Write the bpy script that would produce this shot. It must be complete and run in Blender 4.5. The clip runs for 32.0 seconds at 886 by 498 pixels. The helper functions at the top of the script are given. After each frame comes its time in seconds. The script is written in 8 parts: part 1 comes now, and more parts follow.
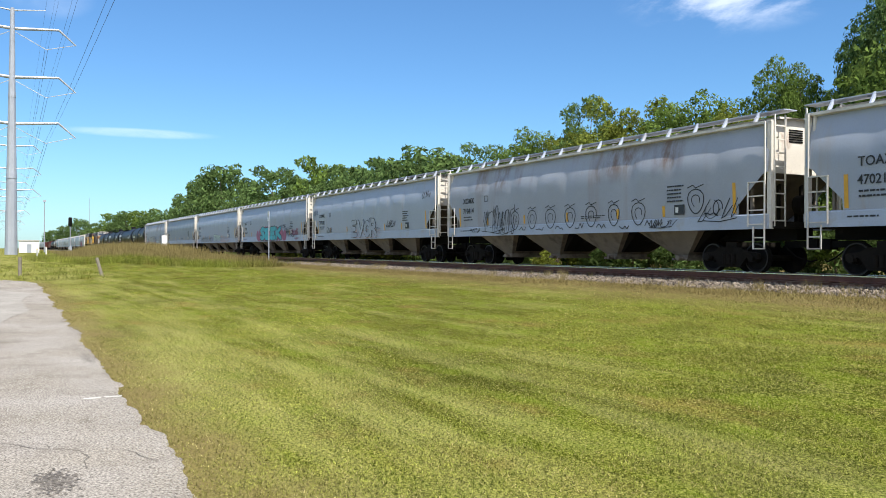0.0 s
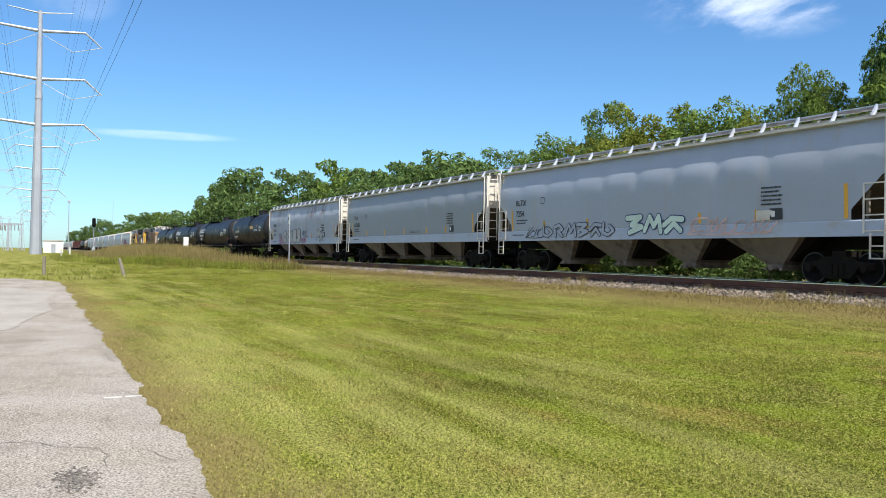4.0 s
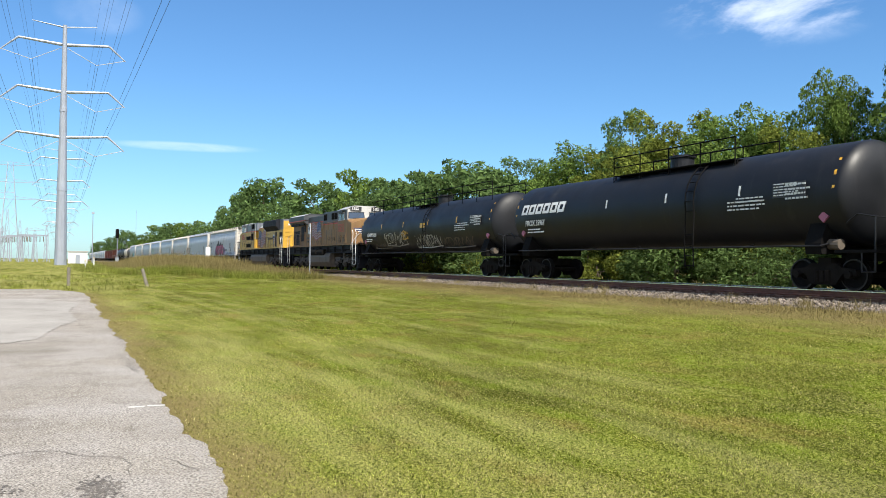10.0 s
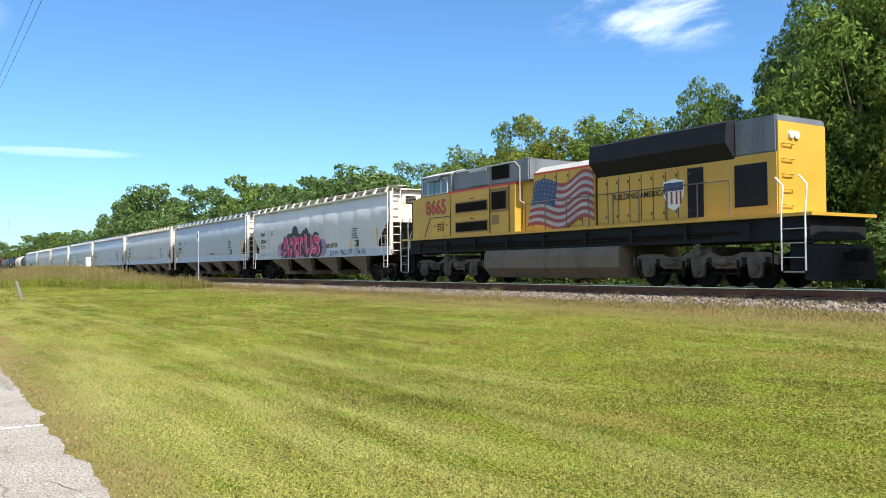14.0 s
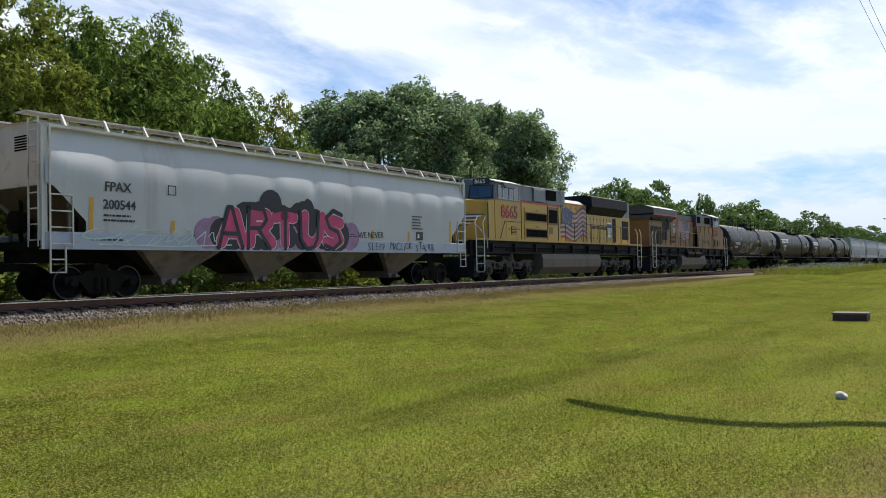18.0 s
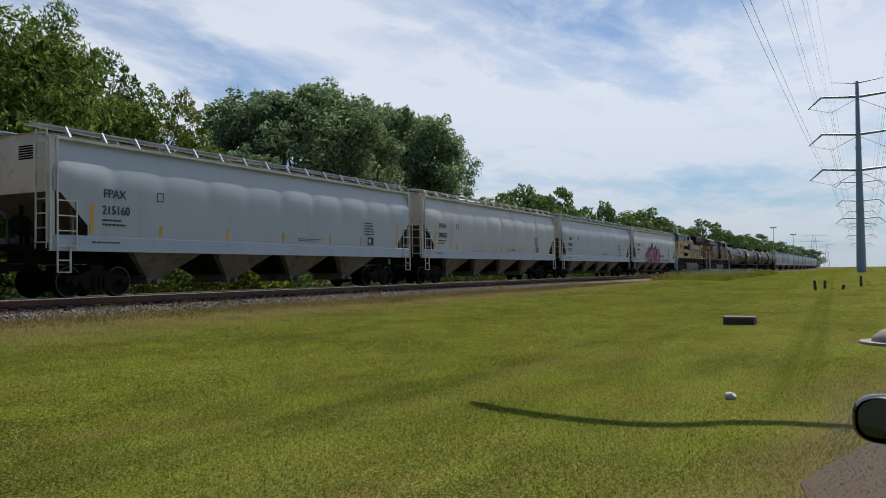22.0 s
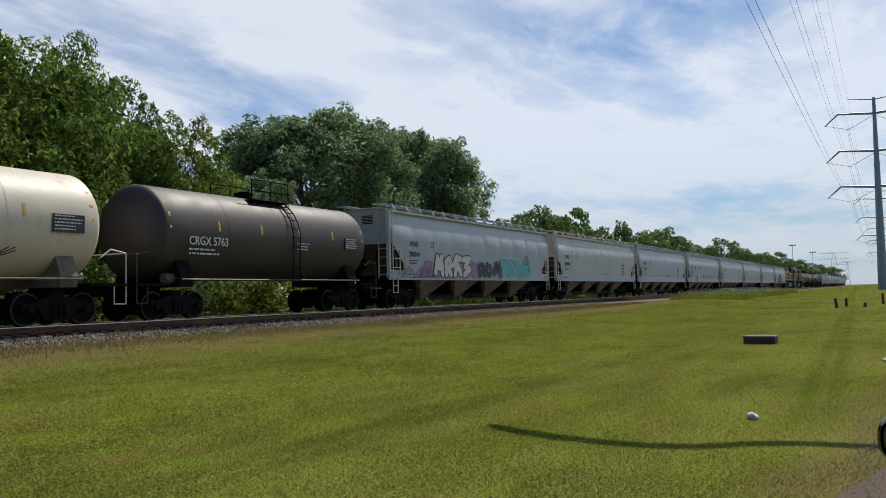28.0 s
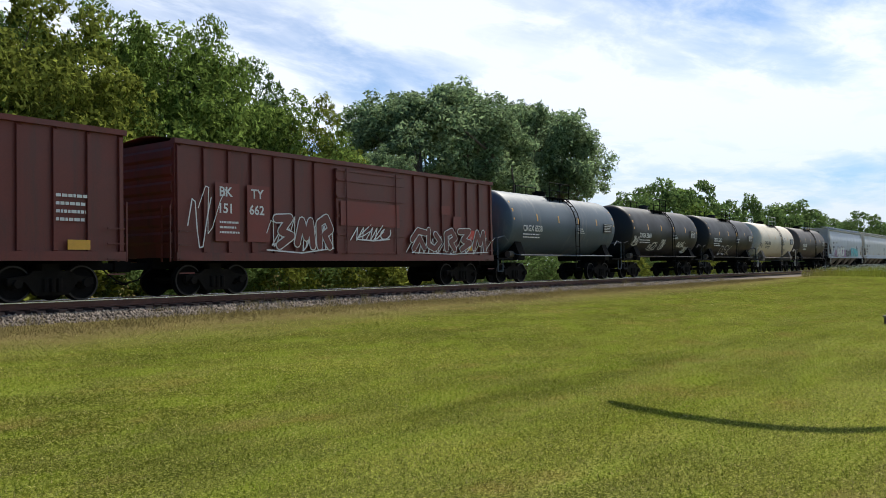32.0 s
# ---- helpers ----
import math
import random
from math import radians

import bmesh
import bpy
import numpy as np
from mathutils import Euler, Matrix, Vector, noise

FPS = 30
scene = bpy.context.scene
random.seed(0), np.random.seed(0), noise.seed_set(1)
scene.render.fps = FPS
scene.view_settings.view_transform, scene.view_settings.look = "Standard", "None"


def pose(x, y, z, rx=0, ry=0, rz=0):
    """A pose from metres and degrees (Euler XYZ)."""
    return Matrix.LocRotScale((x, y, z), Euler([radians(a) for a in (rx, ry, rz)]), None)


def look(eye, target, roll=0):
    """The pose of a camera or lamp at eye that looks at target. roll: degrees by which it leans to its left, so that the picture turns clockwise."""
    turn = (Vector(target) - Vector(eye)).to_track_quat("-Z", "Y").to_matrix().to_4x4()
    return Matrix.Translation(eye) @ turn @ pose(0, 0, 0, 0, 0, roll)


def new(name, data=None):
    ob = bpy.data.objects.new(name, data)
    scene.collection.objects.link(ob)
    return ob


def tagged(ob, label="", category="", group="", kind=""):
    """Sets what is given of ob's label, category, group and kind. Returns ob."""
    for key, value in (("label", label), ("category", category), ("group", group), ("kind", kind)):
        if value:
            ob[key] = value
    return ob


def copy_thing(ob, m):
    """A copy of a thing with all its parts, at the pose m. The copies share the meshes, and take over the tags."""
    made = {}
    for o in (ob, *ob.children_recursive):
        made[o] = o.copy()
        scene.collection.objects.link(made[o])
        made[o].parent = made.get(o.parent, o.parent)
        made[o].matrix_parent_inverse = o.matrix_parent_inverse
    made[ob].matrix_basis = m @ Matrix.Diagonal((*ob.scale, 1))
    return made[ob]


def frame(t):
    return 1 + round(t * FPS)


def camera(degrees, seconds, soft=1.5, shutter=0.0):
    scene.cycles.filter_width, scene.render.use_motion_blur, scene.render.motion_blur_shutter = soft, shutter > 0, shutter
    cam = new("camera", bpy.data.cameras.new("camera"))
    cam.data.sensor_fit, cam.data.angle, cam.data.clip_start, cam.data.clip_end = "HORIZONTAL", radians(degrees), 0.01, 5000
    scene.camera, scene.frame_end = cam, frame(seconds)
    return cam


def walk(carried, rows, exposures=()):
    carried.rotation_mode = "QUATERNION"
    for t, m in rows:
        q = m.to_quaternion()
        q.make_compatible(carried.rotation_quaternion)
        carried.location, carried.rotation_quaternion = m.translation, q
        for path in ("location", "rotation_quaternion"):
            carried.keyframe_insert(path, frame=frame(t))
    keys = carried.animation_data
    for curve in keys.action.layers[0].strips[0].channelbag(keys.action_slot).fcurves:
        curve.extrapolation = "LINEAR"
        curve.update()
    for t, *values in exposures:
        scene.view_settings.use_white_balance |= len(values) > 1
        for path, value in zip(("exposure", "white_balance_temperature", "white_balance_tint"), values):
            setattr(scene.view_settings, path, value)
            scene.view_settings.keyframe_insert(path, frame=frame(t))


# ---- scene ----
cam = camera(56.57, 32.0, 0.9)
PATH = [
    (0, pose(0, 0, 1.6, 90.08, -0.28, 62.28)),
    (0.5, pose(0, 0, 1.6, 90.11, -0.42, 62.49)),
    (1, pose(0, 0, 1.6, 90.10, -0.55, 62.72)),
    (1.5, pose(0, 0, 1.6, 90.06, -0.63, 62.89)),
    (2, pose(0, 0, 1.6, 90.06, -0.71, 63.05)),
    (2.5, pose(0, 0, 1.6, 90.12, -0.73, 63.22)),
    (3, pose(0, 0, 1.6, 90.22, -0.80, 63.34)),
    (3.5, pose(0, 0, 1.6, 90.36, -0.91, 63.50)),
    (5.5, pose(0, 0, 1.6, 90.44, -0.97, 63.94)),
    (6, pose(0, 0, 1.6, 90.65, -0.92, 64.06)),
    (6.5, pose(0, 0, 1.6, 90.73, -0.87, 64.17)),
    (7, pose(0, 0, 1.6, 90.78, -0.82, 64.35)),
    (7.5, pose(0, 0, 1.6, 90.81, -0.78, 64.51)),
    (8, pose(0, 0, 1.6, 90.94, -0.79, 64.71)),
    (8.5, pose(0, 0, 1.6, 90.88, -0.87, 64.82)),
    (9, pose(0, 0, 1.6, 90.80, -0.83, 64.88)),
    (9.5, pose(0, 0, 1.6, 90.84, -0.76, 64.95)),
    (10, pose(0, 0, 1.6, 90.99, -0.69, 65.04)),
    (10.5, pose(0, 0, 1.6, 91.06, -0.58, 65.12)),
    (11, pose(0, 0, 1.6, 91.03, -0.48, 65.18)),
    (11.5, pose(0, 0, 1.6, 90.89, -0.39, 64.96)),
    (12, pose(0, 0, 1.6, 90.61, -0.41, 64.44)),
    (12.5, pose(0, 0, 1.6, 90.45, -0.36, 61.26)),
    (13, pose(0, 0, 1.6, 91.18, -0.19, 59.68)),
    (13.5, pose(0, 0, 1.6, 91.50, -0.02, 58.99)),
    (15.5, pose(0, 0, 1.6, 90.31, 1.54, 29.44)),
    (15.7, pose(0, 0, 1.6, 90.65, 1.62, 19.75)),
    (15.9, pose(0, 0, 1.6, 90.59, 1.18, 4.99)),
    (16, pose(0, 0, 1.6, 89.98, -0.86, -3.06)),
    (16.1, pose(0, 0, 1.6, 89.66, -1.11, -10.25)),
    (16.5, pose(0, 0, 1.6, 89.90, -0.30, -30.40)),
    (17, pose(0, 0, 1.6, 89.98, 0.25, -43.83)),
    (17.5, pose(0, 0, 1.6, 91.17, -0.11, -52.13)),
    (18, pose(0, 0, 1.6, 91.38, 1.05, -56.51)),
    (18.5, pose(0, 0, 1.6, 91.42, 1.08, -58.29)),
    (19, pose(0, 0, 1.6, 91.40, 1.00, -59.47)),
    (19.5, pose(0, 0, 1.6, 91.52, 0.93, -60.10)),
    (20, pose(0, 0, 1.6, 91.71, 0.84, -60.36)),
    (20.5, pose(0, 0, 1.6, 91.74, 0.82, -61.07)),
    (21, pose(0, 0, 1.6, 91.73, 0.82, -61.91)),
    (21.5, pose(0, 0, 1.6, 91.64, 0.68, -62.62)),
    (22, pose(0, 0, 1.6, 91.54, 0.64, -63.02)),
    (22.5, pose(0, 0, 1.6, 91.41, 0.64, -63.22)),
    (23, pose(0, 0, 1.6, 91.33, 0.72, -63.26)),
    (23.5, pose(0, 0, 1.6, 91.46, 0.86, -63.11)),
    (24, pose(0, 0, 1.6, 91.75, 0.88, -62.99)),
    (24.5, pose(0, 0, 1.6, 92.03, 0.94, -62.81)),
    (25, pose(0, 0, 1.6, 92.22, 1.08, -62.64)),
    (25.5, pose(0, 0, 1.6, 92.41, 1.09, -62.53)),
    (27.5, pose(0, 0, 1.6, 92.98, 1.25, -62.04)),
    (28, pose(0, 0, 1.6, 93.09, 1.27, -61.85)),
    (28.5, pose(0, 0, 1.6, 92.77, 1.17, -61.34)),
    (29, pose(0, 0, 1.6, 92.15, 0.82, -58.22)),
    (29.5, pose(0, 0, 1.6, 91.48, 0.72, -56.57)),
    (30, pose(0, 0, 1.6, 91.19, 0.70, -55.86)),
    (30.5, pose(0, 0, 1.6, 91.14, 0.71, -55.44)),
    (31, pose(0, 0, 1.6, 91.22, 0.66, -54.80)),
    (31.5, pose(0, 0, 1.6, 91.29, 0.70, -54.12)),
    (32, pose(0, 0, 1.6, 91.45, 0.87, -53.65)),
]
EXPOSURES = [(0, 0.56), (12, 0.56), (14, 0.82), (15.5, 0.95), (16, 1.13), (16.7, 1.24), (17.2, 0.62), (18, 0.08), (20, -0.24), (23, -0.42), (28, -0.35), (30, -0.05), (32, 0.08)]
walk(cam, PATH, EXPOSURES)

# ---- sky, sun ----
SUN_ELEV = 52
world = bpy.data.worlds.new("sky")
scene.world = world
world.use_nodes = True


def build_sky():
    nt = world.node_tree
    nt.nodes.clear()
    N, L = nt.nodes.new, nt.links.new
    out, bg = N("ShaderNodeOutputWorld"), N("ShaderNodeBackground")
    bg.inputs[1].default_value = 0.081
    sky = N("ShaderNodeTexSky")
    sky.sky_type = "NISHITA"
    sky.sun_disc = False
    sky.sun_elevation, sky.sun_rotation = radians(SUN_ELEV), radians(90)
    sky.air_density, sky.dust_density, sky.ozone_density = 1.0, 0.35, 2.5
    tc = N("ShaderNodeTexCoord")
    sep = N("ShaderNodeSeparateXYZ")
    L(tc.outputs["Generated"], sep.inputs[0])
    # cloud layer: the direction laid on a flat sheet overhead
    def m(op, a, b=None, clamp=False):
        n = N("ShaderNodeMath")
        n.operation = op
        n.use_clamp = clamp
        for i, v in enumerate((a, b)):
            if v is None:
                continue
            if isinstance(v, (int, float)):
                n.inputs[i].default_value = v
            else:
                L(v, n.inputs[i])
        return n.outputs[0]
    zz = m("ADD", m("MAXIMUM", sep.outputs[2], 0.0), 0.10)
    comb = N("ShaderNodeCombineXYZ")
    L(m("DIVIDE", sep.outputs[0], zz), comb.inputs[0])
    L(m("DIVIDE", sep.outputs[1], zz), comb.inputs[1])
    def clouds(scale, detail, rough, lo, hi, stretch, loc):
        mp = N("ShaderNodeMapping")
        mp.inputs["Scale"].default_value = stretch
        mp.inputs["Location"].default_value = loc
        mp.inputs["Rotation"].default_value = (0, 0, radians(28))
        L(comb.outputs[0], mp.inputs[0])
        n = N("ShaderNodeTexNoise")
        n.inputs["Scale"].default_value, n.inputs["Detail"].default_value = scale, detail
        n.inputs["Roughness"].default_value, n.inputs["Distortion"].default_value = rough, 0.35
        L(mp.outputs[0], n.inputs["Vector"])
        r = N("ShaderNodeMapRange")
        r.inputs["From Min"].default_value, r.inputs["From Max"].default_value = lo, hi
        r.interpolation_type = "SMOOTHSTEP"
        L(n.outputs["Fac"], r.inputs["Value"])
        return r.outputs[0]
    # a broad veil of thin cloud towards the sun, a few wisps away from it
    def ranged(v, a, b, c=0.0, d=1.0):
        r = N("ShaderNodeMapRange")
        for k, x in zip(("From Min", "From Max", "To Min", "To Max"), (a, b, c, d)):
            r.inputs[k].default_value = x
        r.interpolation_type = "SMOOTHSTEP"
        L(v, r.inputs["Value"])
        return r.outputs[0]
    east = ranged(sep.outputs[0], -0.15, 0.50)
    veil = m("MULTIPLY", clouds(0.70, 7, 0.55, 0.25, 0.60, (0.7, 1.1, 1), (3.0, 1.0, 0)), east)
    fine = m("MULTIPLY", clouds(3.4, 9, 0.62, 0.40, 0.72, (0.7, 1.1, 1), (7.0, 2.0, 0)), m("MULTIPLY", east, 0.45))
    az = m("ARCTAN2", sep.outputs[0], sep.outputs[1])
    el = m("ARCSINE", sep.outputs[2])
    def bank(a, e, wa, we, lo, hi, scale, amount):
        """A bank of wispy cloud round one bearing and height in the sky."""
        da = m("DIVIDE", m("SUBTRACT", az, radians(-a)), radians(wa))
        de = m("DIVIDE", m("SUBTRACT", el, radians(e)), radians(we))
        near = ranged(m("ADD", m("MULTIPLY", da, da), m("MULTIPLY", de, de)), 1.0, 0.15)
        return m("MULTIPLY", m("MULTIPLY", clouds(scale, 9, 0.62, lo, hi, (0.8, 1.25, 1), (2.2, 5.1, 0)), near), amount)
    wisp = m("MAXIMUM", bank(43, 18, 9, 4.5, 0.45, 0.72, 2.4, 0.60), bank(82.5, 7.5, 5.5, 0.35, 0.30, 0.7, 1.6, 0.32))
    wisp = m("MAXIMUM", wisp, bank(88, 15.5, 3.0, 1.6, 0.35, 0.7, 1.5, 0.15))
    wisp = m("MAXIMUM", wisp, bank(24, 17.5, 12, 4, 0.42, 0.72, 1.6, 0.8))
    fac = m("MAXIMUM", m("MAXIMUM", veil, wisp), m("ADD", veil, fine), clamp=True)
    # haze low over the ground
    hz = N("ShaderNodeMapRange")
    hz.inputs["From Min"].default_value, hz.inputs["From Max"].default_value = 0.22, 0.0
    L(sep.outputs[2], hz.inputs["Value"])
    hzx = m("MULTIPLY", m("POWER", hz.outputs[0], 1.6), m("ADD", m("MULTIPLY", east, 0.70), 0.07))
    mix1, mix2 = N("ShaderNodeMix"), N("ShaderNodeMix")
    for mx in (mix1, mix2):
        mx.data_type = "RGBA"
    tint = N("ShaderNodeMix")
    tint.data_type, tint.blend_type = "RGBA", "MULTIPLY"
    tint.inputs["Factor"].default_value = 1.0
    tint.inputs["B"].default_value = (0.70, 1.06, 1.36, 1)
    L(sky.outputs[0], tint.inputs["A"])
    L(m("MULTIPLY", fac, 0.85), mix1.inputs["Factor"])
    L(tint.outputs["Result"], mix1.inputs["A"])
    mix1.inputs["B"].default_value = (12.9, 13.5, 14.7, 1)
    L(hzx, mix2.inputs["Factor"])
    L(mix1.outputs["Result"], mix2.inputs["A"])
    mix2.inputs["B"].default_value = (7.0, 8.1, 9.5, 1)
    L(mix2.outputs["Result"], bg.inputs[0])
    L(bg.outputs[0], out.inputs[0])


build_sky()
sun_data = bpy.data.lights.new("sun", "SUN")
sun_data.energy, sun_data.angle, sun_data.color = 5.0, radians(0.55), (1.0, 0.94, 0.83)
sun = new("sun", sun_data)
sun.matrix_world = look((0, 0, 60), (-60 * math.cos(radians(SUN_ELEV)), 0.0, 60 - 60 * math.sin(radians(SUN_ELEV))))

# ---- materials ----
def material(name, colour, rough=0.6, metal=0.0, vary=0.15, scale=3.0, fine=60.0, bump=0.2, dirt=None, dirt_amount=0.0,
             streak=False, spec=0.5, other=None, other_scale=1.0, island=0.0, dirt_scale=1.4, grain_range=0.13):
    """A painted or natural surface: colour varied at two scales, stains of a second colour, fine relief."""
    mt = bpy.data.materials.new(name)
    mt.use_nodes = True
    nt = mt.node_tree
    N, L = nt.nodes.new, nt.links.new
    bsdf = nt.nodes["Principled BSDF"]
    bsdf.inputs["Metallic"].default_value = metal
    bsdf.inputs["Specular IOR Level"].default_value = spec
    tc = N("ShaderNodeTexCoord")
    def noise_at(s, detail=4, stretch=None, rough_=0.55):
        n = N("ShaderNodeTexNoise")
        n.inputs["Scale"].default_value, n.inputs["Detail"].default_value, n.inputs["Roughness"].default_value = s, detail, rough_
        v = tc.outputs["Object"]
        if stretch:
            mp = N("ShaderNodeMapping")
            mp.inputs["Scale"].default_value = stretch
            L(v, mp.inputs[0])
            v = mp.outputs[0]
        L(v, n.inputs["Vector"])
        return n.outputs["Fac"]
    def ranged(v, a, b, c=0.0, d=1.0):
        r = N("ShaderNodeMapRange")
        for k, x in zip(("From Min", "From Max", "To Min", "To Max"), (a, b, c, d)):
            r.inputs[k].default_value = x
        L(v, r.inputs["Value"])
        return r.outputs[0]
    def mixed(fac, a, b):
        n = N("ShaderNodeMix")
        n.data_type = "RGBA"
        L(fac, n.inputs["Factor"])
        for key, v in (("A", a), ("B", b)):
            if isinstance(v, tuple):
                n.inputs[key].default_value = (*v, 1)
            else:
                L(v, n.inputs[key])
        return n.outputs["Result"]
    lo = tuple(max(0.0, c * (1 - vary)) for c in colour)
    hi = tuple(min(1.0, c * (1 + vary)) for c in colour)
    big, small = noise_at(scale), noise_at(fine, 3)
    col = mixed(ranged(big, 0.3, 0.7), lo, hi)
    if other:
        col = mixed(ranged(noise_at(other_scale, 5), 0.42, 0.62), col, other)
    if island or vary:
        info = N("ShaderNodeObjectInfo") if not island else N("ShaderNodeNewGeometry")
        rnd = info.outputs["Random" if not island else "Random Per Island"]
        hsv = N("ShaderNodeHueSaturation")
        amount = island or 0.06
        L(ranged(rnd, 0, 1, 1 - amount, 1 + amount), hsv.inputs["Value"])
        L(col, hsv.inputs["Color"])
        col = hsv.outputs[0]
    grain = ranged(small, 0.25, 0.75, 1 - grain_range, 1 + grain_range)
    mul = N("ShaderNodeMix")
    mul.data_type, mul.blend_type = "RGBA", "MULTIPLY"
    mul.inputs["Factor"].default_value = 1.0
    L(col, mul.inputs["A"])
    cmb = N("ShaderNodeCombineColor")
    for i in range(3):
        L(grain, cmb.inputs[i])
    L(cmb.outputs[0], mul.inputs["B"])
    col = mul.outputs["Result"]
    if dirt:
        d = noise_at(dirt_scale, 7, (1.0, 1.0, 0.12) if streak else None, 0.65)
        col = mixed(ranged(d, 0.62 - 0.25 * dirt_amount, 0.78 - 0.15 * dirt_amount, 0.0, min(1.0, 0.35 + dirt_amount)), col, dirt)
    L(col, bsdf.inputs["Base Color"])
    L(ranged(big, 0.3, 0.7, max(0.02, rough - 0.08), min(1, rough + 0.08)), bsdf.inputs["Roughness"])
    if bump:
        bp = N("ShaderNodeBump")
        bp.inputs["Strength"].default_value, bp.inputs["Distance"].default_value = bump, 0.01
        L(small, bp.inputs["Height"])
        L(bp.outputs[0], bsdf.inputs["Normal"])
    return mt


RUST, SOOT, DUST = (0.20, 0.085, 0.04), (0.03, 0.028, 0.026), (0.33, 0.28, 0.22)
M_GREY = material("pale_grey_car_paint", (0.315, 0.35, 0.425), 0.45, vary=0.06, scale=0.5, fine=40, bump=0.05, dirt=DUST, dirt_amount=0.25, streak=True)
M_PALE = material("pale_grey_white_car_paint", (0.378, 0.414, 0.475), 0.45, vary=0.06, scale=0.5, fine=40, bump=0.05, dirt=DUST, dirt_amount=0.25, streak=True)
M_SLATE = material("dull_grey_car_paint", (0.235, 0.26, 0.30), 0.5, vary=0.08, scale=0.5, fine=40, bump=0.05, dirt=DUST, dirt_amount=0.3, streak=True)
M_CREAM = material("weathered_cream_car_paint", (0.470, 0.482, 0.504), 0.5, vary=0.07, scale=0.5, fine=40, bump=0.05, dirt=RUST, dirt_amount=0.12, streak=True, dirt_scale=0.7)
M_RUSTY = material("rust_streaked_car_paint", (0.34, 0.365, 0.425), 0.55, vary=0.08, scale=0.5, fine=40, bump=0.06, dirt=(0.26, 0.19, 0.14), dirt_amount=0.22, streak=True, dirt_scale=0.7)


def eaves_rust(mt):
    """Blocks of brown rust that run down from the roof between the posts of a car."""
    nt = mt.node_tree
    N, L = nt.nodes.new, nt.links.new
    bsdf = nt.nodes["Principled BSDF"]
    tc, sep = N("ShaderNodeTexCoord"), N("ShaderNodeSeparateXYZ")
    L(tc.outputs["Object"], sep.inputs[0])
    def noise_of(stretch, scale, detail):
        mp, n = N("ShaderNodeMapping"), N("ShaderNodeTexNoise")
        mp.inputs["Scale"].default_value = stretch
        L(tc.outputs["Object"], mp.inputs[0])
        L(mp.outputs[0], n.inputs["Vector"])
        n.inputs["Scale"].default_value, n.inputs["Detail"].default_value, n.inputs["Roughness"].default_value = scale, detail, 0.65
        return n.outputs["Fac"]
    def ramp(v, a, b, c=0.0, d=1.0):
        n = N("ShaderNodeMapRange")
        for k, x in zip(("From Min", "From Max", "To Min", "To Max"), (a, b, c, d)):
            n.inputs[k].default_value = x
        L(v, n.inputs["Value"])
        return n.outputs[0]
    def times(a, b):
        n = N("ShaderNodeMath")
        n.operation = "MULTIPLY"
        L(a, n.inputs[0])
        L(b, n.inputs[1])
        return n.outputs[0]
    blocks = ramp(noise_of((0.55, 0.0, 0.10), 1.0, 2), 0.50, 0.60)
    ragged = ramp(noise_of((1.6, 0.3, 0.7), 1.8, 6), 0.36, 0.60)
    high = ramp(sep.outputs[2], 3.05, 3.75)
    n = N("ShaderNodeMix")
    n.data_type = "RGBA"
    L(ramp(times(times(blocks, ragged), high), 0, 1, 0, 0.85), n.inputs["Factor"])
    L(bsdf.inputs["Base Color"].links[0].from_socket, n.inputs["A"])
    n.inputs["B"].default_value = (0.17, 0.105, 0.070, 1)
    L(n.outputs["Result"], bsdf.inputs["Base Color"])


eaves_rust(M_RUSTY)
M_SILL = material("pale_blue_grey_sill_paint", (0.36, 0.41, 0.51), 0.45, vary=0.06, scale=1.0, bump=0.05, dirt=DUST, dirt_amount=0.3)
M_ROOF = material("dusty_white_roof_paint", (0.592, 0.560, 0.512), 0.6, vary=0.1, scale=1.0, bump=0.1, dirt=RUST, dirt_amount=0.30)
M_CHUTE = material("dirty_tan_hopper_steel", (0.17, 0.145, 0.12), 0.8, vary=0.2, scale=1.5, bump=0.2, dirt=SOOT, dirt_amount=0.5)
M_FUEL = material("dusty_brown_tank_steel", (0.115, 0.093, 0.072), 0.7, vary=0.2, scale=1.5, bump=0.2, dirt=SOOT, dirt_amount=0.4, streak=True)
# Grime plus under-car shade: the shade is put into the near-black base.
M_GRIMESHADE = material("shade_black_grimy_steel", (0.008, 0.0075, 0.0075), 0.8, vary=0.3, scale=4, bump=0.3, dirt=(0.04, 0.034, 0.028), dirt_amount=0.12, spec=0.08)
M_TREAD = material("polished_wheel_steel", (0.030, 0.027, 0.025), 0.5, 0.5, vary=0.1)
# Dusty steel, its colour darkened for the shade beneath the cars.
M_TRUCK = material("dusty_shade_dark_truck_steel", (0.013, 0.0115, 0.010), 0.9, vary=0.3, scale=4, bump=0.3, dirt=(0.02, 0.018, 0.016), dirt_amount=0.4, spec=0.08)
M_LTRUCK = material("dusty_grey_loco_truck_steel", (0.085, 0.076, 0.067), 0.85, vary=0.3, scale=4, bump=0.3, dirt=SOOT, dirt_amount=0.3, spec=0.2)
M_BLACK = material("glossy_black_tank_paint", (0.012, 0.013, 0.016), 0.48, vary=0.2, scale=0.8, fine=30, bump=0.04, dirt=(0.035, 0.034, 0.034), dirt_amount=0.25, streak=True, spec=0.28)
M_TANKGREY = material("dark_brown_grey_tank_paint", (0.046, 0.037, 0.033), 0.55, vary=0.2, scale=0.8, fine=30, bump=0.05, dirt=(0.085, 0.07, 0.06), dirt_amount=0.3, streak=True)
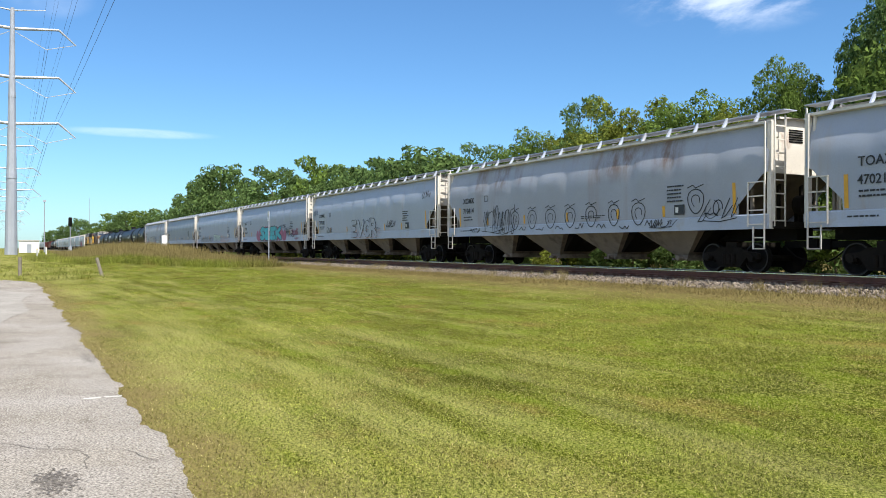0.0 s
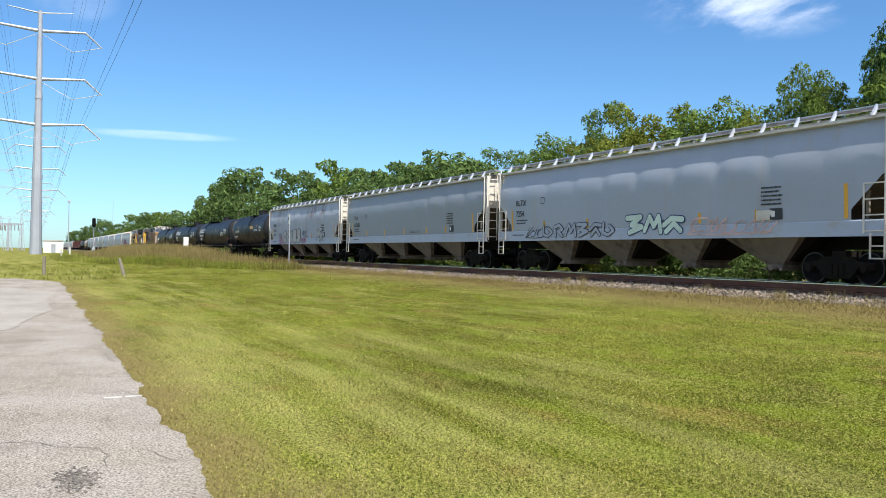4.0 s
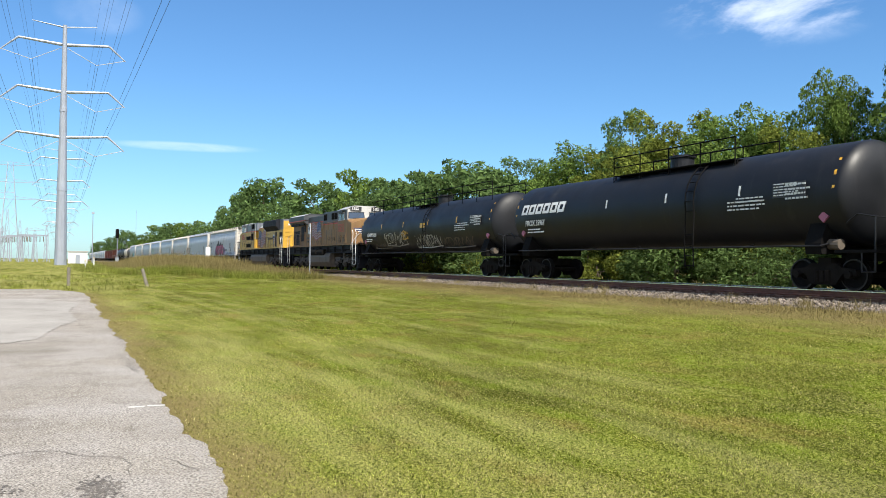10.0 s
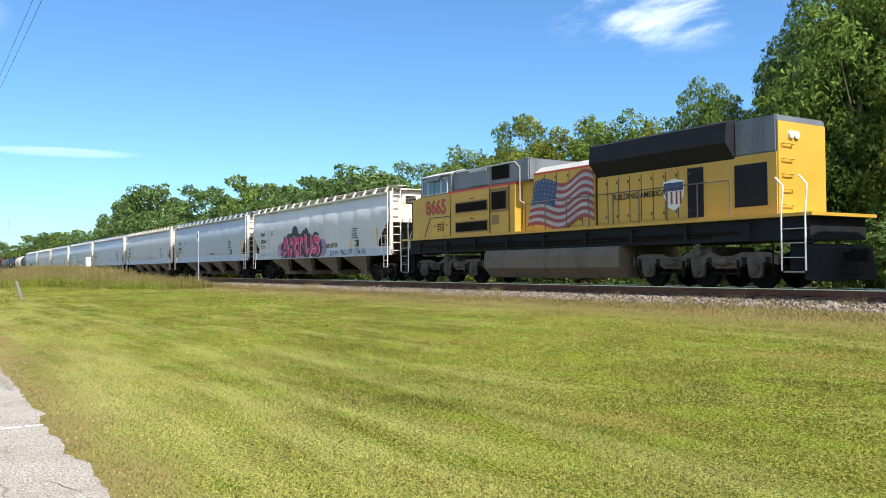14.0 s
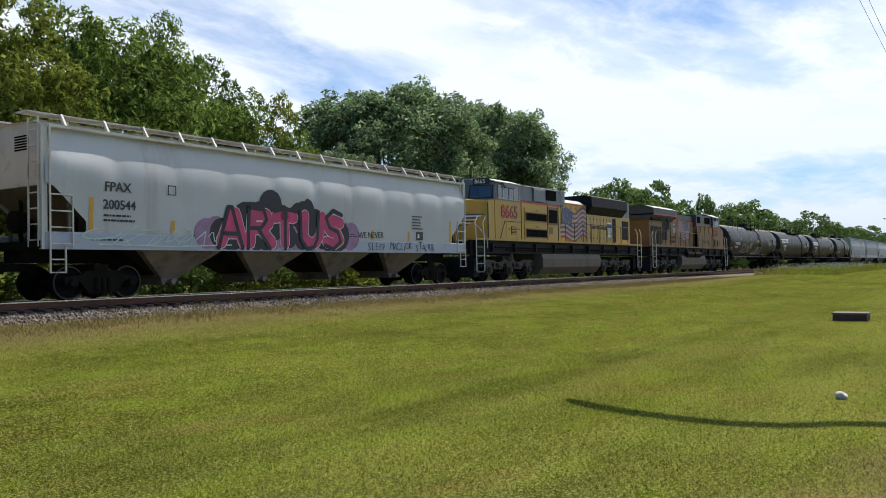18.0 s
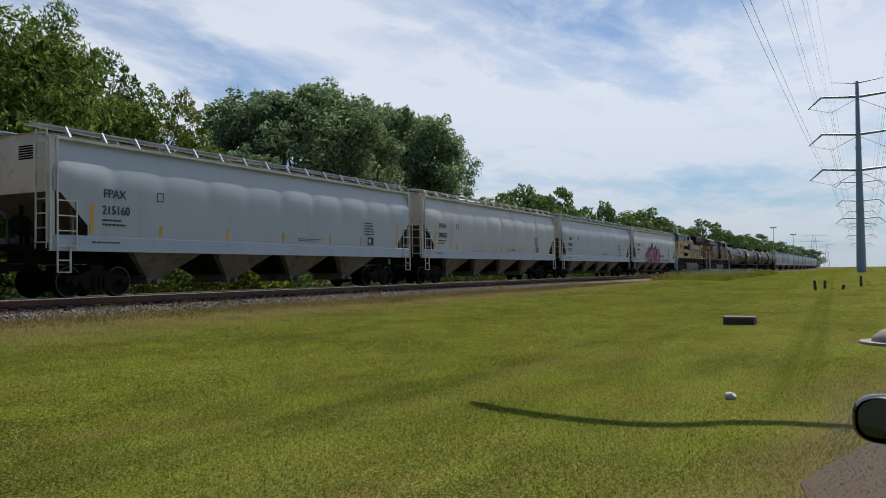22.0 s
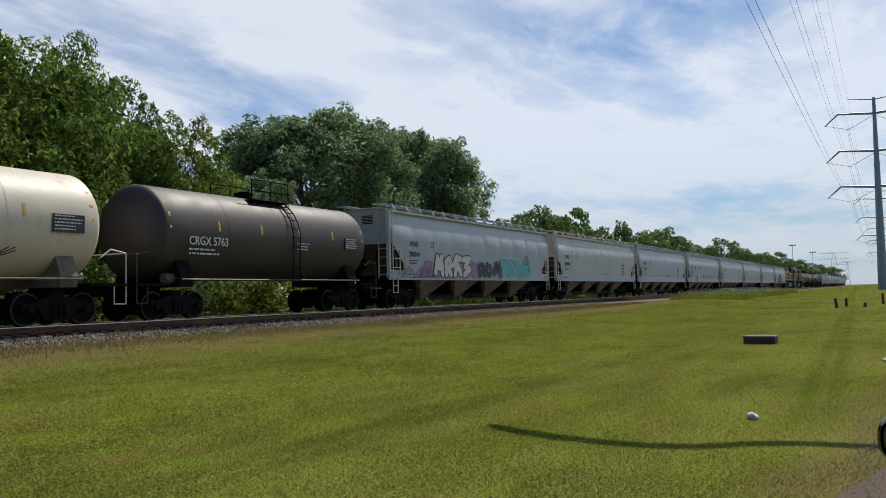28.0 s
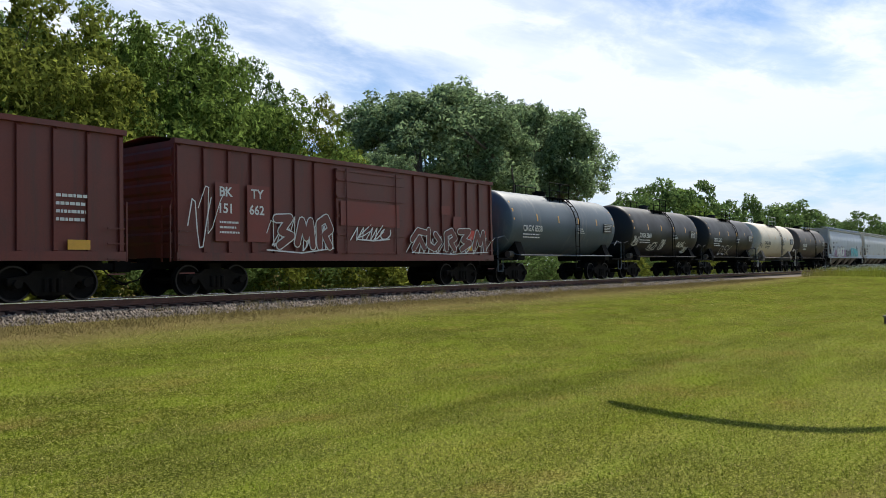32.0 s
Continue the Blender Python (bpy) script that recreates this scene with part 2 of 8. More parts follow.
M_TANKWHITE = material("cream_white_tank_paint", (0.62, 0.55, 0.44), 0.5, vary=0.08, scale=0.8, fine=30, bump=0.05, dirt=(0.30, 0.22, 0.14), dirt_amount=0.3, streak=True)
M_TANKBLUE = material("slate_blue_tank_paint", (0.050, 0.077, 0.105), 0.5, vary=0.15, scale=0.8, fine=30, bump=0.05, dirt=(0.22, 0.22, 0.21), dirt_amount=0.3, streak=True)
M_BOX = material("faded_oxide_red_paint", (0.125, 0.024, 0.017), 0.55, vary=0.2, scale=0.7, fine=30, bump=0.06, dirt=(0.05, 0.025, 0.02), dirt_amount=0.4, streak=True)
M_BOXFRESH = material("brighter_red_patch_paint", (0.17, 0.03, 0.022), 0.55, vary=0.12, scale=1.5, bump=0.05)
M_YELLOW = material("armour_yellow_paint", (0.48, 0.29, 0.04), 0.48, vary=0.07, scale=0.8, bump=0.04, dirt=(0.22, 0.12, 0.04), dirt_amount=0.22, streak=True)
M_FADED = material("faded_dusty_yellow_paint", (0.230, 0.128, 0.047), 0.6, vary=0.12, scale=0.8, bump=0.05, dirt=(0.17, 0.09, 0.045), dirt_amount=0.45, streak=True)
M_LGREY = material("slate_grey_loco_paint", (0.13, 0.145, 0.17), 0.45, vary=0.1, scale=0.8, bump=0.05, dirt=SOOT, dirt_amount=0.3, streak=True)
M_LSLATE = material("dull_dark_slate_loco_paint", (0.058, 0.062, 0.070), 0.5, vary=0.15, scale=0.8, bump=0.05, dirt=(0.10, 0.08, 0.06), dirt_amount=0.3, streak=True)
M_LROOF = material("pale_sunlit_roof_paint", (0.400, 0.392, 0.376), 0.5, vary=0.1, scale=1.0, bump=0.08, dirt=(0.2, 0.17, 0.14), dirt_amount=0.3)
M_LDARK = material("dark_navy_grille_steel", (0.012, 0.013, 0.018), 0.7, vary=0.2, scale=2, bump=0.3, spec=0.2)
M_RED = material("signal_red_paint", (0.52, 0.05, 0.03), 0.5, vary=0.1, bump=0.03)
M_WHITE = material("white_lettering_paint", (0.648, 0.648, 0.630), 0.55, vary=0.08, bump=0.02)
M_INK = material("black_lettering_paint", (0.025, 0.026, 0.03), 0.55, vary=0.1, bump=0.02)
M_STRIPE = material("orange_yellow_reflector", (0.62, 0.33, 0.03), 0.4, vary=0.12, bump=0.02)
M_RAIL = material("rusty_brown_rail_steel", (0.135, 0.060, 0.042), 0.8, 0.2, vary=0.3, scale=5, bump=0.3, dirt=(0.16, 0.08, 0.05), dirt_amount=0.3)
M_RAILTOP = material("polished_rail_head", (0.55, 0.53, 0.50), 0.22, 1.0, vary=0.1, scale=6, bump=0.02)
M_TIE = material("weathered_timber_tie", (0.105, 0.062, 0.046), 0.9, vary=0.3, scale=4, bump=0.5)
M_STONE = material("grey_ballast_stone", (0.160, 0.132, 0.106), 0.9, vary=0.25, scale=3, bump=0.4, island=0.8)
# Darker than the loose stones: shade in their gaps is put into this colour.
M_BED = material("ballast_bed", (0.086, 0.064, 0.048), 0.95, vary=0.35, scale=4, fine=22, bump=1.0, other=(0.15, 0.12, 0.09), other_scale=9)
M_CRIB = material("rust_stained_ballast", (0.115, 0.066, 0.048), 0.95, vary=0.35, scale=4, fine=22, bump=1.0, other=(0.11, 0.065, 0.05), other_scale=9)
M_GALV = material("galvanised_pole_steel", (0.288, 0.312, 0.360), 0.5, 0.3, vary=0.08, scale=0.6, bump=0.05)
M_WIRE = material("dark_cable", (0.05, 0.05, 0.055), 0.6, 0.3, vary=0.1, bump=0)
M_BARK = material("grey_brown_bark", (0.13, 0.10, 0.075), 0.95, vary=0.3, scale=6, bump=0.6)
M_CONC = material("grey_concrete", (0.320, 0.304, 0.280), 0.9, vary=0.12, scale=3, bump=0.3, dirt=(0.15, 0.13, 0.11), dirt_amount=0.3)
M_POST = material("weathered_grey_timber", (0.17, 0.15, 0.12), 0.95, vary=0.25, scale=6, bump=0.5)
# The blue in this base colour stands for sky mirrored in the panes.
M_GLASS = material("dark_sky_tinted_glass", (0.020, 0.040, 0.075), 0.06, vary=0.1, bump=0, spec=1.0)
M_RUBBER = material("black_rubber", (0.02, 0.02, 0.02), 0.85, vary=0.2, bump=0.2)
M_CARPAINT = material("black_car_paint", (0.008, 0.009, 0.012), 0.12, vary=0.1, bump=0, spec=0.7)
M_MIRROR = material("silvered_mirror_glass", (0.75, 0.78, 0.80), 0.02, 1.0, vary=0.02, bump=0)
M_PINK = material("magenta_spray_paint", (0.52, 0.05, 0.16), 0.55, vary=0.25, scale=2, bump=0.02)
M_NIGHT = material("blue_black_spray_paint", (0.016, 0.016, 0.028), 0.55, vary=0.25, scale=2, bump=0.02)
M_TURQ = material("turquoise_spray_paint", (0.07, 0.42, 0.47), 0.55, vary=0.25, scale=2, bump=0.02)
M_MINT = material("pale_mint_spray_paint", (0.50, 0.62, 0.55), 0.55, vary=0.15, scale=2, bump=0.02)
M_MAUVE = material("mauve_spray_paint", (0.30, 0.17, 0.30), 0.6, vary=0.25, scale=2, bump=0.02)
M_FLAGWHITE = material("weathered_flag_white", (0.34, 0.33, 0.34), 0.6, vary=0.2, scale=2, bump=0.03, dirt=(0.17, 0.13, 0.10), dirt_amount=0.3)
M_BLUE = material("flag_blue_paint", (0.025, 0.05, 0.14), 0.5, vary=0.15, bump=0.03)
M_FLAGRED = material("flag_red_paint", (0.24, 0.045, 0.045), 0.5, vary=0.15, bump=0.03)
M_ROSE = material("dusty_rose_spray_paint", (0.36, 0.12, 0.19), 0.6, vary=0.25, scale=2, bump=0.02)
M_SALMON = material("chalky_salmon_spray_paint", (0.52, 0.36, 0.32), 0.6, vary=0.2, scale=2, bump=0.02)


def leaf_material(name, colour, vary=0.35, through_colour=None, through_amount=0.30):
    mt = material(name, colour, 0.55, vary=0.25, scale=0.6, fine=9, bump=0.0, island=vary, spec=0.0)
    nt = mt.node_tree
    bsdf, out = nt.nodes["Principled BSDF"], nt.nodes["Material Output"]
    tr, mx = nt.nodes.new("ShaderNodeBsdfTranslucent"), nt.nodes.new("ShaderNodeMixShader")
    mx.inputs[0].default_value = through_amount
    src = bsdf.inputs["Base Color"].links[0].from_socket
    if through_colour:
        tr.inputs[0].default_value = (*through_colour, 1)
    else:
        nt.links.new(src, tr.inputs[0])
    nt.links.new(bsdf.outputs[0], mx.inputs[1])
    nt.links.new(tr.outputs[0], mx.inputs[2])
    nt.links.new(mx.outputs[0], out.inputs[0])
    return mt


M_LEAF = leaf_material("mid_green_leaves", (0.145, 0.212, 0.050), 0.6, None, 0.52)
M_LEAFD = leaf_material("deep_green_oak_leaves", (0.128, 0.196, 0.066), 0.55, None, 0.52)
M_LEAFY = leaf_material("yellow_green_leaves", (0.190, 0.222, 0.045), 0.6, None, 0.50)
M_BLADE = leaf_material("mown_grass_blades", (0.275, 0.310, 0.052), 0.55, None, 0.42)
M_STRAW = leaf_material("tall_seeding_grass", (0.215, 0.175, 0.075), 0.45)
M_OAK = leaf_material("grey_green_oak_leaves", (0.200, 0.275, 0.140), 0.65, None, 0.50)
M_CLIP = leaf_material("bleached_grass_clippings", (0.414, 0.365, 0.158), 0.40)


def lawn_tones(mt, soil=True):
    """Mowing swaths, tufts, dry patches and painted shade between tufts laid over a grass colour, alike on the soil and
    on the blades.
    """
    nt = mt.node_tree
    N, L = nt.nodes.new, nt.links.new
    bsdf = nt.nodes["Principled BSDF"]
    col = bsdf.inputs["Base Color"].links[0].from_socket
    tc = N("ShaderNodeTexCoord")
    def m(op, a, b):
        n = N("ShaderNodeMath")
        n.operation = op
        for i, v in enumerate((a, b)):
            if isinstance(v, (int, float)):
                n.inputs[i].default_value = v
            else:
                L(v, n.inputs[i])
        return n.outputs[0]
    def ramp(v, a, b, c=0.0, d=1.0):
        n = N("ShaderNodeMapRange")
        for k, x in zip(("From Min", "From Max", "To Min", "To Max"), (a, b, c, d)):
            n.inputs[k].default_value = x
        L(v, n.inputs["Value"])
        return n.outputs[0]
    def speckle(scale, stretch, turn, detail=5):
        mp = N("ShaderNodeMapping")
        mp.inputs["Rotation"].default_value = (0, 0, radians(turn))
        mp.inputs["Scale"].default_value = stretch
        L(tc.outputs["Object"], mp.inputs[0])
        n = N("ShaderNodeTexNoise")
        n.inputs["Scale"].default_value, n.inputs["Detail"].default_value, n.inputs["Roughness"].default_value = scale, detail, 0.6
        L(mp.outputs[0], n.inputs["Vector"])
        return n.outputs["Fac"]
    def blend(fac, a, b):
        n = N("ShaderNodeMix")
        n.data_type = "RGBA"
        L(fac, n.inputs["Factor"])
        L(a, n.inputs["A"])
        n.inputs["B"].default_value = (*b, 1)
        return n.outputs["Result"]
    sep = N("ShaderNodeSeparateXYZ")
    L(tc.outputs["Object"], sep.inputs[0])
    swath = speckle(1.1, (0.14, 1.0, 1), -14)
    tuft = speckle(7.0, (1, 1, 1), 0, 6)
    grain_a, grain_b, grain_c = speckle(13.0, (1, 1, 0.2), 0, 2), speckle(28.0, (1, 1, 0.2), 0, 2), speckle(58.0, (1, 1, 0.2), 0, 2)
    hsv = N("ShaderNodeHueSaturation")
    L(m("MULTIPLY", ramp(swath, 0.3, 0.7, 0.92, 1.08), m("MULTIPLY", ramp(tuft, 0.28, 0.72, 0.60, 1.36), m("MULTIPLY", ramp(grain_a, 0.34, 0.66, 0.74, 1.22), ramp(grain_c, 0.34, 0.66, 0.60, 1.28)))), hsv.inputs["Value"])
    L(col, hsv.inputs["Color"])
    col = hsv.outputs[0]
    # broad darker and lighter stretches, deep green tufts
    wide = N("ShaderNodeHueSaturation")
    L(m("MULTIPLY", ramp(speckle(0.22, (0.7, 1, 1), -14, 4), 0.34, 0.66, 0.52, 1.24), ramp(sep.outputs[1], 5.0, 11.0, 1.06, 0.90)), wide.inputs["Value"])
    L(col, wide.inputs["Color"])
    col = blend(ramp(speckle(1.3, (0.5, 1, 1), -14, 6), 0.48, 0.62, 0.0, 0.66), wide.outputs[0], (0.130, 0.172, 0.014))
    # bleached swaths, more of them near the pavement; small brown bare spots
    y = m("ADD", sep.outputs[1], m("MULTIPLY", m("SUBTRACT", speckle(0.8, (1, 1, 1), 0, 6), 0.5), 2.2))
    bleach = m("MULTIPLY", ramp(m("ADD", swath, m("MULTIPLY", ramp(y, 7.5, 1.5), 0.20)), 0.52, 0.78), ramp(sep.outputs[0], 4.0, -8.0, 0.15, 0.50))
    col = blend(bleach, col, (0.39, 0.36, 0.14))
    col = blend(ramp(speckle(0.75, (0.6, 1, 1), 20, 7), 0.56, 0.70, 0.0, 0.72), col, (0.185, 0.120, 0.040))
    # lit pale leaf tips and shaded dark gaps between the tufts, painted as colour
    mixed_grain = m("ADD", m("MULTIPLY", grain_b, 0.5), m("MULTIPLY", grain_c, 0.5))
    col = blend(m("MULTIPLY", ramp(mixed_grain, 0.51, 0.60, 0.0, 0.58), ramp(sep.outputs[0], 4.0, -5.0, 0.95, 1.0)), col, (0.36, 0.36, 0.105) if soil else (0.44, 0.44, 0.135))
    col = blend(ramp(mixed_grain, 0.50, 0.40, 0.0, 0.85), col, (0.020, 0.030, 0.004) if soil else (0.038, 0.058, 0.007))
    col = blend(ramp(sep.outputs[0], 0.0, 7.0, 0.0, 0.12), col, (0.105, 0.135, 0.008) if soil else (0.285, 0.305, 0.022))
    # two faint wheel tracks run away along the lawn
    for base in (0.72, 0.36):
        off = m("ABSOLUTE", m("SUBTRACT", sep.outputs[1], m("ADD", m("MULTIPLY", sep.outputs[0], 0.0255), base)), 0)
        col = blend(m("MULTIPLY", ramp(off, 0.22, 0.05, 0.0, 0.40), ramp(sep.outputs[0], 9.0, 13.0)), col, (0.06, 0.085, 0.010))
    yv = m("ADD", y, ramp(sep.outputs[0], 2.0, 11.0, 0.0, 1.3))
    verge = m("MULTIPLY", ramp(yv, 2.1, 1.2), m("MULTIPLY", ramp(sep.outputs[0], -45, -40), ramp(sep.outputs[0], 15.0, 11.0)))
    verge = m("MULTIPLY", verge, ramp(yv, -1.0, 0.2))
    straw = m("MULTIPLY", m("MAXIMUM", ramp(y, 13.4, 17.2), verge), 0.70 if soil else 0.55)
    col = blend(straw, col, (0.175, 0.13, 0.062))
    L(col, bsdf.inputs["Base Color"])
    for n in nt.nodes:
        if n.bl_idname == "ShaderNodeBsdfTranslucent":
            L(col, n.inputs[0])
    return mt


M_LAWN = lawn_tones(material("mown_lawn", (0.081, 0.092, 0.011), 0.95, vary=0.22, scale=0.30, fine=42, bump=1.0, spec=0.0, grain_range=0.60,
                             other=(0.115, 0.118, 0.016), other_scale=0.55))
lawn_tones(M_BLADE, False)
M_PAVE = material("worn_pale_asphalt", (0.240, 0.218, 0.190), 0.95, vary=0.14, scale=0.35, fine=55, bump=1.0, spec=0.0, other=(0.29, 0.268, 0.245), other_scale=0.5,
                  dirt=(0.15, 0.13, 0.11), dirt_amount=0.36, dirt_scale=1.3, grain_range=0.75)


def gravel_end(mt):
    """The pavement gives way to brown gravel towards its far end."""
    nt = mt.node_tree
    N, L = nt.nodes.new, nt.links.new
    bsdf = nt.nodes["Principled BSDF"]
    tc, sep, r, mx = N("ShaderNodeTexCoord"), N("ShaderNodeSeparateXYZ"), N("ShaderNodeMapRange"), N("ShaderNodeMix")
    L(tc.outputs["Object"], sep.inputs[0])
    L(sep.outputs[0], r.inputs["Value"])
    r.inputs["From Min"].default_value, r.inputs["From Max"].default_value = 0.0, 3.5
    r.inputs["To Max"].default_value = 0.93
    mx.data_type = "RGBA"
    L(r.outputs[0], mx.inputs["Factor"])
    L(bsdf.inputs["Base Color"].links[0].from_socket, mx.inputs["A"])
    mx.inputs["B"].default_value = (0.13, 0.10, 0.075, 1)
    L(mx.outputs["Result"], bsdf.inputs["Base Color"])


gravel_end(M_PAVE)
M_PATCH = material("dark_asphalt_patch", (0.13, 0.115, 0.10), 0.95, vary=0.3, scale=3, fine=40, bump=0.8, grain_range=0.3)
M_LINE = material("worn_white_line_paint", (0.468, 0.451, 0.416), 0.9, vary=0.2, scale=6, fine=50, bump=0.4)
M_APRON = material("pale_worn_concrete", (0.285, 0.268, 0.245), 0.95, vary=0.12, scale=0.5, fine=50, bump=0.6, spec=0.0, dirt=(0.17, 0.15, 0.13), dirt_amount=0.3, grain_range=0.4)
M_PETAL = material("white_wildflower_petals", (0.62, 0.62, 0.56), 0.8, vary=0.1, bump=0)

# ---- mesh helpers ----
def part(name, bm, mat, parent=None, label="", smooth=False):
    me = bpy.data.meshes.new(name)
    bm.to_mesh(me)
    bm.free()
    return mesh_part(name, me, mat, parent, label, smooth)


def mesh_part(name, me, mat, parent=None, label="", smooth=False):
    if not me.materials:
        me.materials.append(mat)
    if smooth:
        me.shade_smooth()
    ob = new(name, me)
    if parent:
        ob.parent = parent
    if label:
        ob["label"] = label
    return ob


def box(bm, x0, x1, y0, y1, z0, z1, turn=None):
    vs = [bm.verts.new((x, y, z)) for z in (z0, z1) for y in (y0, y1) for x in (x0, x1)]
    if turn is not None:
        c = Vector(((x0 + x1) / 2, (y0 + y1) / 2, (z0 + z1) / 2))
        for v in vs:
            v.co = c + turn @ (v.co - c)
    for f in ((0, 2, 3, 1), (4, 5, 7, 6), (0, 1, 5, 4), (2, 6, 7, 3), (0, 4, 6, 2), (1, 3, 7, 5)):
        bm.faces.new([vs[i] for i in f])
    return vs


def rod(bm, p, q, r, seg=6, r2=None, cap=True):
    p, q = Vector(p), Vector(q)
    d = (q - p).normalized()
    a = d.orthogonal().normalized()
    b = d.cross(a)
    r2 = r if r2 is None else r2
    rings = []
    for c, rr in ((p, r), (q, r2)):
        rings.append([bm.verts.new(c + rr * (math.cos(k * 2 * math.pi / seg) * a + math.sin(k * 2 * math.pi / seg) * b)) for k in range(seg)])
    for k in range(seg):
        j = (k + 1) % seg
        bm.faces.new((rings[0][k], rings[0][j], rings[1][j], rings[1][k]))
    if cap:
        bm.faces.new(rings[0][::-1])
        bm.faces.new(rings[1])


def pipe(bm, pts, r, seg=6):
    for p, q in zip(pts, pts[1:]):
        rod(bm, p, q, r, seg)


def loft(bm, rings, closed=True, caps=True):
    vr = [[bm.verts.new(p) for p in ring] for ring in rings]
    n = len(vr[0])
    for a, b in zip(vr, vr[1:]):
        for k in range(n if closed else n - 1):
            j = (k + 1) % n
            bm.faces.new((a[k], a[j], b[j], b[k]))
    if caps and closed:
        bm.faces.new(vr[0][::-1])
        bm.faces.new(vr[-1])
    return vr


def prism_y(bm, poly, y0, y1):
    """A slab with the outline poly in (x, z), from y0 to y1."""
    loft(bm, [[(x, y, z) for x, z in poly] for y in (y0, y1)])


def prism_x(bm, poly, x0, x1):
    loft(bm, [[(x, y, z) for y, z in poly] for x in (x0, x1)])


def grid_mesh(name, xs, ys, height):
    verts = [(x, y, height(x, y)) for y in ys for x in xs]
    w = len(xs)
    faces = [(j * w + i, j * w + i + 1, (j + 1) * w + i + 1, (j + 1) * w + i) for j in range(len(ys) - 1) for i in range(w - 1)]
    me = bpy.data.meshes.new(name)
    me.from_pydata(verts, [], faces)
    return me


TEXTS = {}


def text_mesh(words, size=1.0, thick=0.004, swell=0.0, align="LEFT", squeeze=1.0):
    key = (words, size, thick, swell, align, squeeze)
    if key not in TEXTS:
        cu = bpy.data.curves.new("lettering", "FONT")
        cu.body, cu.size, cu.extrude, cu.offset, cu.align_x = words, size, thick, swell, align
        cu.resolution_u = 3
        ob = bpy.data.objects.new("lettering", cu)
        scene.collection.objects.link(ob)
        dg = bpy.context.evaluated_depsgraph_get()
        me = bpy.data.meshes.new_from_object(ob.evaluated_get(dg))
        me.transform(Matrix.Diagonal((squeeze, 1, 1, 1)))
        bpy.data.objects.remove(ob)
        bpy.data.curves.remove(cu)
        TEXTS[key] = me
    me = TEXTS[key]
    return me


def lettering(words, mat, parent, x, y, z, size, swell=0.0, align="LEFT", squeeze=1.0, name="lettering", rz=0, tilt=0, label="", shear=0):
    """Words painted on an upright face that looks towards -y."""
    me = text_mesh(words, size, 0.003, swell, align, squeeze)
    if me.materials and me.materials[0] != mat:
        me = me.copy()
        me.materials.clear()
    ob = mesh_part(name, me, mat, parent, label)
    ob.matrix_basis = pose(x, y, z, 90 + tilt, 0, rz) @ pose(0, 0, 0, 0, 0, shear)
    return ob


def scrawl(words, parent, x, y, z, size, seed):
    """A hand-sprayed line of letters, each tilted and set a little differently."""
    rnd = random.Random(seed)
    for c in words:
        if c != " ":
            lettering(c, M_INK, parent, x, y, z + rnd.uniform(-0.05, 0.05), size * rnd.uniform(0.85, 1.2), -0.006, squeeze=rnd.uniform(0.75, 0.95), name="graffiti_letter", shear=rnd.uniform(-16, 12))
        x += size * (0.30 if c == "I" else 0.58)


def bars(name, rows, mat, parent, x, y, z, w, h, gap=0.6, seed=0):
    """Writing too small to read: rows of short bars."""
    rnd = random.Random(seed)
    bm = bmesh.new()
    step = h / rows
    for r in range(rows):
        cx, zz = 0.0, z - r * step
        end = w * rnd.uniform(0.7, 1.0)
        while cx < end:
            l = rnd.uniform(0.05, 0.16) * w
            box(bm, x + cx, x + min(cx + l, end), y - 0.003, y + 0.003, zz - step * (1 - gap), zz)
            cx += l + 0.03 * w
    return tagged(part(name, bm, mat, parent), kind="stuff")

# ---- ground, pavement, track ----
TRACK_Y, RAIL_Z = 21.3, 0.95


def ramp01(a, b, v):
    k = min(1.0, max(0.0, (v - a) / (b - a)))
    return k * k * (3 - 2 * k)


def ground_z(x, y):
    z = 0.34 * ramp01(5, 17.5, y) + 0.15 * ramp01(16.6, 18.9, y)
    far = ramp01(28, 130, abs(x)) * (1 - ramp01(5, 17.5, y))
    z += 0.45 * far
    z += 1.15 * ramp01(-62, -92, x) * (1 - ramp01(-125, -165, x)) * ramp01(5.5, 11, y) * (1 - ramp01(15.5, 18.0, y))
    z += 0.25 * ramp01(52, 70, x) * ramp01(7, 12, y) * (1 - ramp01(16, 18.0, y))
    if y > 1.4 and y < 17 and abs(x) < 60:
        z += 0.035 * (noise.noise(Vector((x * 0.23, y * 0.23, 0.0)))) * ramp01(1.4, 3.0, y) + 0.012 * noise.noise(Vector((x * 0.9, y * 0.9, 3.0))) * ramp01(1.4, 3.0, y)
    return z


def graded(lo, hi, near_lo, near_hi, step, grow=1.35):
    vals = [near_lo + step * i for i in range(int((near_hi - near_lo) / step) + 1)]
    for sign, edge, end in ((1, vals[-1], hi), (-1, vals[0], lo)):
        s, v, more = step, edge, []
        while sign * (end - v) > 0:
            s *= grow
            v += sign * s
            more.append(v if sign * (end - v) > 0 else end)
        vals = vals + more if sign > 0 else more[::-1] + vals
    return vals


GROUND_X, GROUND_Y = np.array(graded(-4000, 4000, -60, 60, 0.8)), np.array(graded(-2500, 4000, -2, 30, 0.5))
GROUND_H = np.array([[ground_z(float(x), float(y)) for y in GROUND_Y] for x in GROUND_X])
ground = mesh_part("ground", grid_mesh("ground", list(GROUND_X), list(GROUND_Y), ground_z), M_LAWN, smooth=True)
tagged(ground, "sunlit mown lawn, green and straw yellow", "lawn", kind="structure")


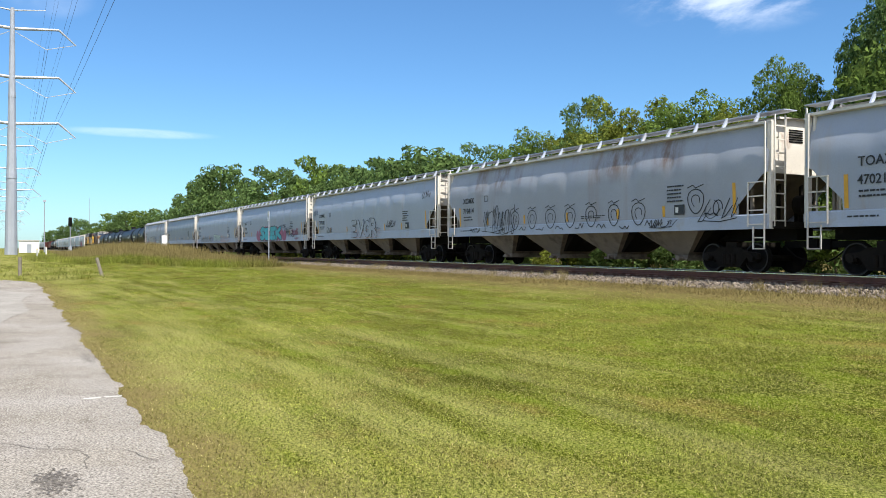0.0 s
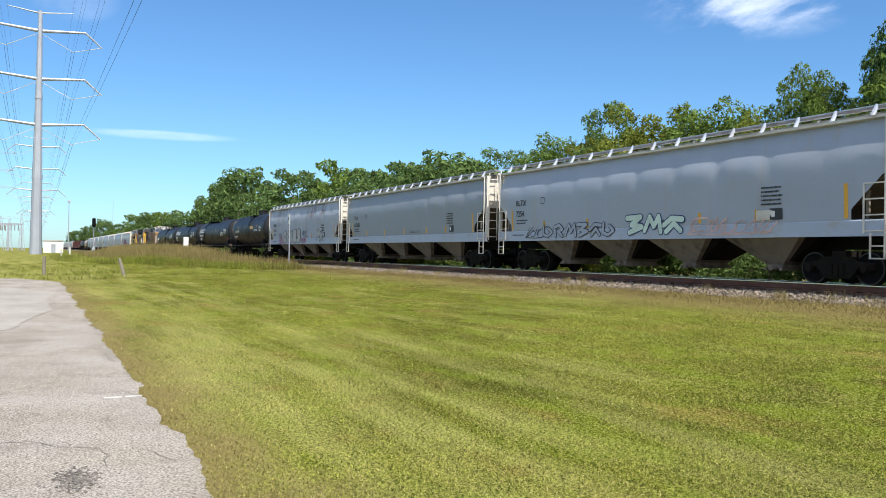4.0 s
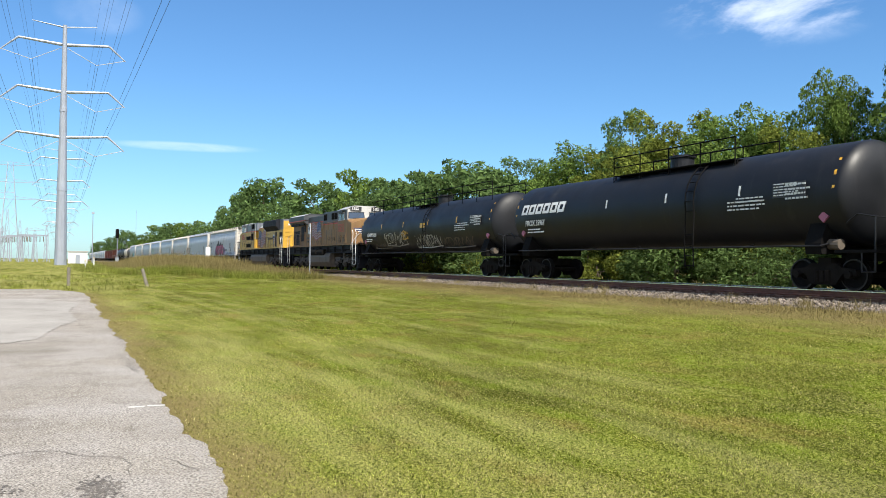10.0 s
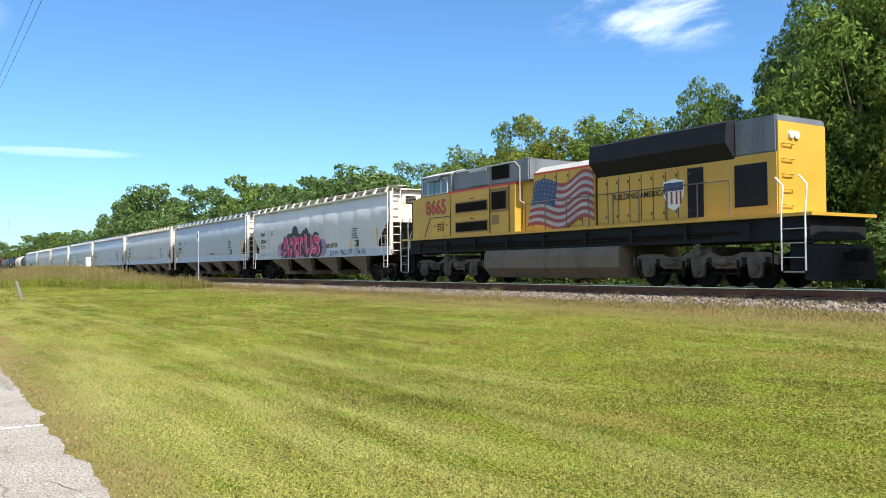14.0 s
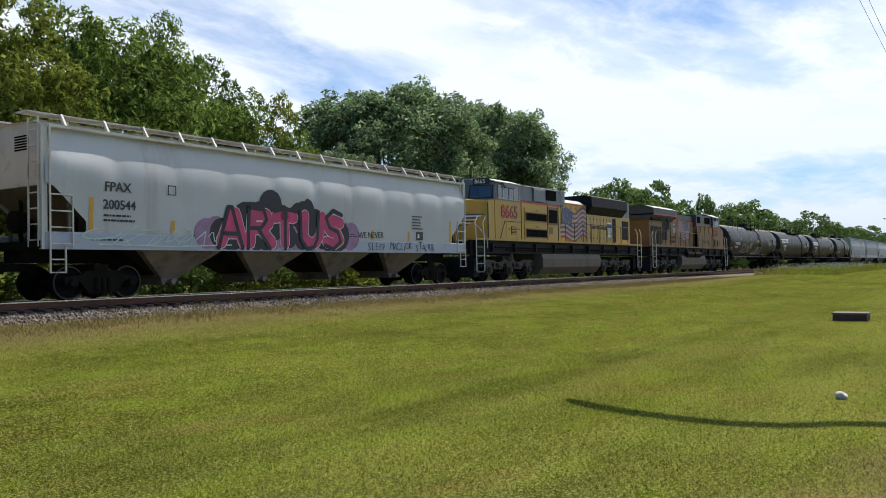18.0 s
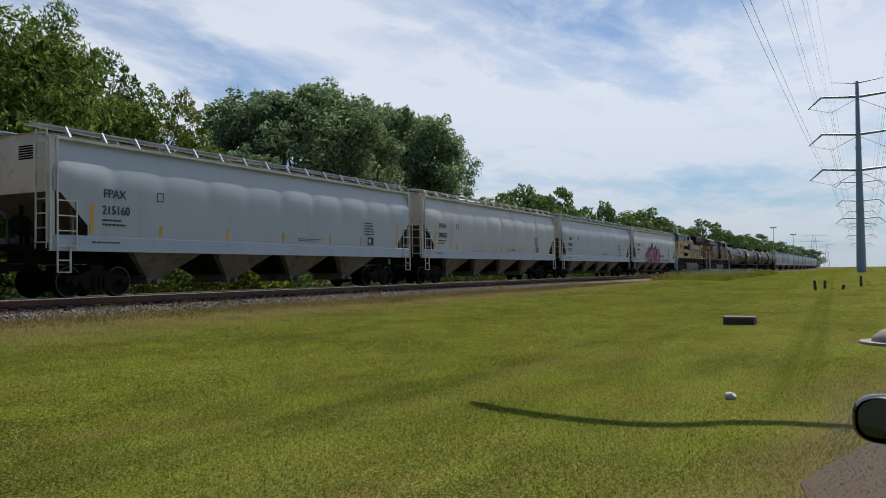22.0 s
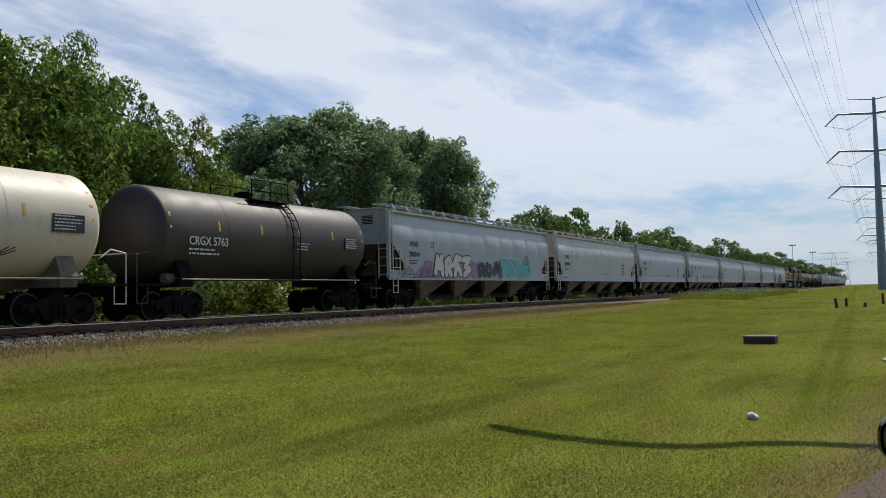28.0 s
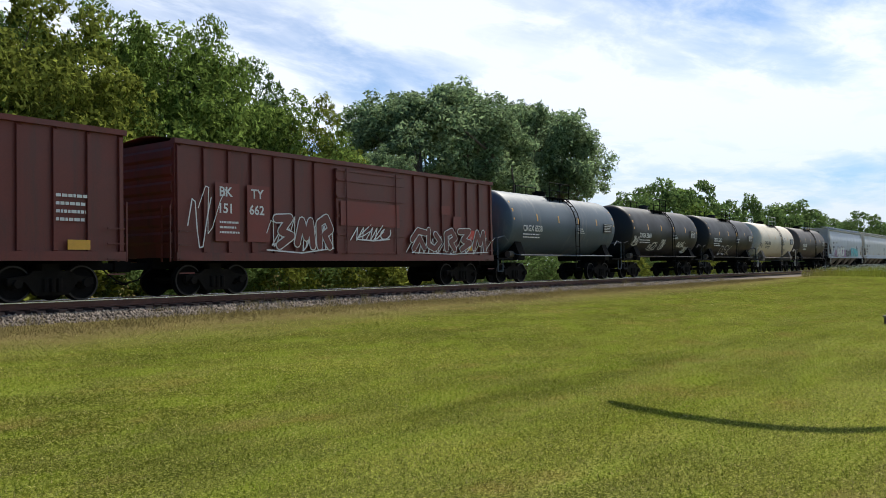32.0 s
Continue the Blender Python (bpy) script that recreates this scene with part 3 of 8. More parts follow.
def pavement():
    """Worn parking surface whose ragged edge runs along the lawn."""
    xs = graded(-46, 60, -30, 16, 0.11, 1.15)
    verts, faces = [], []
    for i, x in enumerate(xs):
        e = 1.10 + 0.15 * noise.noise(Vector((x * 0.5, 0, 0))) + 0.11 * noise.noise(Vector((x * 1.7, 4, 0))) + 0.05 * noise.noise(Vector((x * 6.0, 9, 0))) + 0.03 * noise.noise(Vector((x * 17.0, 2, 0)))
        if x > 1:
            e -= 0.72 * ramp01(2, 6, x) + 0.80 * ramp01(6, 11, x) + 3.4 * ramp01(10.5, 15, x)
        if x < -36:
            e -= 1.6 * ramp01(-40, -46, x) ** 2
        zz = 0.022
        verts += [(x, -9, zz + ground_z(x, -9)), (x, e - 0.06, zz + ground_z(x, e)), (x, e, zz - 0.012 + ground_z(x, e)), (x, e + 0.03, ground_z(x, e) - 0.03)]
    for i in range(len(xs) - 1):
        for k in range(3):
            a = i * 4 + k
            faces.append((a, a + 4, a + 5, a + 1))
    me = bpy.data.meshes.new("pavement")
    me.from_pydata(verts, [], faces)
    me.update()
    bm = bmesh.new()
    bm.from_mesh(me)
    bmesh.ops.recalc_face_normals(bm, faces=bm.faces)
    bm.to_mesh(me)
    bm.free()
    ob = mesh_part("pavement", me, M_PAVE)
    tagged(ob, "cracked pale grey asphalt with a crumbling edge", "pavement", kind="structure")
    return ob


pavement()


def ballast():
    prof = [(18.45, ground_z(0, 18.45) - 0.05), (18.75, 0.475), (19.1, 0.53), (19.55, 0.60), (19.95, 0.63), (22.65, 0.63), (23.1, 0.60), (24.3, 0.36), (24.6, 0.25)]
    xs = graded(-1500, 1500, -60, 60, 0.5, 1.25)
    verts = [(x, y + 0.10 * noise.noise(Vector((x * 0.6, k, 0))) * (k == 0 or k == 1), z + 0.02 * noise.noise(Vector((x * 1.5, k * 3.1, 1)))) for x in xs for k, (y, z) in enumerate(prof)]
    n = len(prof)
    faces = [(i * n + k, (i + 1) * n + k, (i + 1) * n + k + 1, i * n + k + 1) for i in range(len(xs) - 1) for k in range(n - 1)]
    me = bpy.data.meshes.new("ballast_bed")
    me.from_pydata(verts, [], faces)
    ob = mesh_part("ballast_bed", me, M_BED)
    tagged(ob, "grey crushed stone bed under the railway track", "track bed", kind="structure")
    # rust-stained stone between and beside the rails
    lay = [(19.98, 0.60), (20.10, 0.655), (20.7, 0.67), (21.9, 0.67), (22.5, 0.655), (22.62, 0.60)]
    verts = [(x, y + 0.03 * noise.noise(Vector((x * 2.1, k, 5))), z + 0.012 * noise.noise(Vector((x * 3.0, k * 3.1, 7)))) for x in xs for k, (y, z) in enumerate(lay)]
    n = len(lay)
    faces = [(i * n + k, (i + 1) * n + k, (i + 1) * n + k + 1, i * n + k + 1) for i in range(len(xs) - 1) for k in range(n - 1)]
    me = bpy.data.meshes.new("crib_ballast")
    me.from_pydata(verts, [], faces)
    tagged(mesh_part("crib_ballast", me, M_CRIB), "rust-brown stained stone between the ties", "track bed", kind="structure")


ballast()


def rails():
    for y in (TRACK_Y - 0.755, TRACK_Y + 0.755):
        body = [(-0.07, -0.19), (0.07, -0.19), (0.07, -0.175), (0.012, -0.15), (0.012, -0.045), (0.037, -0.035), (0.037, -0.006), (-0.037, -0.006), (-0.037, -0.035), (-0.012, -0.045), (-0.012, -0.15), (-0.07, -0.175)]
        bm = bmesh.new()
        prism_x(bm, [(y + a, RAIL_Z + b) for a, b in body], -1500, 1500)
        bmesh.ops.recalc_face_normals(bm, faces=bm.faces)
        r = tagged(part("rail", bm, M_RAIL), "rust-brown steel rail with a polished head", "rail", "rails of the track", "structure")
        bm = bmesh.new()
        box(bm, -1500, 1500, y - 0.040, y + 0.040, RAIL_Z - 0.030, RAIL_Z)
        part("rail_head", bm, M_RAILTOP, r, "shiny worn running surface")


rails()


def ties():
    bm = bmesh.new()
    box(bm, -0.115, 0.115, -1.3, 1.3, -0.17, 0.0)
    bmesh.ops.bevel(bm, geom=bm.edges[:], offset=0.012, segments=1, affect="EDGES")
    me = bpy.data.meshes.new("tie")
    bm.to_mesh(me)
    bm.free()
    me.materials.append(M_TIE)
    bm = bmesh.new()
    for y in (-0.755, 0.755):
        box(bm, -0.10, 0.10, y - 0.19, y + 0.19, 0.0, 0.02)
        for sx in (-0.06, 0.06):
            for sy in (-0.1, 0.1):
                box(bm, sx - 0.015, sx + 0.015, y + sy - 0.015, y + sy + 0.015, 0.02, 0.045)
    plate = bpy.data.meshes.new("tie_plate")
    bm.to_mesh(plate)
    bm.free()
    plate.materials.append(M_RAIL)
    track = new("track_ties")
    tagged(track, "weathered timber ties with rusty plates under the rails", "railway ties", kind="structure")
    rnd = random.Random(2)
    for i in range(-110, 111):
        m = pose(i * 0.50 + rnd.uniform(-0.02, 0.02), TRACK_Y + rnd.uniform(-0.05, 0.05), RAIL_Z - 0.205 + rnd.uniform(-0.006, 0.004), 0, 0, rnd.uniform(-1, 1))
        for name, data in (("tie", me), ("tie_plate", plate)):
            ob = new(name, data)
            ob.parent = track
            ob.matrix_basis = m

# ---- rolling stock: x along the car, -y towards the lawn, z from the rail top ----
TRAIN = [(0, -268.3), (2, -234.94), (4, -201.42), (6, -167.92), (8, -134.5), (10, -101.19), (12, -67.96), (14, -34.35), (16, -0.64),
         (18, 33.51), (20, 67.18), (22, 101.11), (24, 135.3), (26, 169.67), (28, 204.07), (30, 238.25), (32, 271.88)]
CARS = []


def wheel_mesh(r):
    bm = bmesh.new()
    prof = [(0.05, r + 0.025), (-0.02, r + 0.025), (-0.03, r), (-0.12, r - 0.008), (-0.13, r - 0.05), (-0.08, r - 0.09), (-0.05, 0.16), (-0.10, 0.13), (-0.12, 0.0)]
    seg = 24
    rings = [[(rr * math.cos(k * 2 * math.pi / seg), y, rr * math.sin(k * 2 * math.pi / seg)) for k in range(seg)] for y, rr in prof[:-1]]
    loft(bm, rings)
    me = bpy.data.meshes.new("wheel")
    bm.to_mesh(me)
    bm.free()
    me.materials.append(M_GRIMESHADE)
    return me


WHEEL36, WHEEL42 = wheel_mesh(0.457), wheel_mesh(0.533)


def tread_mesh(r):
    bm = bmesh.new()
    seg = 28
    for y0, y1, ra, rb in ((-0.135, -0.128, r - 0.045, r - 0.004),):
        loft(bm, [[(rr * math.cos(k * 2 * math.pi / seg), y, rr * math.sin(k * 2 * math.pi / seg)) for k in range(seg)] for y, rr in ((y0, ra), (y0, rb), (y1, rb))], caps=False)
    me = bpy.data.meshes.new("wheel_rim")
    bm.to_mesh(me)
    bm.free()
    me.materials.append(M_TREAD)
    return me


RIM36 = tread_mesh(0.457)


def truck(parent, x, wheels=(-0.889, 0.889)):
    """A freight truck: two side frames with springs and bearings, and its wheels."""
    bm = bmesh.new()
    for s in (-1, 1):
        y0, y1 = s * 0.93, s * 1.07
        a, b = wheels[0], wheels[-1]
        prism_y(bm, [(a - 0.22, 0.42), (a - 0.22, 0.60), (a + 0.25, 0.66), (-0.45, 0.78), (0.45, 0.78), (b - 0.25, 0.66), (b + 0.22, 0.60), (b + 0.22, 0.42), (b - 0.20, 0.50), (0.48, 0.24), (0.42, 0.16), (-0.42, 0.16), (-0.48, 0.24), (a + 0.20, 0.50)], min(y0, y1), max(y0, y1))
        for w in wheels:
            rod(bm, (w, s * 1.0, 0.457), (w, s * 1.17, 0.457), 0.11, 10)
        for k in (-0.18, 0.0, 0.18):
            rod(bm, (k, s * 1.1, 0.24), (k, s * 1.1, 0.58), 0.075, 8)
    box(bm, -0.22, 0.22, -1.0, 1.0, 0.62, 0.95)
    for w in wheels:
        rod(bm, (w, -0.8, 0.457), (w, 0.8, 0.457), 0.085, 8)
    bmesh.ops.recalc_face_normals(bm, faces=bm.faces)
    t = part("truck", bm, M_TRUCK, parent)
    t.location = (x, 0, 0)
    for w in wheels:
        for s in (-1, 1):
            ob = mesh_part("wheel", WHEEL36, M_GRIMESHADE, t)
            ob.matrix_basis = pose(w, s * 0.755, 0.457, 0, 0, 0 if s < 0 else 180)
            if s < 0:
                rm = mesh_part("wheel_rim", RIM36, M_TREAD, t)
                rm.matrix_basis = pose(w, s * 0.755, 0.457)
    return t


def coupler(parent, x):
    s = 1 if x > 0 else -1
    bm = bmesh.new()
    box(bm, min(x, x - s * 1.0), max(x, x - s * 1.0), -0.11, 0.11, 0.78, 0.98)
    box(bm, min(x, x + s * 0.1) - 0.12, max(x, x + s * 0.1) + 0.08, -0.17, 0.17, 0.72, 1.04)
    pipe(bm, [(x - s * 0.8, -0.35, 0.80), (x - s * 0.4, -0.34, 0.50), (x, -0.2, 0.36), (x + s * 0.15, -0.1, 0.42)], 0.022, 5)
    part("coupler", bm, M_GRIMESHADE, parent)


def half_width(z):
    """Half the width of a hopper body: bowed, leaning in towards the roof and a little towards the sill."""
    d = z - 3.0
    return 1.605 - (0.104 * d * d if d > 0 else 0.028 * d * d)


def pillow_at(z):
    """How far the panels swell between their posts, at most 1."""
    return math.exp(-((z - 3.5) / (0.38 if z > 3.5 else 0.6)) ** 2)


def side_face(z):
    return half_width(z) + 0.045 * pillow_at(z)


def hopper_car(label, paint, roof=None, end=10.0, chutes=4, panels=10, pillow=0.07, seed=1):
    rnd = random.Random(seed)
    root = new("hopper_car")
    tagged(root, label, "freight car", "cars of the train")
    L = end - 0.02
    cut0, cut1, zc = L - 1.14, L - 0.12, 3.02
    for s in (-1, 1):
        xs = sorted({round(-L + 2 * L * i / 96, 4) for i in range(97)} | {q for k in (-1, 1) for q in (k * cut0, k * (cut0 + 0.01))})
        bulge = [rnd.uniform(0.45, 1.15) for _ in range(panels)]
        bulge[1:3] = [0.55, 0.5]
        rows = [0, .08, .18, .3, .40, .48, .54, .60, .66, .72, .78, .84, .92, 1]
        bm = bmesh.new()
        grid = []
        for x in xs:
            zl = 1.72 if abs(x) <= cut0 + 0.001 else 2.06 + (zc - 2.06) * min(1, max(0, (abs(x) - cut0) / (cut1 - cut0)))
            f = (x + L) / (2 * L) * panels
            k = min(panels - 1, int(f))
            f -= k
            col = []
            for r in rows:
                z = zl + (4.46 - zl) * r
                b = pillow * bulge[k] * (1 - abs(2 * f - 1) ** 4) * pillow_at(z)
                col.append(bm.verts.new((x, s * (half_width(z) + b), z)))
            grid.append(col)
        for a, b in zip(grid, grid[1:]):
            for i in range(len(rows) - 1):
                bm.faces.new((a[i], b[i], b[i + 1], a[i + 1]) if s < 0 else (a[i], a[i + 1], b[i + 1], b[i]))
        part("side_wall", bm, paint, root, smooth=True)
        bm = bmesh.new()
        y = s * 1.53
        prism_x(bm, [(y - 0.05, 1.33), (y + 0.05, 1.33), (y + 0.05, 1.74), (y + 0.02, 1.78), (y - 0.02, 1.78), (y - 0.05, 1.74)], -L, L)
        bmesh.ops.recalc_face_normals(bm, faces=bm.faces)
        part("side_sill", bm, M_SILL, root)
        bm = bmesh.new()
        prism_x(bm, [(s * 1.37, 4.43), (s * 1.56, 4.45), (s * 1.56, 4.53), (s * 1.37, 4.55)], -L - 0.05, L + 0.05)
        bmesh.ops.recalc_face_normals(bm, faces=bm.faces)
        part("roof_flange", bm, roof or M_ROOF, root)
    bm = bmesh.new()
    loft(bm, [[(x, y, z) for y, z in ((-1.5, 4.5), (-1.2, 4.585), (-0.5, 4.66), (0.5, 4.66), (1.2, 4.585), (1.5, 4.5))] for x in (-L - 0.03, L + 0.03)], closed=False)
    for k in range(12):
        x = -L + (k + 0.5) * 2 * L / 12
        box(bm, x - 0.03, x + 0.03, -1.25, 1.25, 4.60, 4.68)
    bmesh.ops.recalc_face_normals(bm, faces=bm.faces)
    part("roof", bm, roof or M_ROOF, root)
    slab("hatch_coaming", -L + 0.3, L - 0.3, -0.80, 0.80, 4.60, 4.74, roof or M_ROOF, root, 0.03)
    bm = bmesh.new()
    for s in (-1, 1):
        box(bm, -L - 0.3, L + 0.3, s * 1.02 - 0.28, s * 1.02 + 0.28, 4.81, 4.84)
        for k in range(16):
            x = -L + (k + 0.5) * 2 * L / 16
            prism_x(bm, [(s * 1.52, 4.53), (s * 1.40, 4.53), (s * 1.24, 4.82), (s * 1.31, 4.86)], x - 0.03, x + 0.03)
    bmesh.ops.recalc_face_normals(bm, faces=bm.faces)
    part("running_board", bm, M_ROOF if paint == M_CREAM else M_SILL, root)
    for s in (-1, 1):
        bm = bmesh.new()
        loft(bm, [[(s * (L - 0.22), y, z) for y, z in ((-1.5, 3.0), (1.5, 3.0), (1.5, 4.5), (0.6, 4.66), (-0.6, 4.66), (-1.5, 4.5))], [(s * (L - 0.15), y, z) for y, z in ((-1.5, 3.0), (1.5, 3.0), (1.5, 4.5), (0.6, 4.66), (-0.6, 4.66), (-1.5, 4.5))]])
        bmesh.ops.recalc_face_normals(bm, faces=bm.faces)
        part("end_wall", bm, roof or M_ROOF, root)
        bm = bmesh.new()
        prism_y(bm, [(s * (L - 0.18), 3.06), (s * (cut0 - 1.1), 1.45), (s * (cut0 - 1.1), 1.38), (s * (L - 0.18), 2.98)], -1.5, 1.5)
        bmesh.ops.recalc_face_normals(bm, faces=bm.faces)
        part("slope_sheet", bm, M_FUEL, root)
        # The dark of the end opening is painted into this steel's colour.
        bm = bmesh.new()
        box(bm, s * L - 0.1, s * L + 0.1, -1.5, 1.5, 1.35, 1.55)
        box(bm, s * (L - 1.15) - 0.06, s * (L - 1.15) + 0.06, -1.1, -1.0, 1.5, 2.4)
        box(bm, s * (L - 1.15) - 0.06, s * (L - 1.15) + 0.06, 1.0, 1.1, 1.5, 2.4)
        for y in (-0.5, 0.5):
            box(bm, s * (L - 0.55) - 0.04, s * (L - 0.55) + 0.04, y - 0.04, y + 0.04, 1.5, 2.8)
        rod(bm, (s * (L - 0.5), 0.3, 2.1), (s * (L - 0.2), 0.3, 2.1), 0.3, 12)
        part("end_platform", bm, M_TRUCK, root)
        bm = bmesh.new()
        for k in range(6):
            box(bm, min(s * (L - 0.148), s * (L - 0.13)), max(s * (L - 0.148), s * (L - 0.13)), -0.55, 0.05, 3.95 + 0.07 * k, 3.99 + 0.07 * k)
        part("end_vent", bm, M_GRIMESHADE, root)
        for y in (-1.40, 1.40):
            slab("end_brace", s * (L - 0.80), s * (L - 0.72), y - 0.04, y + 0.04, 1.55, 2.85, M_CHUTE, root)
        for y in (-1.5, 1.5):
            bm = bmesh.new()
            box(bm, s * L - 0.075, s * L + 0.075, y - 0.06, y + 0.06, 1.33, 4.5)
            part("corner_post", bm, roof or M_ROOF, root)
        bm = bmesh.new()
        x0, x1 = s * (L - 0.10), s * (L - 0.72)
        for x in (x0, x1):
            box(bm, x - 0.02, x + 0.02, -1.655, -1.62, 0.72 if x == x0 else 1.4, 2.75)
        for k in range(4):
            box(bm, min(x0, x1), max(x0, x1), -1.655, -1.625, 1.45 + 0.42 * k, 1.485 + 0.42 * k)
        box(bm, s * (L - 0.10) - 0.02, s * (L - 0.10) + 0.02, -1.65, -1.61, 2.75, 4.5)
        box(bm, s * (L - 0.52) - 0.02, s * (L - 0.52) + 0.02, -1.65, -1.61, 0.72, 1.4)
        for z in (0.72, 1.05):
            box(bm, min(s * (L - 0.10), s * (L - 0.52)), max(s * (L - 0.10), s * (L - 0.52)), -1.65, -1.61, z, z + 0.035)
        part("side_ladder", bm, roof or M_ROOF, root)
        bm = bmesh.new()
        for y in (-1.45, -1.0):
            box(bm, s * (L + 0.10) - 0.02, s * (L + 0.10) + 0.02, y - 0.02, y + 0.02, 1.4, 4.7)
        for k in range(8):
            box(bm, s * (L + 0.10) - 0.02, s * (L + 0.10) + 0.02, -1.45, -1.0, 1.55 + 0.40 * k, 1.585 + 0.40 * k)
        part("end_ladder", bm, roof or M_ROOF, root)
        truck(root, s * (L - 1.95))
        coupler(root, s * (end + 0.35))
    span = 2 * (cut0 - 1.1) - 0.6
    for k in range(chutes):
        w = span / chutes
        c = -span / 2 + (k + 0.5) * w
        bm = bmesh.new()
        h, b = w * 0.40, 0.30
        loft(bm, [[(c - h, -1.42, 1.36), (c + h, -1.42, 1.36), (c + h, 1.42, 1.36), (c - h, 1.42, 1.36)], [(c - b, -0.75, 0.52), (c + b, -0.75, 0.52), (c + b, 0.75, 0.52), (c - b, 0.75, 0.52)], [(c - b, -0.75, 0.40), (c + b, -0.75, 0.40), (c + b, 0.75, 0.40), (c - b, 0.75, 0.40)]])
        for x in (c - b, c + b):
            box(bm, x - 0.05, x + 0.05, -0.85, 0.85, 0.34, 0.42)
        rod(bm, (c, -0.95, 0.42), (c, 0.95, 0.42), 0.09, 8)
        bmesh.ops.recalc_face_normals(bm, faces=bm.faces)
        part("discharge_chute", bm, M_CHUTE, root)
        # Near-black sheets between the chutes; their shade is in the colour.
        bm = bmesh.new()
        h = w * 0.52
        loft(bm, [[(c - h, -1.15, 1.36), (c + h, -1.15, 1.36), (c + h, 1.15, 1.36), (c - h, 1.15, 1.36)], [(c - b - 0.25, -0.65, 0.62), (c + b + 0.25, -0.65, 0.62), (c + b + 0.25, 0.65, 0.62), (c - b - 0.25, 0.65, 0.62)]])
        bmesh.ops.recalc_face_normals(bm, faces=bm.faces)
        part("bay_slope", bm, M_GRIMESHADE, root)
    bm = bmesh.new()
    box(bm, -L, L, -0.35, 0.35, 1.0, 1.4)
    part("centre_sill", bm, M_GRIMESHADE, root)
    return root


def tank_car(label, paint, end=10.2, radius=1.56, zc=2.86, dome="railed", stripe=M_STRIPE, walkway=(-1.25, 1.25), dome_x=0.1, ladder_x=None, rail_to=None):
    root = new("tank_car")
    tagged(root, label, "tank car", "cars of the train")
    L = end - 0.95
    bm = bmesh.new()
    seg, cap = 48, 0.50
    rings = [(-L, 0.02)] + [(-L + cap * (1 - (1 - u ** 2.6) ** 0.62), radius * u) for u in (0.3, 0.55, 0.72, 0.84, 0.92, 0.97, 0.992)] + [(-L + cap, radius)]
    n = 16
    body = [(-L + cap + (2 * L - 2 * cap) * i / n, radius) for i in range(1, n)]
    prof = rings + body + [(-x, r) for x, r in rings[::-1]]
    loft(bm, [[(x, r * math.cos(j * 2 * math.pi / seg), zc + r * math.sin(j * 2 * math.pi / seg)) for j in range(seg)] for x, r in prof])
    bmesh.ops.recalc_face_normals(bm, faces=bm.faces)
    part("tank_shell", bm, paint, root, smooth=True)
    for i in range(1, 4):
        x = -L + cap + (2 * L - 2 * cap) * i / 4
        bm = bmesh.new()
        loft(bm, [[(x + dx, (radius + 0.006) * math.cos(j * 2 * math.pi / seg), zc + (radius + 0.006) * math.sin(j * 2 * math.pi / seg)) for j in range(seg)] for dx in (-0.02, 0.02)], caps=False)
        part("weld_seam", bm, paint, root, smooth=True)
    for s in (-1, 1):
        bm = bmesh.new()
        prism_x(bm, [(-1.45, 1.05), (1.45, 1.05), (1.5, 1.35), (1.25, 1.95), (0.6, 1.42), (-0.6, 1.42), (-1.25, 1.95), (-1.5, 1.35)], s * (L - 1.35) - 0.28, s * (L - 1.35) + 0.28)
        bmesh.ops.recalc_face_normals(bm, faces=bm.faces)
        part("saddle", bm, M_GRIMESHADE if paint != M_TANKWHITE else M_CHUTE, root)
        bm = bmesh.new()
        box(bm, s * (end - 1.6), s * (end - 0.25), -1.45, 1.45, 1.08, 1.16) if s > 0 else box(bm, s * (end - 0.25), s * (end - 1.6), -1.45, 1.45, 1.08, 1.16)
        box(bm, min(s * (end - 0.3), s * (end - 2.2)), max(s * (end - 0.3), s * (end - 2.2)), -0.4, 0.4, 0.85, 1.15)
        part("end_platform", bm, M_GRIMESHADE, root)
        bm = bmesh.new()
        x = s * (end - 0.32)
        pipe(bm, [(x, -1.42, 0.55), (x, -1.42, 2.05), (x - s * 0.55, -1.42, 2.15), (x - s * 0.9, -1.42, 1.9)], 0.025)
        pipe(bm, [(x, -1.42, 2.05), (x, 0, 2.05), (x, 1.42, 2.05), (x, 1.42, 1.1)], 0.022)
        pipe(bm, [(x, -1.42, 0.55), (x - s * 0.42, -1.42, 0.55), (x - s * 0.42, -1.42, 1.1)], 0.022)
        part("handrail", bm, paint if paint != M_TANKWHITE else M_ROOF, root)
        bm = bmesh.new()
        rod(bm, (s * (L - 1.0) - 0.3, -1.1, 1.33), (s * (L - 1.0) + 0.3, -1.1, 1.33), 0.16, 10)
        part("air_reservoir", bm, M_FUEL, root)
        truck(root, s * (L - 1.35))
        coupler(root, s * (end + 0.3))
    bm = bmesh.new()
    pipe(bm, [(-L + 1.0, -1.62, 1.28), (L - 1.0, -1.62, 1.28)], 0.028)
    for k in range(7):
        x = -L + 1.0 + (2 * L - 2.0) * k / 6
        pipe(bm, [(x, -1.62, 1.28), (x, -1.2, 1.36)], 0.02)
    part("side_rail", bm, paint if paint != M_TANKWHITE else M_CHUTE, root)
    # manway and platform on top, with its ladder
    top = zc + radius
    bm = bmesh.new()
    up, wide = (0.14, 0.32) if dome == "low" else (0.34, 0.44)
    rod(bm, (dome_x, 0, top - 0.1), (dome_x, 0, top + up), wide, 20)
    rod(bm, (dome_x, 0, top + up), (dome_x, 0, top + up + 0.06), wide + 0.06, 20)
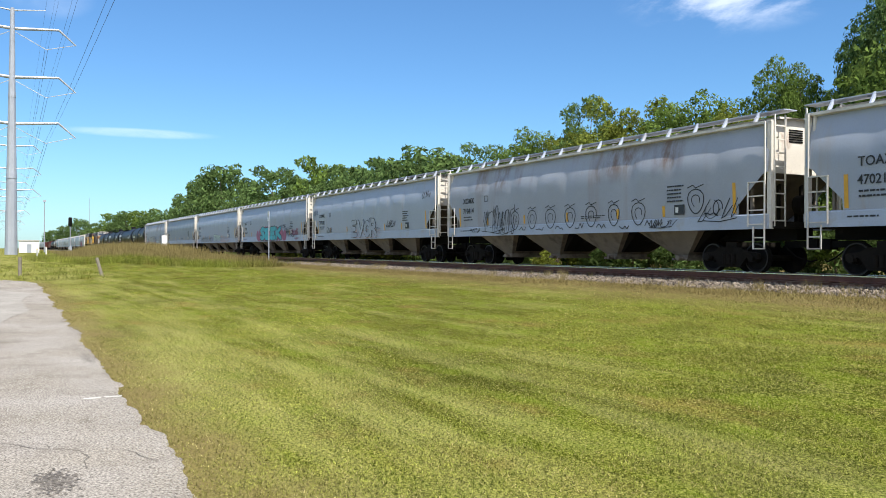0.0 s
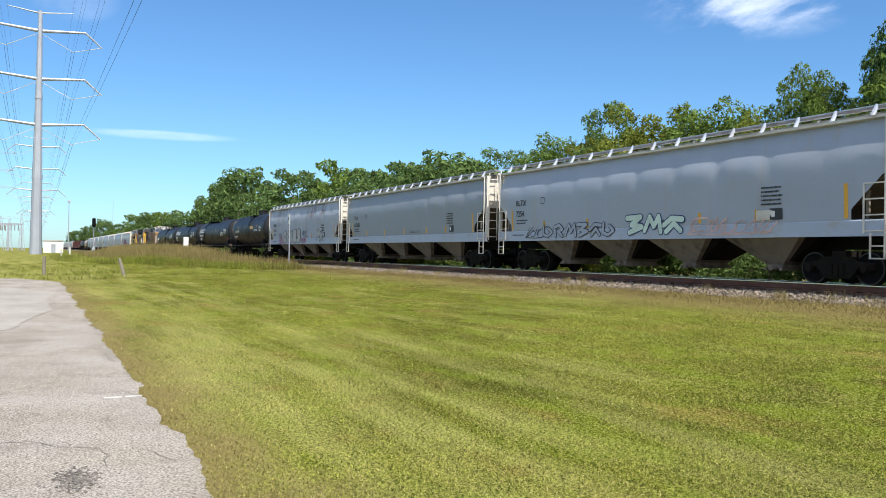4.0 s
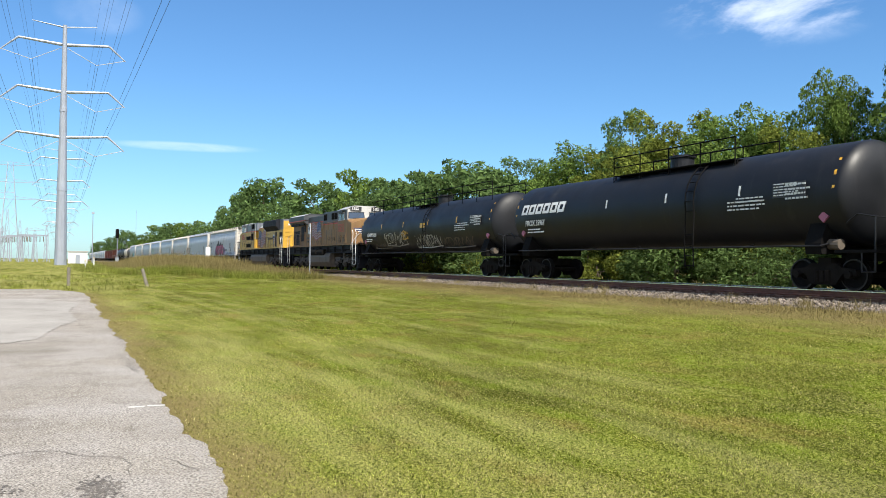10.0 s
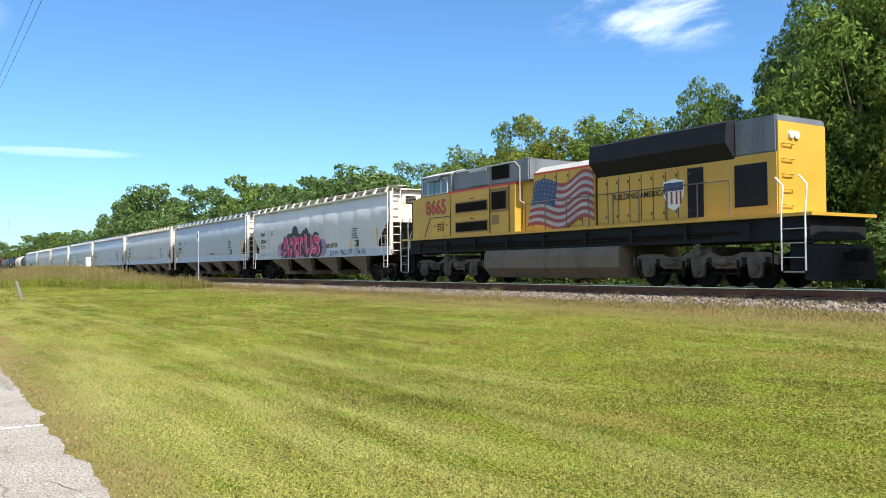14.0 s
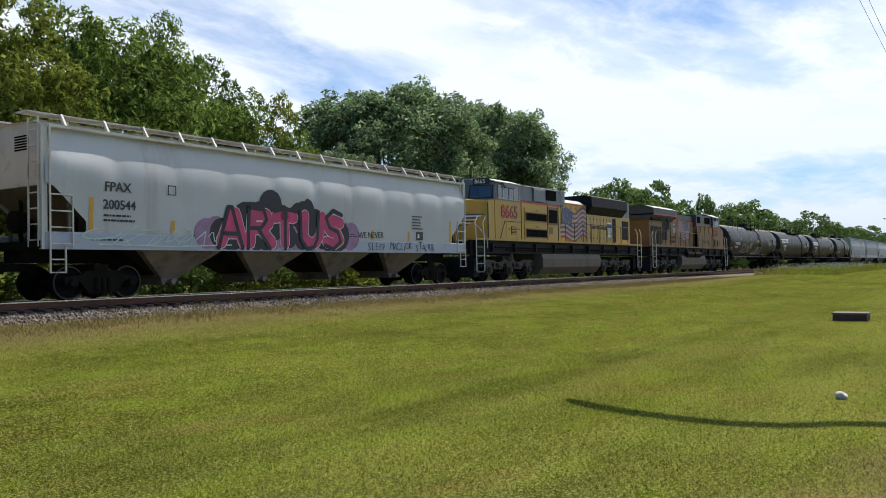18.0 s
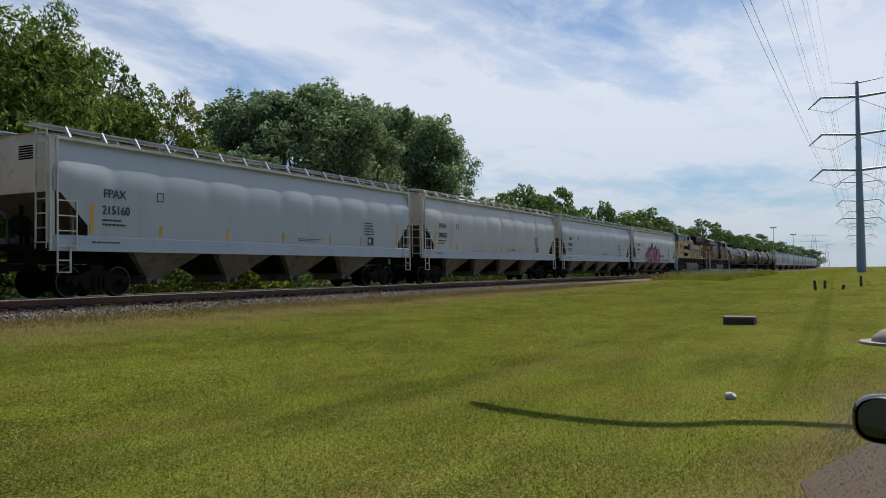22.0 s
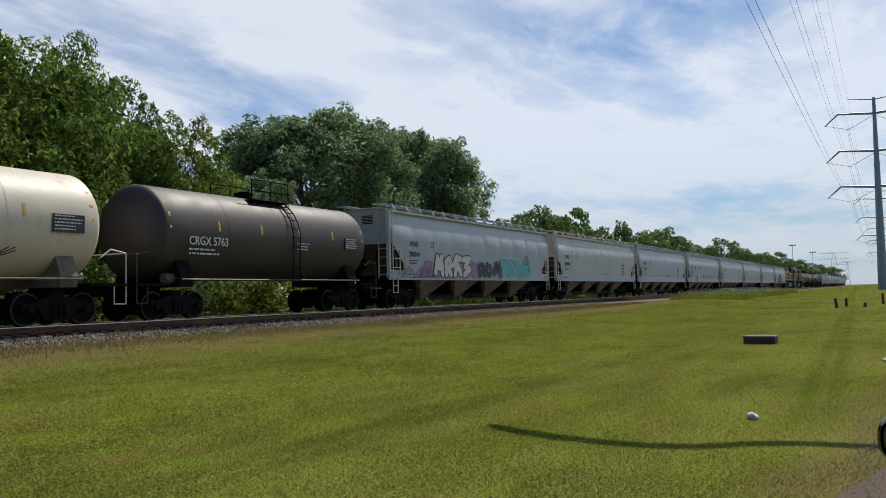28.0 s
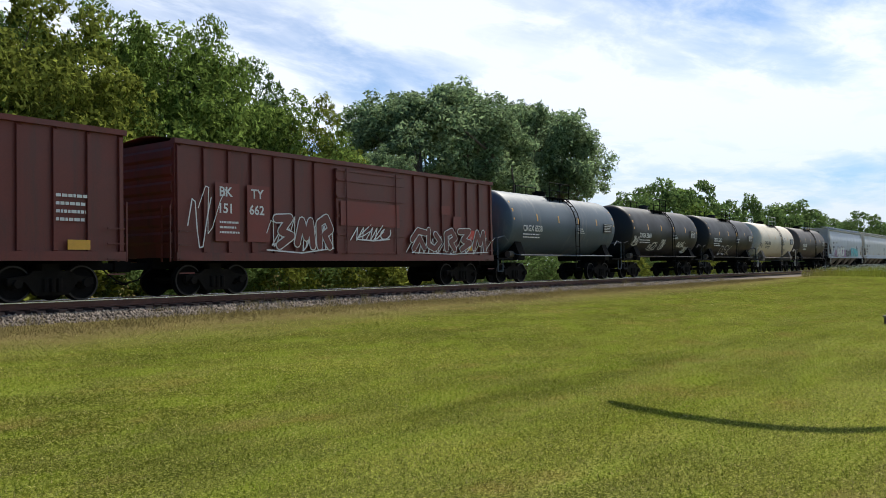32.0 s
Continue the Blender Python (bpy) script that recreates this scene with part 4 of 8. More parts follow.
    rod(bm, (dome_x, 0, top + up + 0.06), (dome_x, 0, top + up + 0.12), wide * 0.7, 16)
    part("manway", bm, paint if paint == M_BLACK else M_GRIMESHADE, root)
    x0, x1 = walkway
    bm = bmesh.new()
    for s in (-1, 1):
        box(bm, x0, x1, s * 0.75 - 0.28, s * 0.75 + 0.28, top - 0.16, top - 0.13)
        for k in range(5):
            x = x0 + (x1 - x0) * k / 4
            box(bm, x - 0.02, x + 0.02, s * 0.9 - 0.02, s * 0.9 + 0.02, top - 0.42, top - 0.14)
    part("walkway", bm, M_GRIMESHADE, root)
    rail_mat = M_GRIMESHADE if paint != M_TANKWHITE else M_ROOF
    for s in (-1, 1):
        bm = bmesh.new()
        a, b = rail_to or (x0, x1)
        for z in (0.35, 0.75):
            pipe(bm, [(a, s * 1.0, top - 0.15 + z), (b, s * 1.0, top - 0.15 + z)], 0.022)
        n = max(2, round((b - a) / 1.7))
        for k in range(n + 1):
            x = a + (b - a) * k / n
            pipe(bm, [(x, s * 1.0, top - 0.42), (x, s * 1.0, top + 0.60)], 0.022)
        part("railing", bm, rail_mat, root)
    lx = x0 + 0.5 if ladder_x is None else ladder_x
    lmat = M_GRIMESHADE if paint != M_TANKWHITE else M_CHUTE
    arc = lambda x, a: (x, -(radius + 0.09) * math.cos(radians(a)), zc + (radius + 0.09) * math.sin(radians(a)))
    ladder = new("ladder")
    ladder.parent = root
    for x in (lx, lx + 0.42):
        bm = bmesh.new()
        pipe(bm, [(x, -1.60, 0.62), (x, -1.63, 1.4)] + [arc(x, a) for a in range(-12, 66, 12)], 0.024)
        part("stile", bm, lmat, ladder)
    for k in range(4):
        bm = bmesh.new()
        box(bm, lx, lx + 0.42, -1.64, -1.60, 0.65 + 0.36 * k, 0.685 + 0.36 * k)
        part("rung", bm, lmat, ladder)
    for a in range(-10, 62, 12):
        bm = bmesh.new()
        pipe(bm, [arc(lx, a), arc(lx + 0.42, a)], 0.018)
        part("rung", bm, lmat, ladder)
    for k in range(6):
        x = -L + 0.62 + (2 * L - 1.24) * k / 5
        bm = bmesh.new()
        tall = 0.34 if 0 < k < 5 else 0.95
        rr = radius + 0.008
        lo = [(x + dx, -rr * math.cos(a), zc + rr * math.sin(a)) for dx in (-0.045, 0.045) for a in (0.05, 0.05 + tall / radius * 0.5, 0.05 + tall / radius)]
        vs = [bm.verts.new(p) for p in lo]
        bm.faces.new((vs[0], vs[3], vs[4], vs[1]))
        bm.faces.new((vs[1], vs[4], vs[5], vs[2]))
        part("reflector", bm, stripe if 0 < k < 5 else M_STRIPE, root)
    return root


def box_car(label, paint, end=8.75):
    root = new("box_car")
    tagged(root, label, "box car", "cars of the train")
    L = end - 0.55
    bm = bmesh.new()
    box(bm, -L, L, -1.44, 1.44, 1.12, 4.45)
    part("body", bm, paint, root)
    for s in (-1, 1):
        for k in range(19):
            x = -L + 0.1 + (2 * L - 0.2) * k / 18
            if s < 0 and -1.9 < x < 2.0:
                continue
            bm = bmesh.new()
            prism_x(bm, [(s * 1.44, 1.2), (s * 1.52, 1.28), (s * 1.52, 4.28), (s * 1.44, 4.36)], x - 0.055, x + 0.055)
            bmesh.ops.recalc_face_normals(bm, faces=bm.faces)
            part("rib", bm, paint, root)
        bm = bmesh.new()
        box(bm, -L, L, s * 1.44 - 0.11, s * 1.44 + 0.11, 1.02, 1.26)
        box(bm, -L - 0.05, L + 0.05, s * 1.44 - 0.10, s * 1.44 + 0.10, 4.36, 4.50)
        part("side_rail", bm, paint, root)
        bm = bmesh.new()
        for k in range(6):
            z = 1.5 + 0.48 * k
            prism_y(bm, [(s * L, z), (s * (L + 0.06), z + 0.08), (s * (L + 0.06), z + 0.28), (s * L, z + 0.36)], -1.35, 1.35)
        bmesh.ops.recalc_face_normals(bm, faces=bm.faces)
        part("end_corrugation", bm, paint, root)
        bm = bmesh.new()
        for y in (-1.40, -1.0):
            box(bm, s * (L + 0.12) - 0.02, s * (L + 0.12) + 0.02, y - 0.02, y + 0.02, 1.0, 2.6)
        for k in range(4):
            box(bm, s * (L + 0.12) - 0.02, s * (L + 0.12) + 0.02, -1.4, -1.0, 1.1 + 0.4 * k, 1.14 + 0.4 * k)
        for k in range(4):
            box(bm, s * (L - 0.30) - 0.25, s * (L - 0.30) + 0.25, -1.60, -1.57, 0.65 + 0.4 * k, 0.685 + 0.4 * k)
        part("ladder", bm, paint, root)
        truck(root, s * (L - 1.75))
        coupler(root, s * (end + 0.3))
    bm = bmesh.new()
    box(bm, -1.75, 1.85, -1.56, -1.46, 1.26, 4.22)
    door = part("door", bm, paint, root)
    for z in (1.28, 1.9, 2.55, 3.2, 3.8, 4.14):
        bm = bmesh.new()
        box(bm, -1.75, 1.85, -1.60, -1.55, z, z + 0.07)
        part("door_rib", bm, paint, door)
    bm = bmesh.new()
    for x in (-1.3, 1.4):
        rod(bm, (x, -1.62, 1.25), (x, -1.62, 4.25), 0.025)
    part("door_rod", bm, paint, door)
    bm = bmesh.new()
    loft(bm, [[(x, y, z) for y, z in ((-1.5, 4.47), (-0.8, 4.60), (0, 4.66), (0.8, 4.60), (1.5, 4.47))] for x in (-L - 0.05, L + 0.05)], closed=False)
    for k in range(13):
        x = -L + 2 * L * k / 12
        loft(bm, [[(x + dx, y, z + 0.03) for y, z in ((-1.5, 4.47), (-0.8, 4.60), (0, 4.66), (0.8, 4.60), (1.5, 4.47))] for dx in (-0.05, 0.05)], closed=False)
    part("roof", bm, paint, root)
    bm = bmesh.new()
    box(bm, -L, L, -0.4, 0.4, 0.8, 1.12)
    part("underframe", bm, M_GRIMESHADE, root)
    return root


def loco_truck(parent, x, axles=(-2.05, 0, 2.05)):
    """A six-wheel truck: two cast side frames that dip between the axles, boxes, springs, brake gear."""
    bm = bmesh.new()
    for s in (-1, 1):
        y0, y1 = sorted((s * 1.02, s * 1.16))
        prism_y(bm, [(-2.75, 0.66), (-2.75, 0.92), (-2.35, 1.02), (-1.55, 1.02), (-1.25, 0.92), (-0.75, 0.92), (-0.45, 1.04), (0.45, 1.04), (0.75, 0.92), (1.25, 0.92), (1.55, 1.02), (2.35, 1.02), (2.75, 0.92), (2.75, 0.66),
                     (2.40, 0.72), (1.70, 0.72), (1.40, 0.56), (0.65, 0.56), (0.35, 0.72), (-0.35, 0.72), (-0.65, 0.56), (-1.40, 0.56), (-1.70, 0.72), (-2.40, 0.72)], y0, y1)
    for a in axles:
        rod(bm, (a, -0.8, 0.533), (a, 0.8, 0.533), 0.1, 8)
    box(bm, -0.35, 0.35, -1.0, 1.0, 0.80, 1.20)
    bmesh.ops.recalc_face_normals(bm, faces=bm.faces)
    t = part("truck", bm, M_LTRUCK, parent)
    t.location = (x, 0, 0)
    for a in axles:
        for s in (-1, 1):
            mesh_part("wheel", WHEEL42, M_GRIMESHADE, t).matrix_basis = pose(a, s * 0.755, 0.533, 0, 0, 0 if s < 0 else 180)
        bm = bmesh.new()
        prism_y(bm, [(a - 0.27, 0.74), (a - 0.20, 0.36), (a - 0.12, 0.30), (a + 0.12, 0.30), (a + 0.20, 0.36), (a + 0.27, 0.74)], -1.22, -1.10)
        rod(bm, (a, -1.20, 0.533), (a, -1.32, 0.533), 0.16, 14)
        rod(bm, (a, -1.31, 0.533), (a, -1.35, 0.533), 0.10, 12)
        for k in range(6):
            rod(bm, (a + 0.125 * math.cos(k * math.pi / 3), -1.31, 0.533 + 0.125 * math.sin(k * math.pi / 3)), (a + 0.125 * math.cos(k * math.pi / 3), -1.34, 0.533 + 0.125 * math.sin(k * math.pi / 3)), 0.02, 6)
        bmesh.ops.recalc_face_normals(bm, faces=bm.faces)
        part("axle_box", bm, M_LTRUCK, t)
        for d in (-0.40, 0.40):
            bm = bmesh.new()
            for k in range(5):
                rod(bm, (a + d, -1.16, 0.60 + 0.06 * k), (a + d, -1.16, 0.635 + 0.06 * k), 0.085, 10)
            part("coil_spring", bm, M_TRUCK, t)
    for a in (-1.02, 1.02):
        bm = bmesh.new()
        rod(bm, (a - 0.30, -1.24, 0.76), (a + 0.12, -1.24, 0.76), 0.11, 12)
        rod(bm, (a + 0.12, -1.24, 0.76), (a + 0.42, -1.24, 0.70), 0.03, 6)
        part("brake_cylinder", bm, M_LTRUCK, t)
        bm = bmesh.new()
        box(bm, a + 0.40, a + 0.46, -1.22, -1.16, 0.30, 0.80)
        rod(bm, (a - 0.55, -1.19, 0.42), (a + 0.55, -1.19, 0.40), 0.028, 6)
        part("brake_rigging", bm, M_TRUCK, t)
    bm = bmesh.new()
    rod(bm, (0.05, -1.26, 0.96), (0.05, -1.26, 1.30), 0.09, 10)
    box(bm, -0.18, 0.28, -1.30, -1.12, 1.02, 1.10)
    part("damper", bm, M_LTRUCK, t)
    for a, b in ((-2.62, -2.55), (2.62, 2.55)):
        bm = bmesh.new()
        pipe(bm, [(a, -1.18, 1.30), (a, -1.18, 0.60), (b, -1.0, 0.22)], 0.025, 6)
        part("sand_pipe", bm, M_TRUCK, t)


def slab(name, x0, x1, y0, y1, z0, z1, mat, parent, bevel=0.0, label=""):
    bm = bmesh.new()
    box(bm, min(x0, x1), max(x0, x1), y0, y1, z0, z1)
    if bevel:
        bmesh.ops.bevel(bm, geom=bm.edges[:], offset=bevel, segments=2, affect="EDGES")
    return part(name, bm, mat, parent, label)


def grille(parent, x0, x1, y, z0, z1, n, upright=False, mat=None):
    g = slab("grille", x0, x1, y - 0.012, y + 0.01, z0, z1, M_LDARK, parent)
    for k in range(n):
        if upright:
            x = min(x0, x1) + abs(x1 - x0) * (k + 0.5) / n
            slab("louvre", x - 0.02, x + 0.02, y - 0.03, y - 0.012, z0 + 0.02, z1 - 0.02, mat or M_TRUCK, g)
        else:
            z = z0 + (z1 - z0) * (k + 0.5) / n
            slab("louvre", min(x0, x1) + 0.02, max(x0, x1) - 0.02, y - 0.03, y - 0.012, z - 0.02, z + 0.02, mat or M_TRUCK, g)
    return g


def framed_window(parent, x0, x1, y, z0, z1):
    w = slab("window", x0, x1, y - 0.02, y, z0, z1, M_GLASS, parent)
    a, b, t = min(x0, x1), max(x0, x1), 0.05
    bm = bmesh.new()
    box(bm, a - t, b + t, y - 0.035, y, z1, z1 + t)
    box(bm, a - t, b + t, y - 0.035, y, z0 - t, z0)
    box(bm, a - t, a, y - 0.035, y, z0, z1)
    box(bm, b, b + t, y - 0.035, y, z0, z1)
    part("window_frame", bm, M_LROOF, w)


def waving_flag(parent, x0, x1, y, z0, z1, flip=False):
    """A painted flag: thirteen wavy stripes and a starred corner beside the staff."""
    n, cols = 13, 22
    def at(u, v):
        wave = 0.10 * math.sin(u * 8.5 + 0.6) * (0.35 + u) * (z1 - z0)
        x = (x0 + (x1 - x0) * u) if not flip else (x1 - (x1 - x0) * u)
        lean = (0.30 * (1 - v) if u < 0.02 else 0.30 * (1 - v) * (1 - u)) * (z1 - z0) * 0.9
        return (x + (lean if not flip else -lean), y, z1 - (z1 - z0) * (0.86 * v + 0.07) + wave)
    def patch(name, u0, u1, v0, v1, mat, dy, owner):
        bm = bmesh.new()
        c = max(2, int(cols * (u1 - u0)))
        rows = [[bm.verts.new(Vector(at(u0 + (u1 - u0) * i / c, v)) + Vector((0, dy, 0))) for i in range(c + 1)] for v in (v0, v1)]
        for i in range(c):
            bm.faces.new((rows[0][i], rows[1][i], rows[1][i + 1], rows[0][i + 1]))
        return part(name, bm, mat, owner)
    f = patch("painted_flag", 0, 1, 0, 1, M_FLAGWHITE, 0, parent)
    for k in range(0, 13, 2):
        patch("flag_stripe", 0, 1, k / n, (k + 1) / n, M_FLAGRED, -0.004, f)
    c = patch("flag_corner", 0, 0.40, 0, 7 / n, M_BLUE, -0.008, f)
    bm = bmesh.new()
    for r in range(6):
        for k in range(6):
            p = at(0.03 + 0.062 * k, (0.5 + r) * 7 / n / 6)
            s = 0.030
            vs = [bm.verts.new((p[0] + (s if j % 2 == 0 else 0.45 * s) * math.cos(j * math.pi / 5 + 0.3), y - 0.012, p[2] + (s if j % 2 == 0 else 0.45 * s) * math.sin(j * math.pi / 5 + 0.3))) for j in range(10)]
            bm.faces.new(vs)
    part("flag_star", bm, M_WHITE, c)
    return f


def shield(parent, x, y, z, h):
    bm = bmesh.new()
    w = h * 0.42
    prism_y(bm, [(x - w, z + h * 0.42), (x, z + h * 0.5), (x + w, z + h * 0.42), (x + w, z), (x + w * 0.6, z - h * 0.38), (x, z - h * 0.5), (x - w * 0.6, z - h * 0.38), (x - w, z)], y - 0.006, y)
    s = part("shield", bm, M_WHITE, parent)
    bm = bmesh.new()
    box(bm, x - w * 0.95, x + w * 0.95, y - 0.012, y - 0.004, z + h * 0.12, z + h * 0.38)
    part("shield_band", bm, M_BLUE, s)
    for k in (-0.7, -0.2, 0.3, 0.7):
        slab("shield_stripe", x + w * k - w * 0.09, x + w * k + w * 0.09, y - 0.012, y - 0.004, z - h * 0.30, z + h * 0.1, M_FLAGRED, s)


def railing(parent, x0, x1, y, z, h=1.05, posts=6, mat=None):
    bm = bmesh.new()
    pipe(bm, [(x0, y, z + h), (x1, y, z + h)], 0.02)
    part("handrail", bm, mat or M_FADED, parent)
    for k in range(posts):
        x = x0 + (x1 - x0) * k / (posts - 1)
        bm = bmesh.new()
        rod(bm, (x, y, z - 0.1), (x, y, z + h), 0.022)
        part("stanchion", bm, mat or M_FADED, parent)


def steps(parent, x, s):
    """Boarding steps with white handrails at one corner of the platform."""
    bm = bmesh.new()
    for k in range(4):
        z = 0.45 + 0.38 * k
        box(bm, x - 0.32, x + 0.32, -1.5, -1.2, z, z + 0.04)
    prism_y(bm, [(x - 0.34, 0.40), (x + 0.34, 0.40), (x + 0.34, 1.95), (x - 0.34, 1.95)], -1.18, -1.14)
    part("steps", bm, M_LDARK, parent)
    for k in range(4):
        slab("step_edge", x - 0.32, x + 0.32, -1.515, -1.50, 0.45 + 0.38 * k, 0.475 + 0.38 * k, M_LROOF, parent)
    for d in (-0.36, 0.36):
        bm = bmesh.new()
        pipe(bm, [(x + d, -1.52, 0.5), (x + d, -1.52, 2.0), (x + d + 0.05 * s, -1.5, 2.75), (x + d - 0.2 * s, -1.48, 3.0)], 0.025)
        part("grab_iron", bm, M_WHITE, parent)


def fuel_tank(parent, x0, x1):
    bm = bmesh.new()
    prism_x(bm, [(-1.45, 0.62), (-1.47, 1.05), (-1.38, 1.32), (1.38, 1.32), (1.47, 1.05), (1.45, 0.62), (1.1, 0.25), (-1.1, 0.25)], x0, x1)
    bmesh.ops.recalc_face_normals(bm, faces=bm.faces)
    part("fuel_tank", bm, M_FUEL, parent)


def loco_frame(root, half, paint, back, front):
    slab("underframe", back + 0.2, front - 0.2, -1.3, 1.3, 1.32, 1.93, M_LDARK, root)
    slab("walkway_sill", back, front, -1.52, 1.52, 1.93, 2.02, paint, root)
    for k in range(9):
        x = -half + 1.6 + k * (2 * half - 3.2) / 8
        slab("sill_bracket", x - 0.05, x + 0.05, -1.46, -1.28, 1.40, 1.82, M_LDARK, root)
    bm = bmesh.new()
    pipe(bm, [(-half + 2, -1.36, 1.62), (half - 2, -1.36, 1.58)], 0.035)
    pipe(bm, [(-half + 3, -1.36, 1.5), (0, -1.38, 1.48), (half - 3, -1.36, 1.5)], 0.03)
    part("air_pipe", bm, M_TRUCK, root)
    for s, far in ((-1, back), (1, front)):
        half = abs(far)
        coupler(root, s * (half + 0.35))
        bm = bmesh.new()
        prism_y(bm, [(s * (half - 0.35), 0.25), (s * (half + 0.1), 0.22), (s * (half - 0.05), 1.1), (s * (half - 0.35), 1.2)], -1.35, 1.35)
        bmesh.ops.recalc_face_normals(bm, faces=bm.faces)
        part("pilot_plate", bm, M_LDARK, root)


def number_board(parent, words, x, y, z, rz):
    b = slab("number_board", -0.42, 0.42, -0.03, 0.03, -0.15, 0.15, M_INK, parent)
    b.matrix_basis = pose(x, y, z, 0, 0, rz)
    lettering(words, M_WHITE, b, -0.33, -0.036, -0.09, 0.27, 0.004)


def nose_and_cab(root, s, xf, paint, grey, front, number, corner, cab0, cab1, win0, win1, zc, zr, zb, zw0, zw1, eave, top):
    """The wide nose and the cab; s is the way the nose points, xf the front of the nose, the rest distances behind it and heights."""
    y, mid = 1.50, 0.30
    def X(d):
        return xf - s * d
    def facet(u, z, lift, d0=0.0, d1=corner, w0=mid, w1=y, lean=0.0):
        """A point on a slanted front face, u from the middle (0) to the corner (1)."""
        n = Vector((w1 - w0, d1 - d0)).normalized()
        return (X(d0 + (d1 - d0) * u + lean - n.x * lift), (w0 + (w1 - w0) * u + n.y * lift), z)
    def quad(name, pts, mat, owner, sy):
        bm = bmesh.new()
        bm.faces.new([bm.verts.new((p[0], sy * p[1], p[2])) for p in pts])
        return part(name, bm, mat, owner)
    bm = bmesh.new()
    rings = []
    for d, w, ze, zt in ((0.0, mid, zr - 0.05, zr), (corner, y, zc, zr + 0.03), (cab0, y, zb, zb + 0.10)):
        rings.append([(X(d), -w, 1.98), (X(d), w, 1.98), (X(d), w, ze), (X(d), mid * 0.8, zt), (X(d), -mid * 0.8, zt), (X(d), -w, ze)])
    loft(bm, rings)
    bmesh.ops.recalc_face_normals(bm, faces=bm.faces)
    bmesh.ops.bevel(bm, geom=[e for e in bm.edges if e.calc_face_angle(0) > 0.3], offset=0.035, segments=2, affect="EDGES")
    nose = part("nose", bm, paint, root)
    slab("headlight_housing", X(-0.015), X(0.06), -0.17, 0.17, zr - 0.66, zr - 0.14, M_LDARK, nose, 0.02)
    for z in (zr - 0.52, zr - 0.28):
        bm = bmesh.new()
        rod(bm, (X(-0.01), 0, z), (X(-0.045), 0, z), 0.10, 16)
        part("headlight", bm, M_WHITE, nose)
    # nose door seams, latch, grab irons
    for yy in (-0.36, 0.36):
        slab("door_seam", X(-0.012), X(0.02), yy - 0.012, yy + 0.012, 2.05, 3.25, M_INK, nose)
    for sy in (-1, 1):
        for k in range(4):
            z = 2.2 + 0.36 * k
            bm = bmesh.new()
            pts = [facet(0.20, z, 0.0), facet(0.20, z, 0.07), facet(0.42, z, 0.07), facet(0.42, z, 0.0)]
            pipe(bm, [(p[0], sy * p[1], p[2]) for p in pts], 0.016)
            part("grab_iron", bm, paint, nose)
        # winged emblem across the slanted faces
        for k in range(7):
            z = 2.60 + 0.082 * k
            reach = 0.34 + 0.088 * k
            quad("wing_feather", [facet(0.0, z, 0.014), facet(reach, z + 0.02, 0.014), facet(reach + 0.04, z + 0.074, 0.014), facet(0.0, z + 0.074, 0.014)], M_BLUE if k % 2 == 0 else M_WHITE, nose, sy)
        # wide step handrail at the corner
        bm = bmesh.new()
        pipe(bm, [(p[0], sy * p[1], p[2]) for p in (facet(0.55, 2.72, 0.05), facet(0.60, 2.68, 0.20), facet(0.98, 2.02, 0.16), facet(0.98, 1.55, 0.16))], 0.026)
        part("handrail", bm, M_LROOF, nose)
        bm = bmesh.new()
        rod(bm, facet(0.62, 1.80, 0.02)[:1] + (sy * 0.95, 1.86), (X(corner * 0.55 - 0.16), sy * 0.95, 1.86), 0.11, 14)
        part("ditch_light", bm, M_WHITE, nose)
    plate = bmesh.new()
    w, z, h = 0.27, 2.86, 0.80
    ring = [(-w, z + h * 0.42), (0, z + h * 0.5), (w, z + h * 0.42), (w, z), (w * 0.6, z - h * 0.38), (0, z - h * 0.5), (-w * 0.6, z - h * 0.38), (-w, z)]
    loft(plate, [[(X(d), yy, zz) for yy, zz in ring] for d in (-0.016, 0.01)])
    bmesh.ops.recalc_face_normals(plate, faces=plate.faces)
    sh = part("shield", plate, M_WHITE, nose)
    slab("shield_band", X(-0.022), X(-0.01), -w * 0.95, w * 0.95, z + h * 0.14, z + h * 0.38, M_BLUE, sh)
    for k in (-0.7, -0.25, 0.25, 0.7):
        slab("shield_stripe", X(-0.022), X(-0.01), w * k - 0.028, w * k + 0.028, z - h * 0.28, z + h * 0.10, M_FLAGRED, sh)
    # cab: a slanted two-pane front, upright sides, roof with sloped shoulders
    d0 = cab0 - 0.34
    bm = bmesh.new()
    rings = []
    for d, w, lean in ((d0, 0.10, 0.14), (cab0, 1.46, 0.10), (cab0 + 0.12, y, 0.0), (cab1, y, 0.0)):
        k = w / y
        rings.append([(X(d), -w, zb - 0.02), (X(d), w, zb - 0.02), (X(d + lean), w * 0.985, eave), (X(d + lean * 1.3), max(0.08, 0.85 * k), top - 0.05), (X(d + lean * 1.3), -max(0.08, 0.85 * k), top - 0.05), (X(d + lean), -w * 0.985, eave)])
    loft(bm, rings[1:])
    bmesh.ops.recalc_face_normals(bm, faces=bm.faces)
    cab = part("cab", bm, grey, root)
    bm = bmesh.new()
    loft(bm, rings[:2])
    bmesh.ops.recalc_face_normals(bm, faces=bm.faces)
    part("cab_front", bm, front, cab)
    bm = bmesh.new()
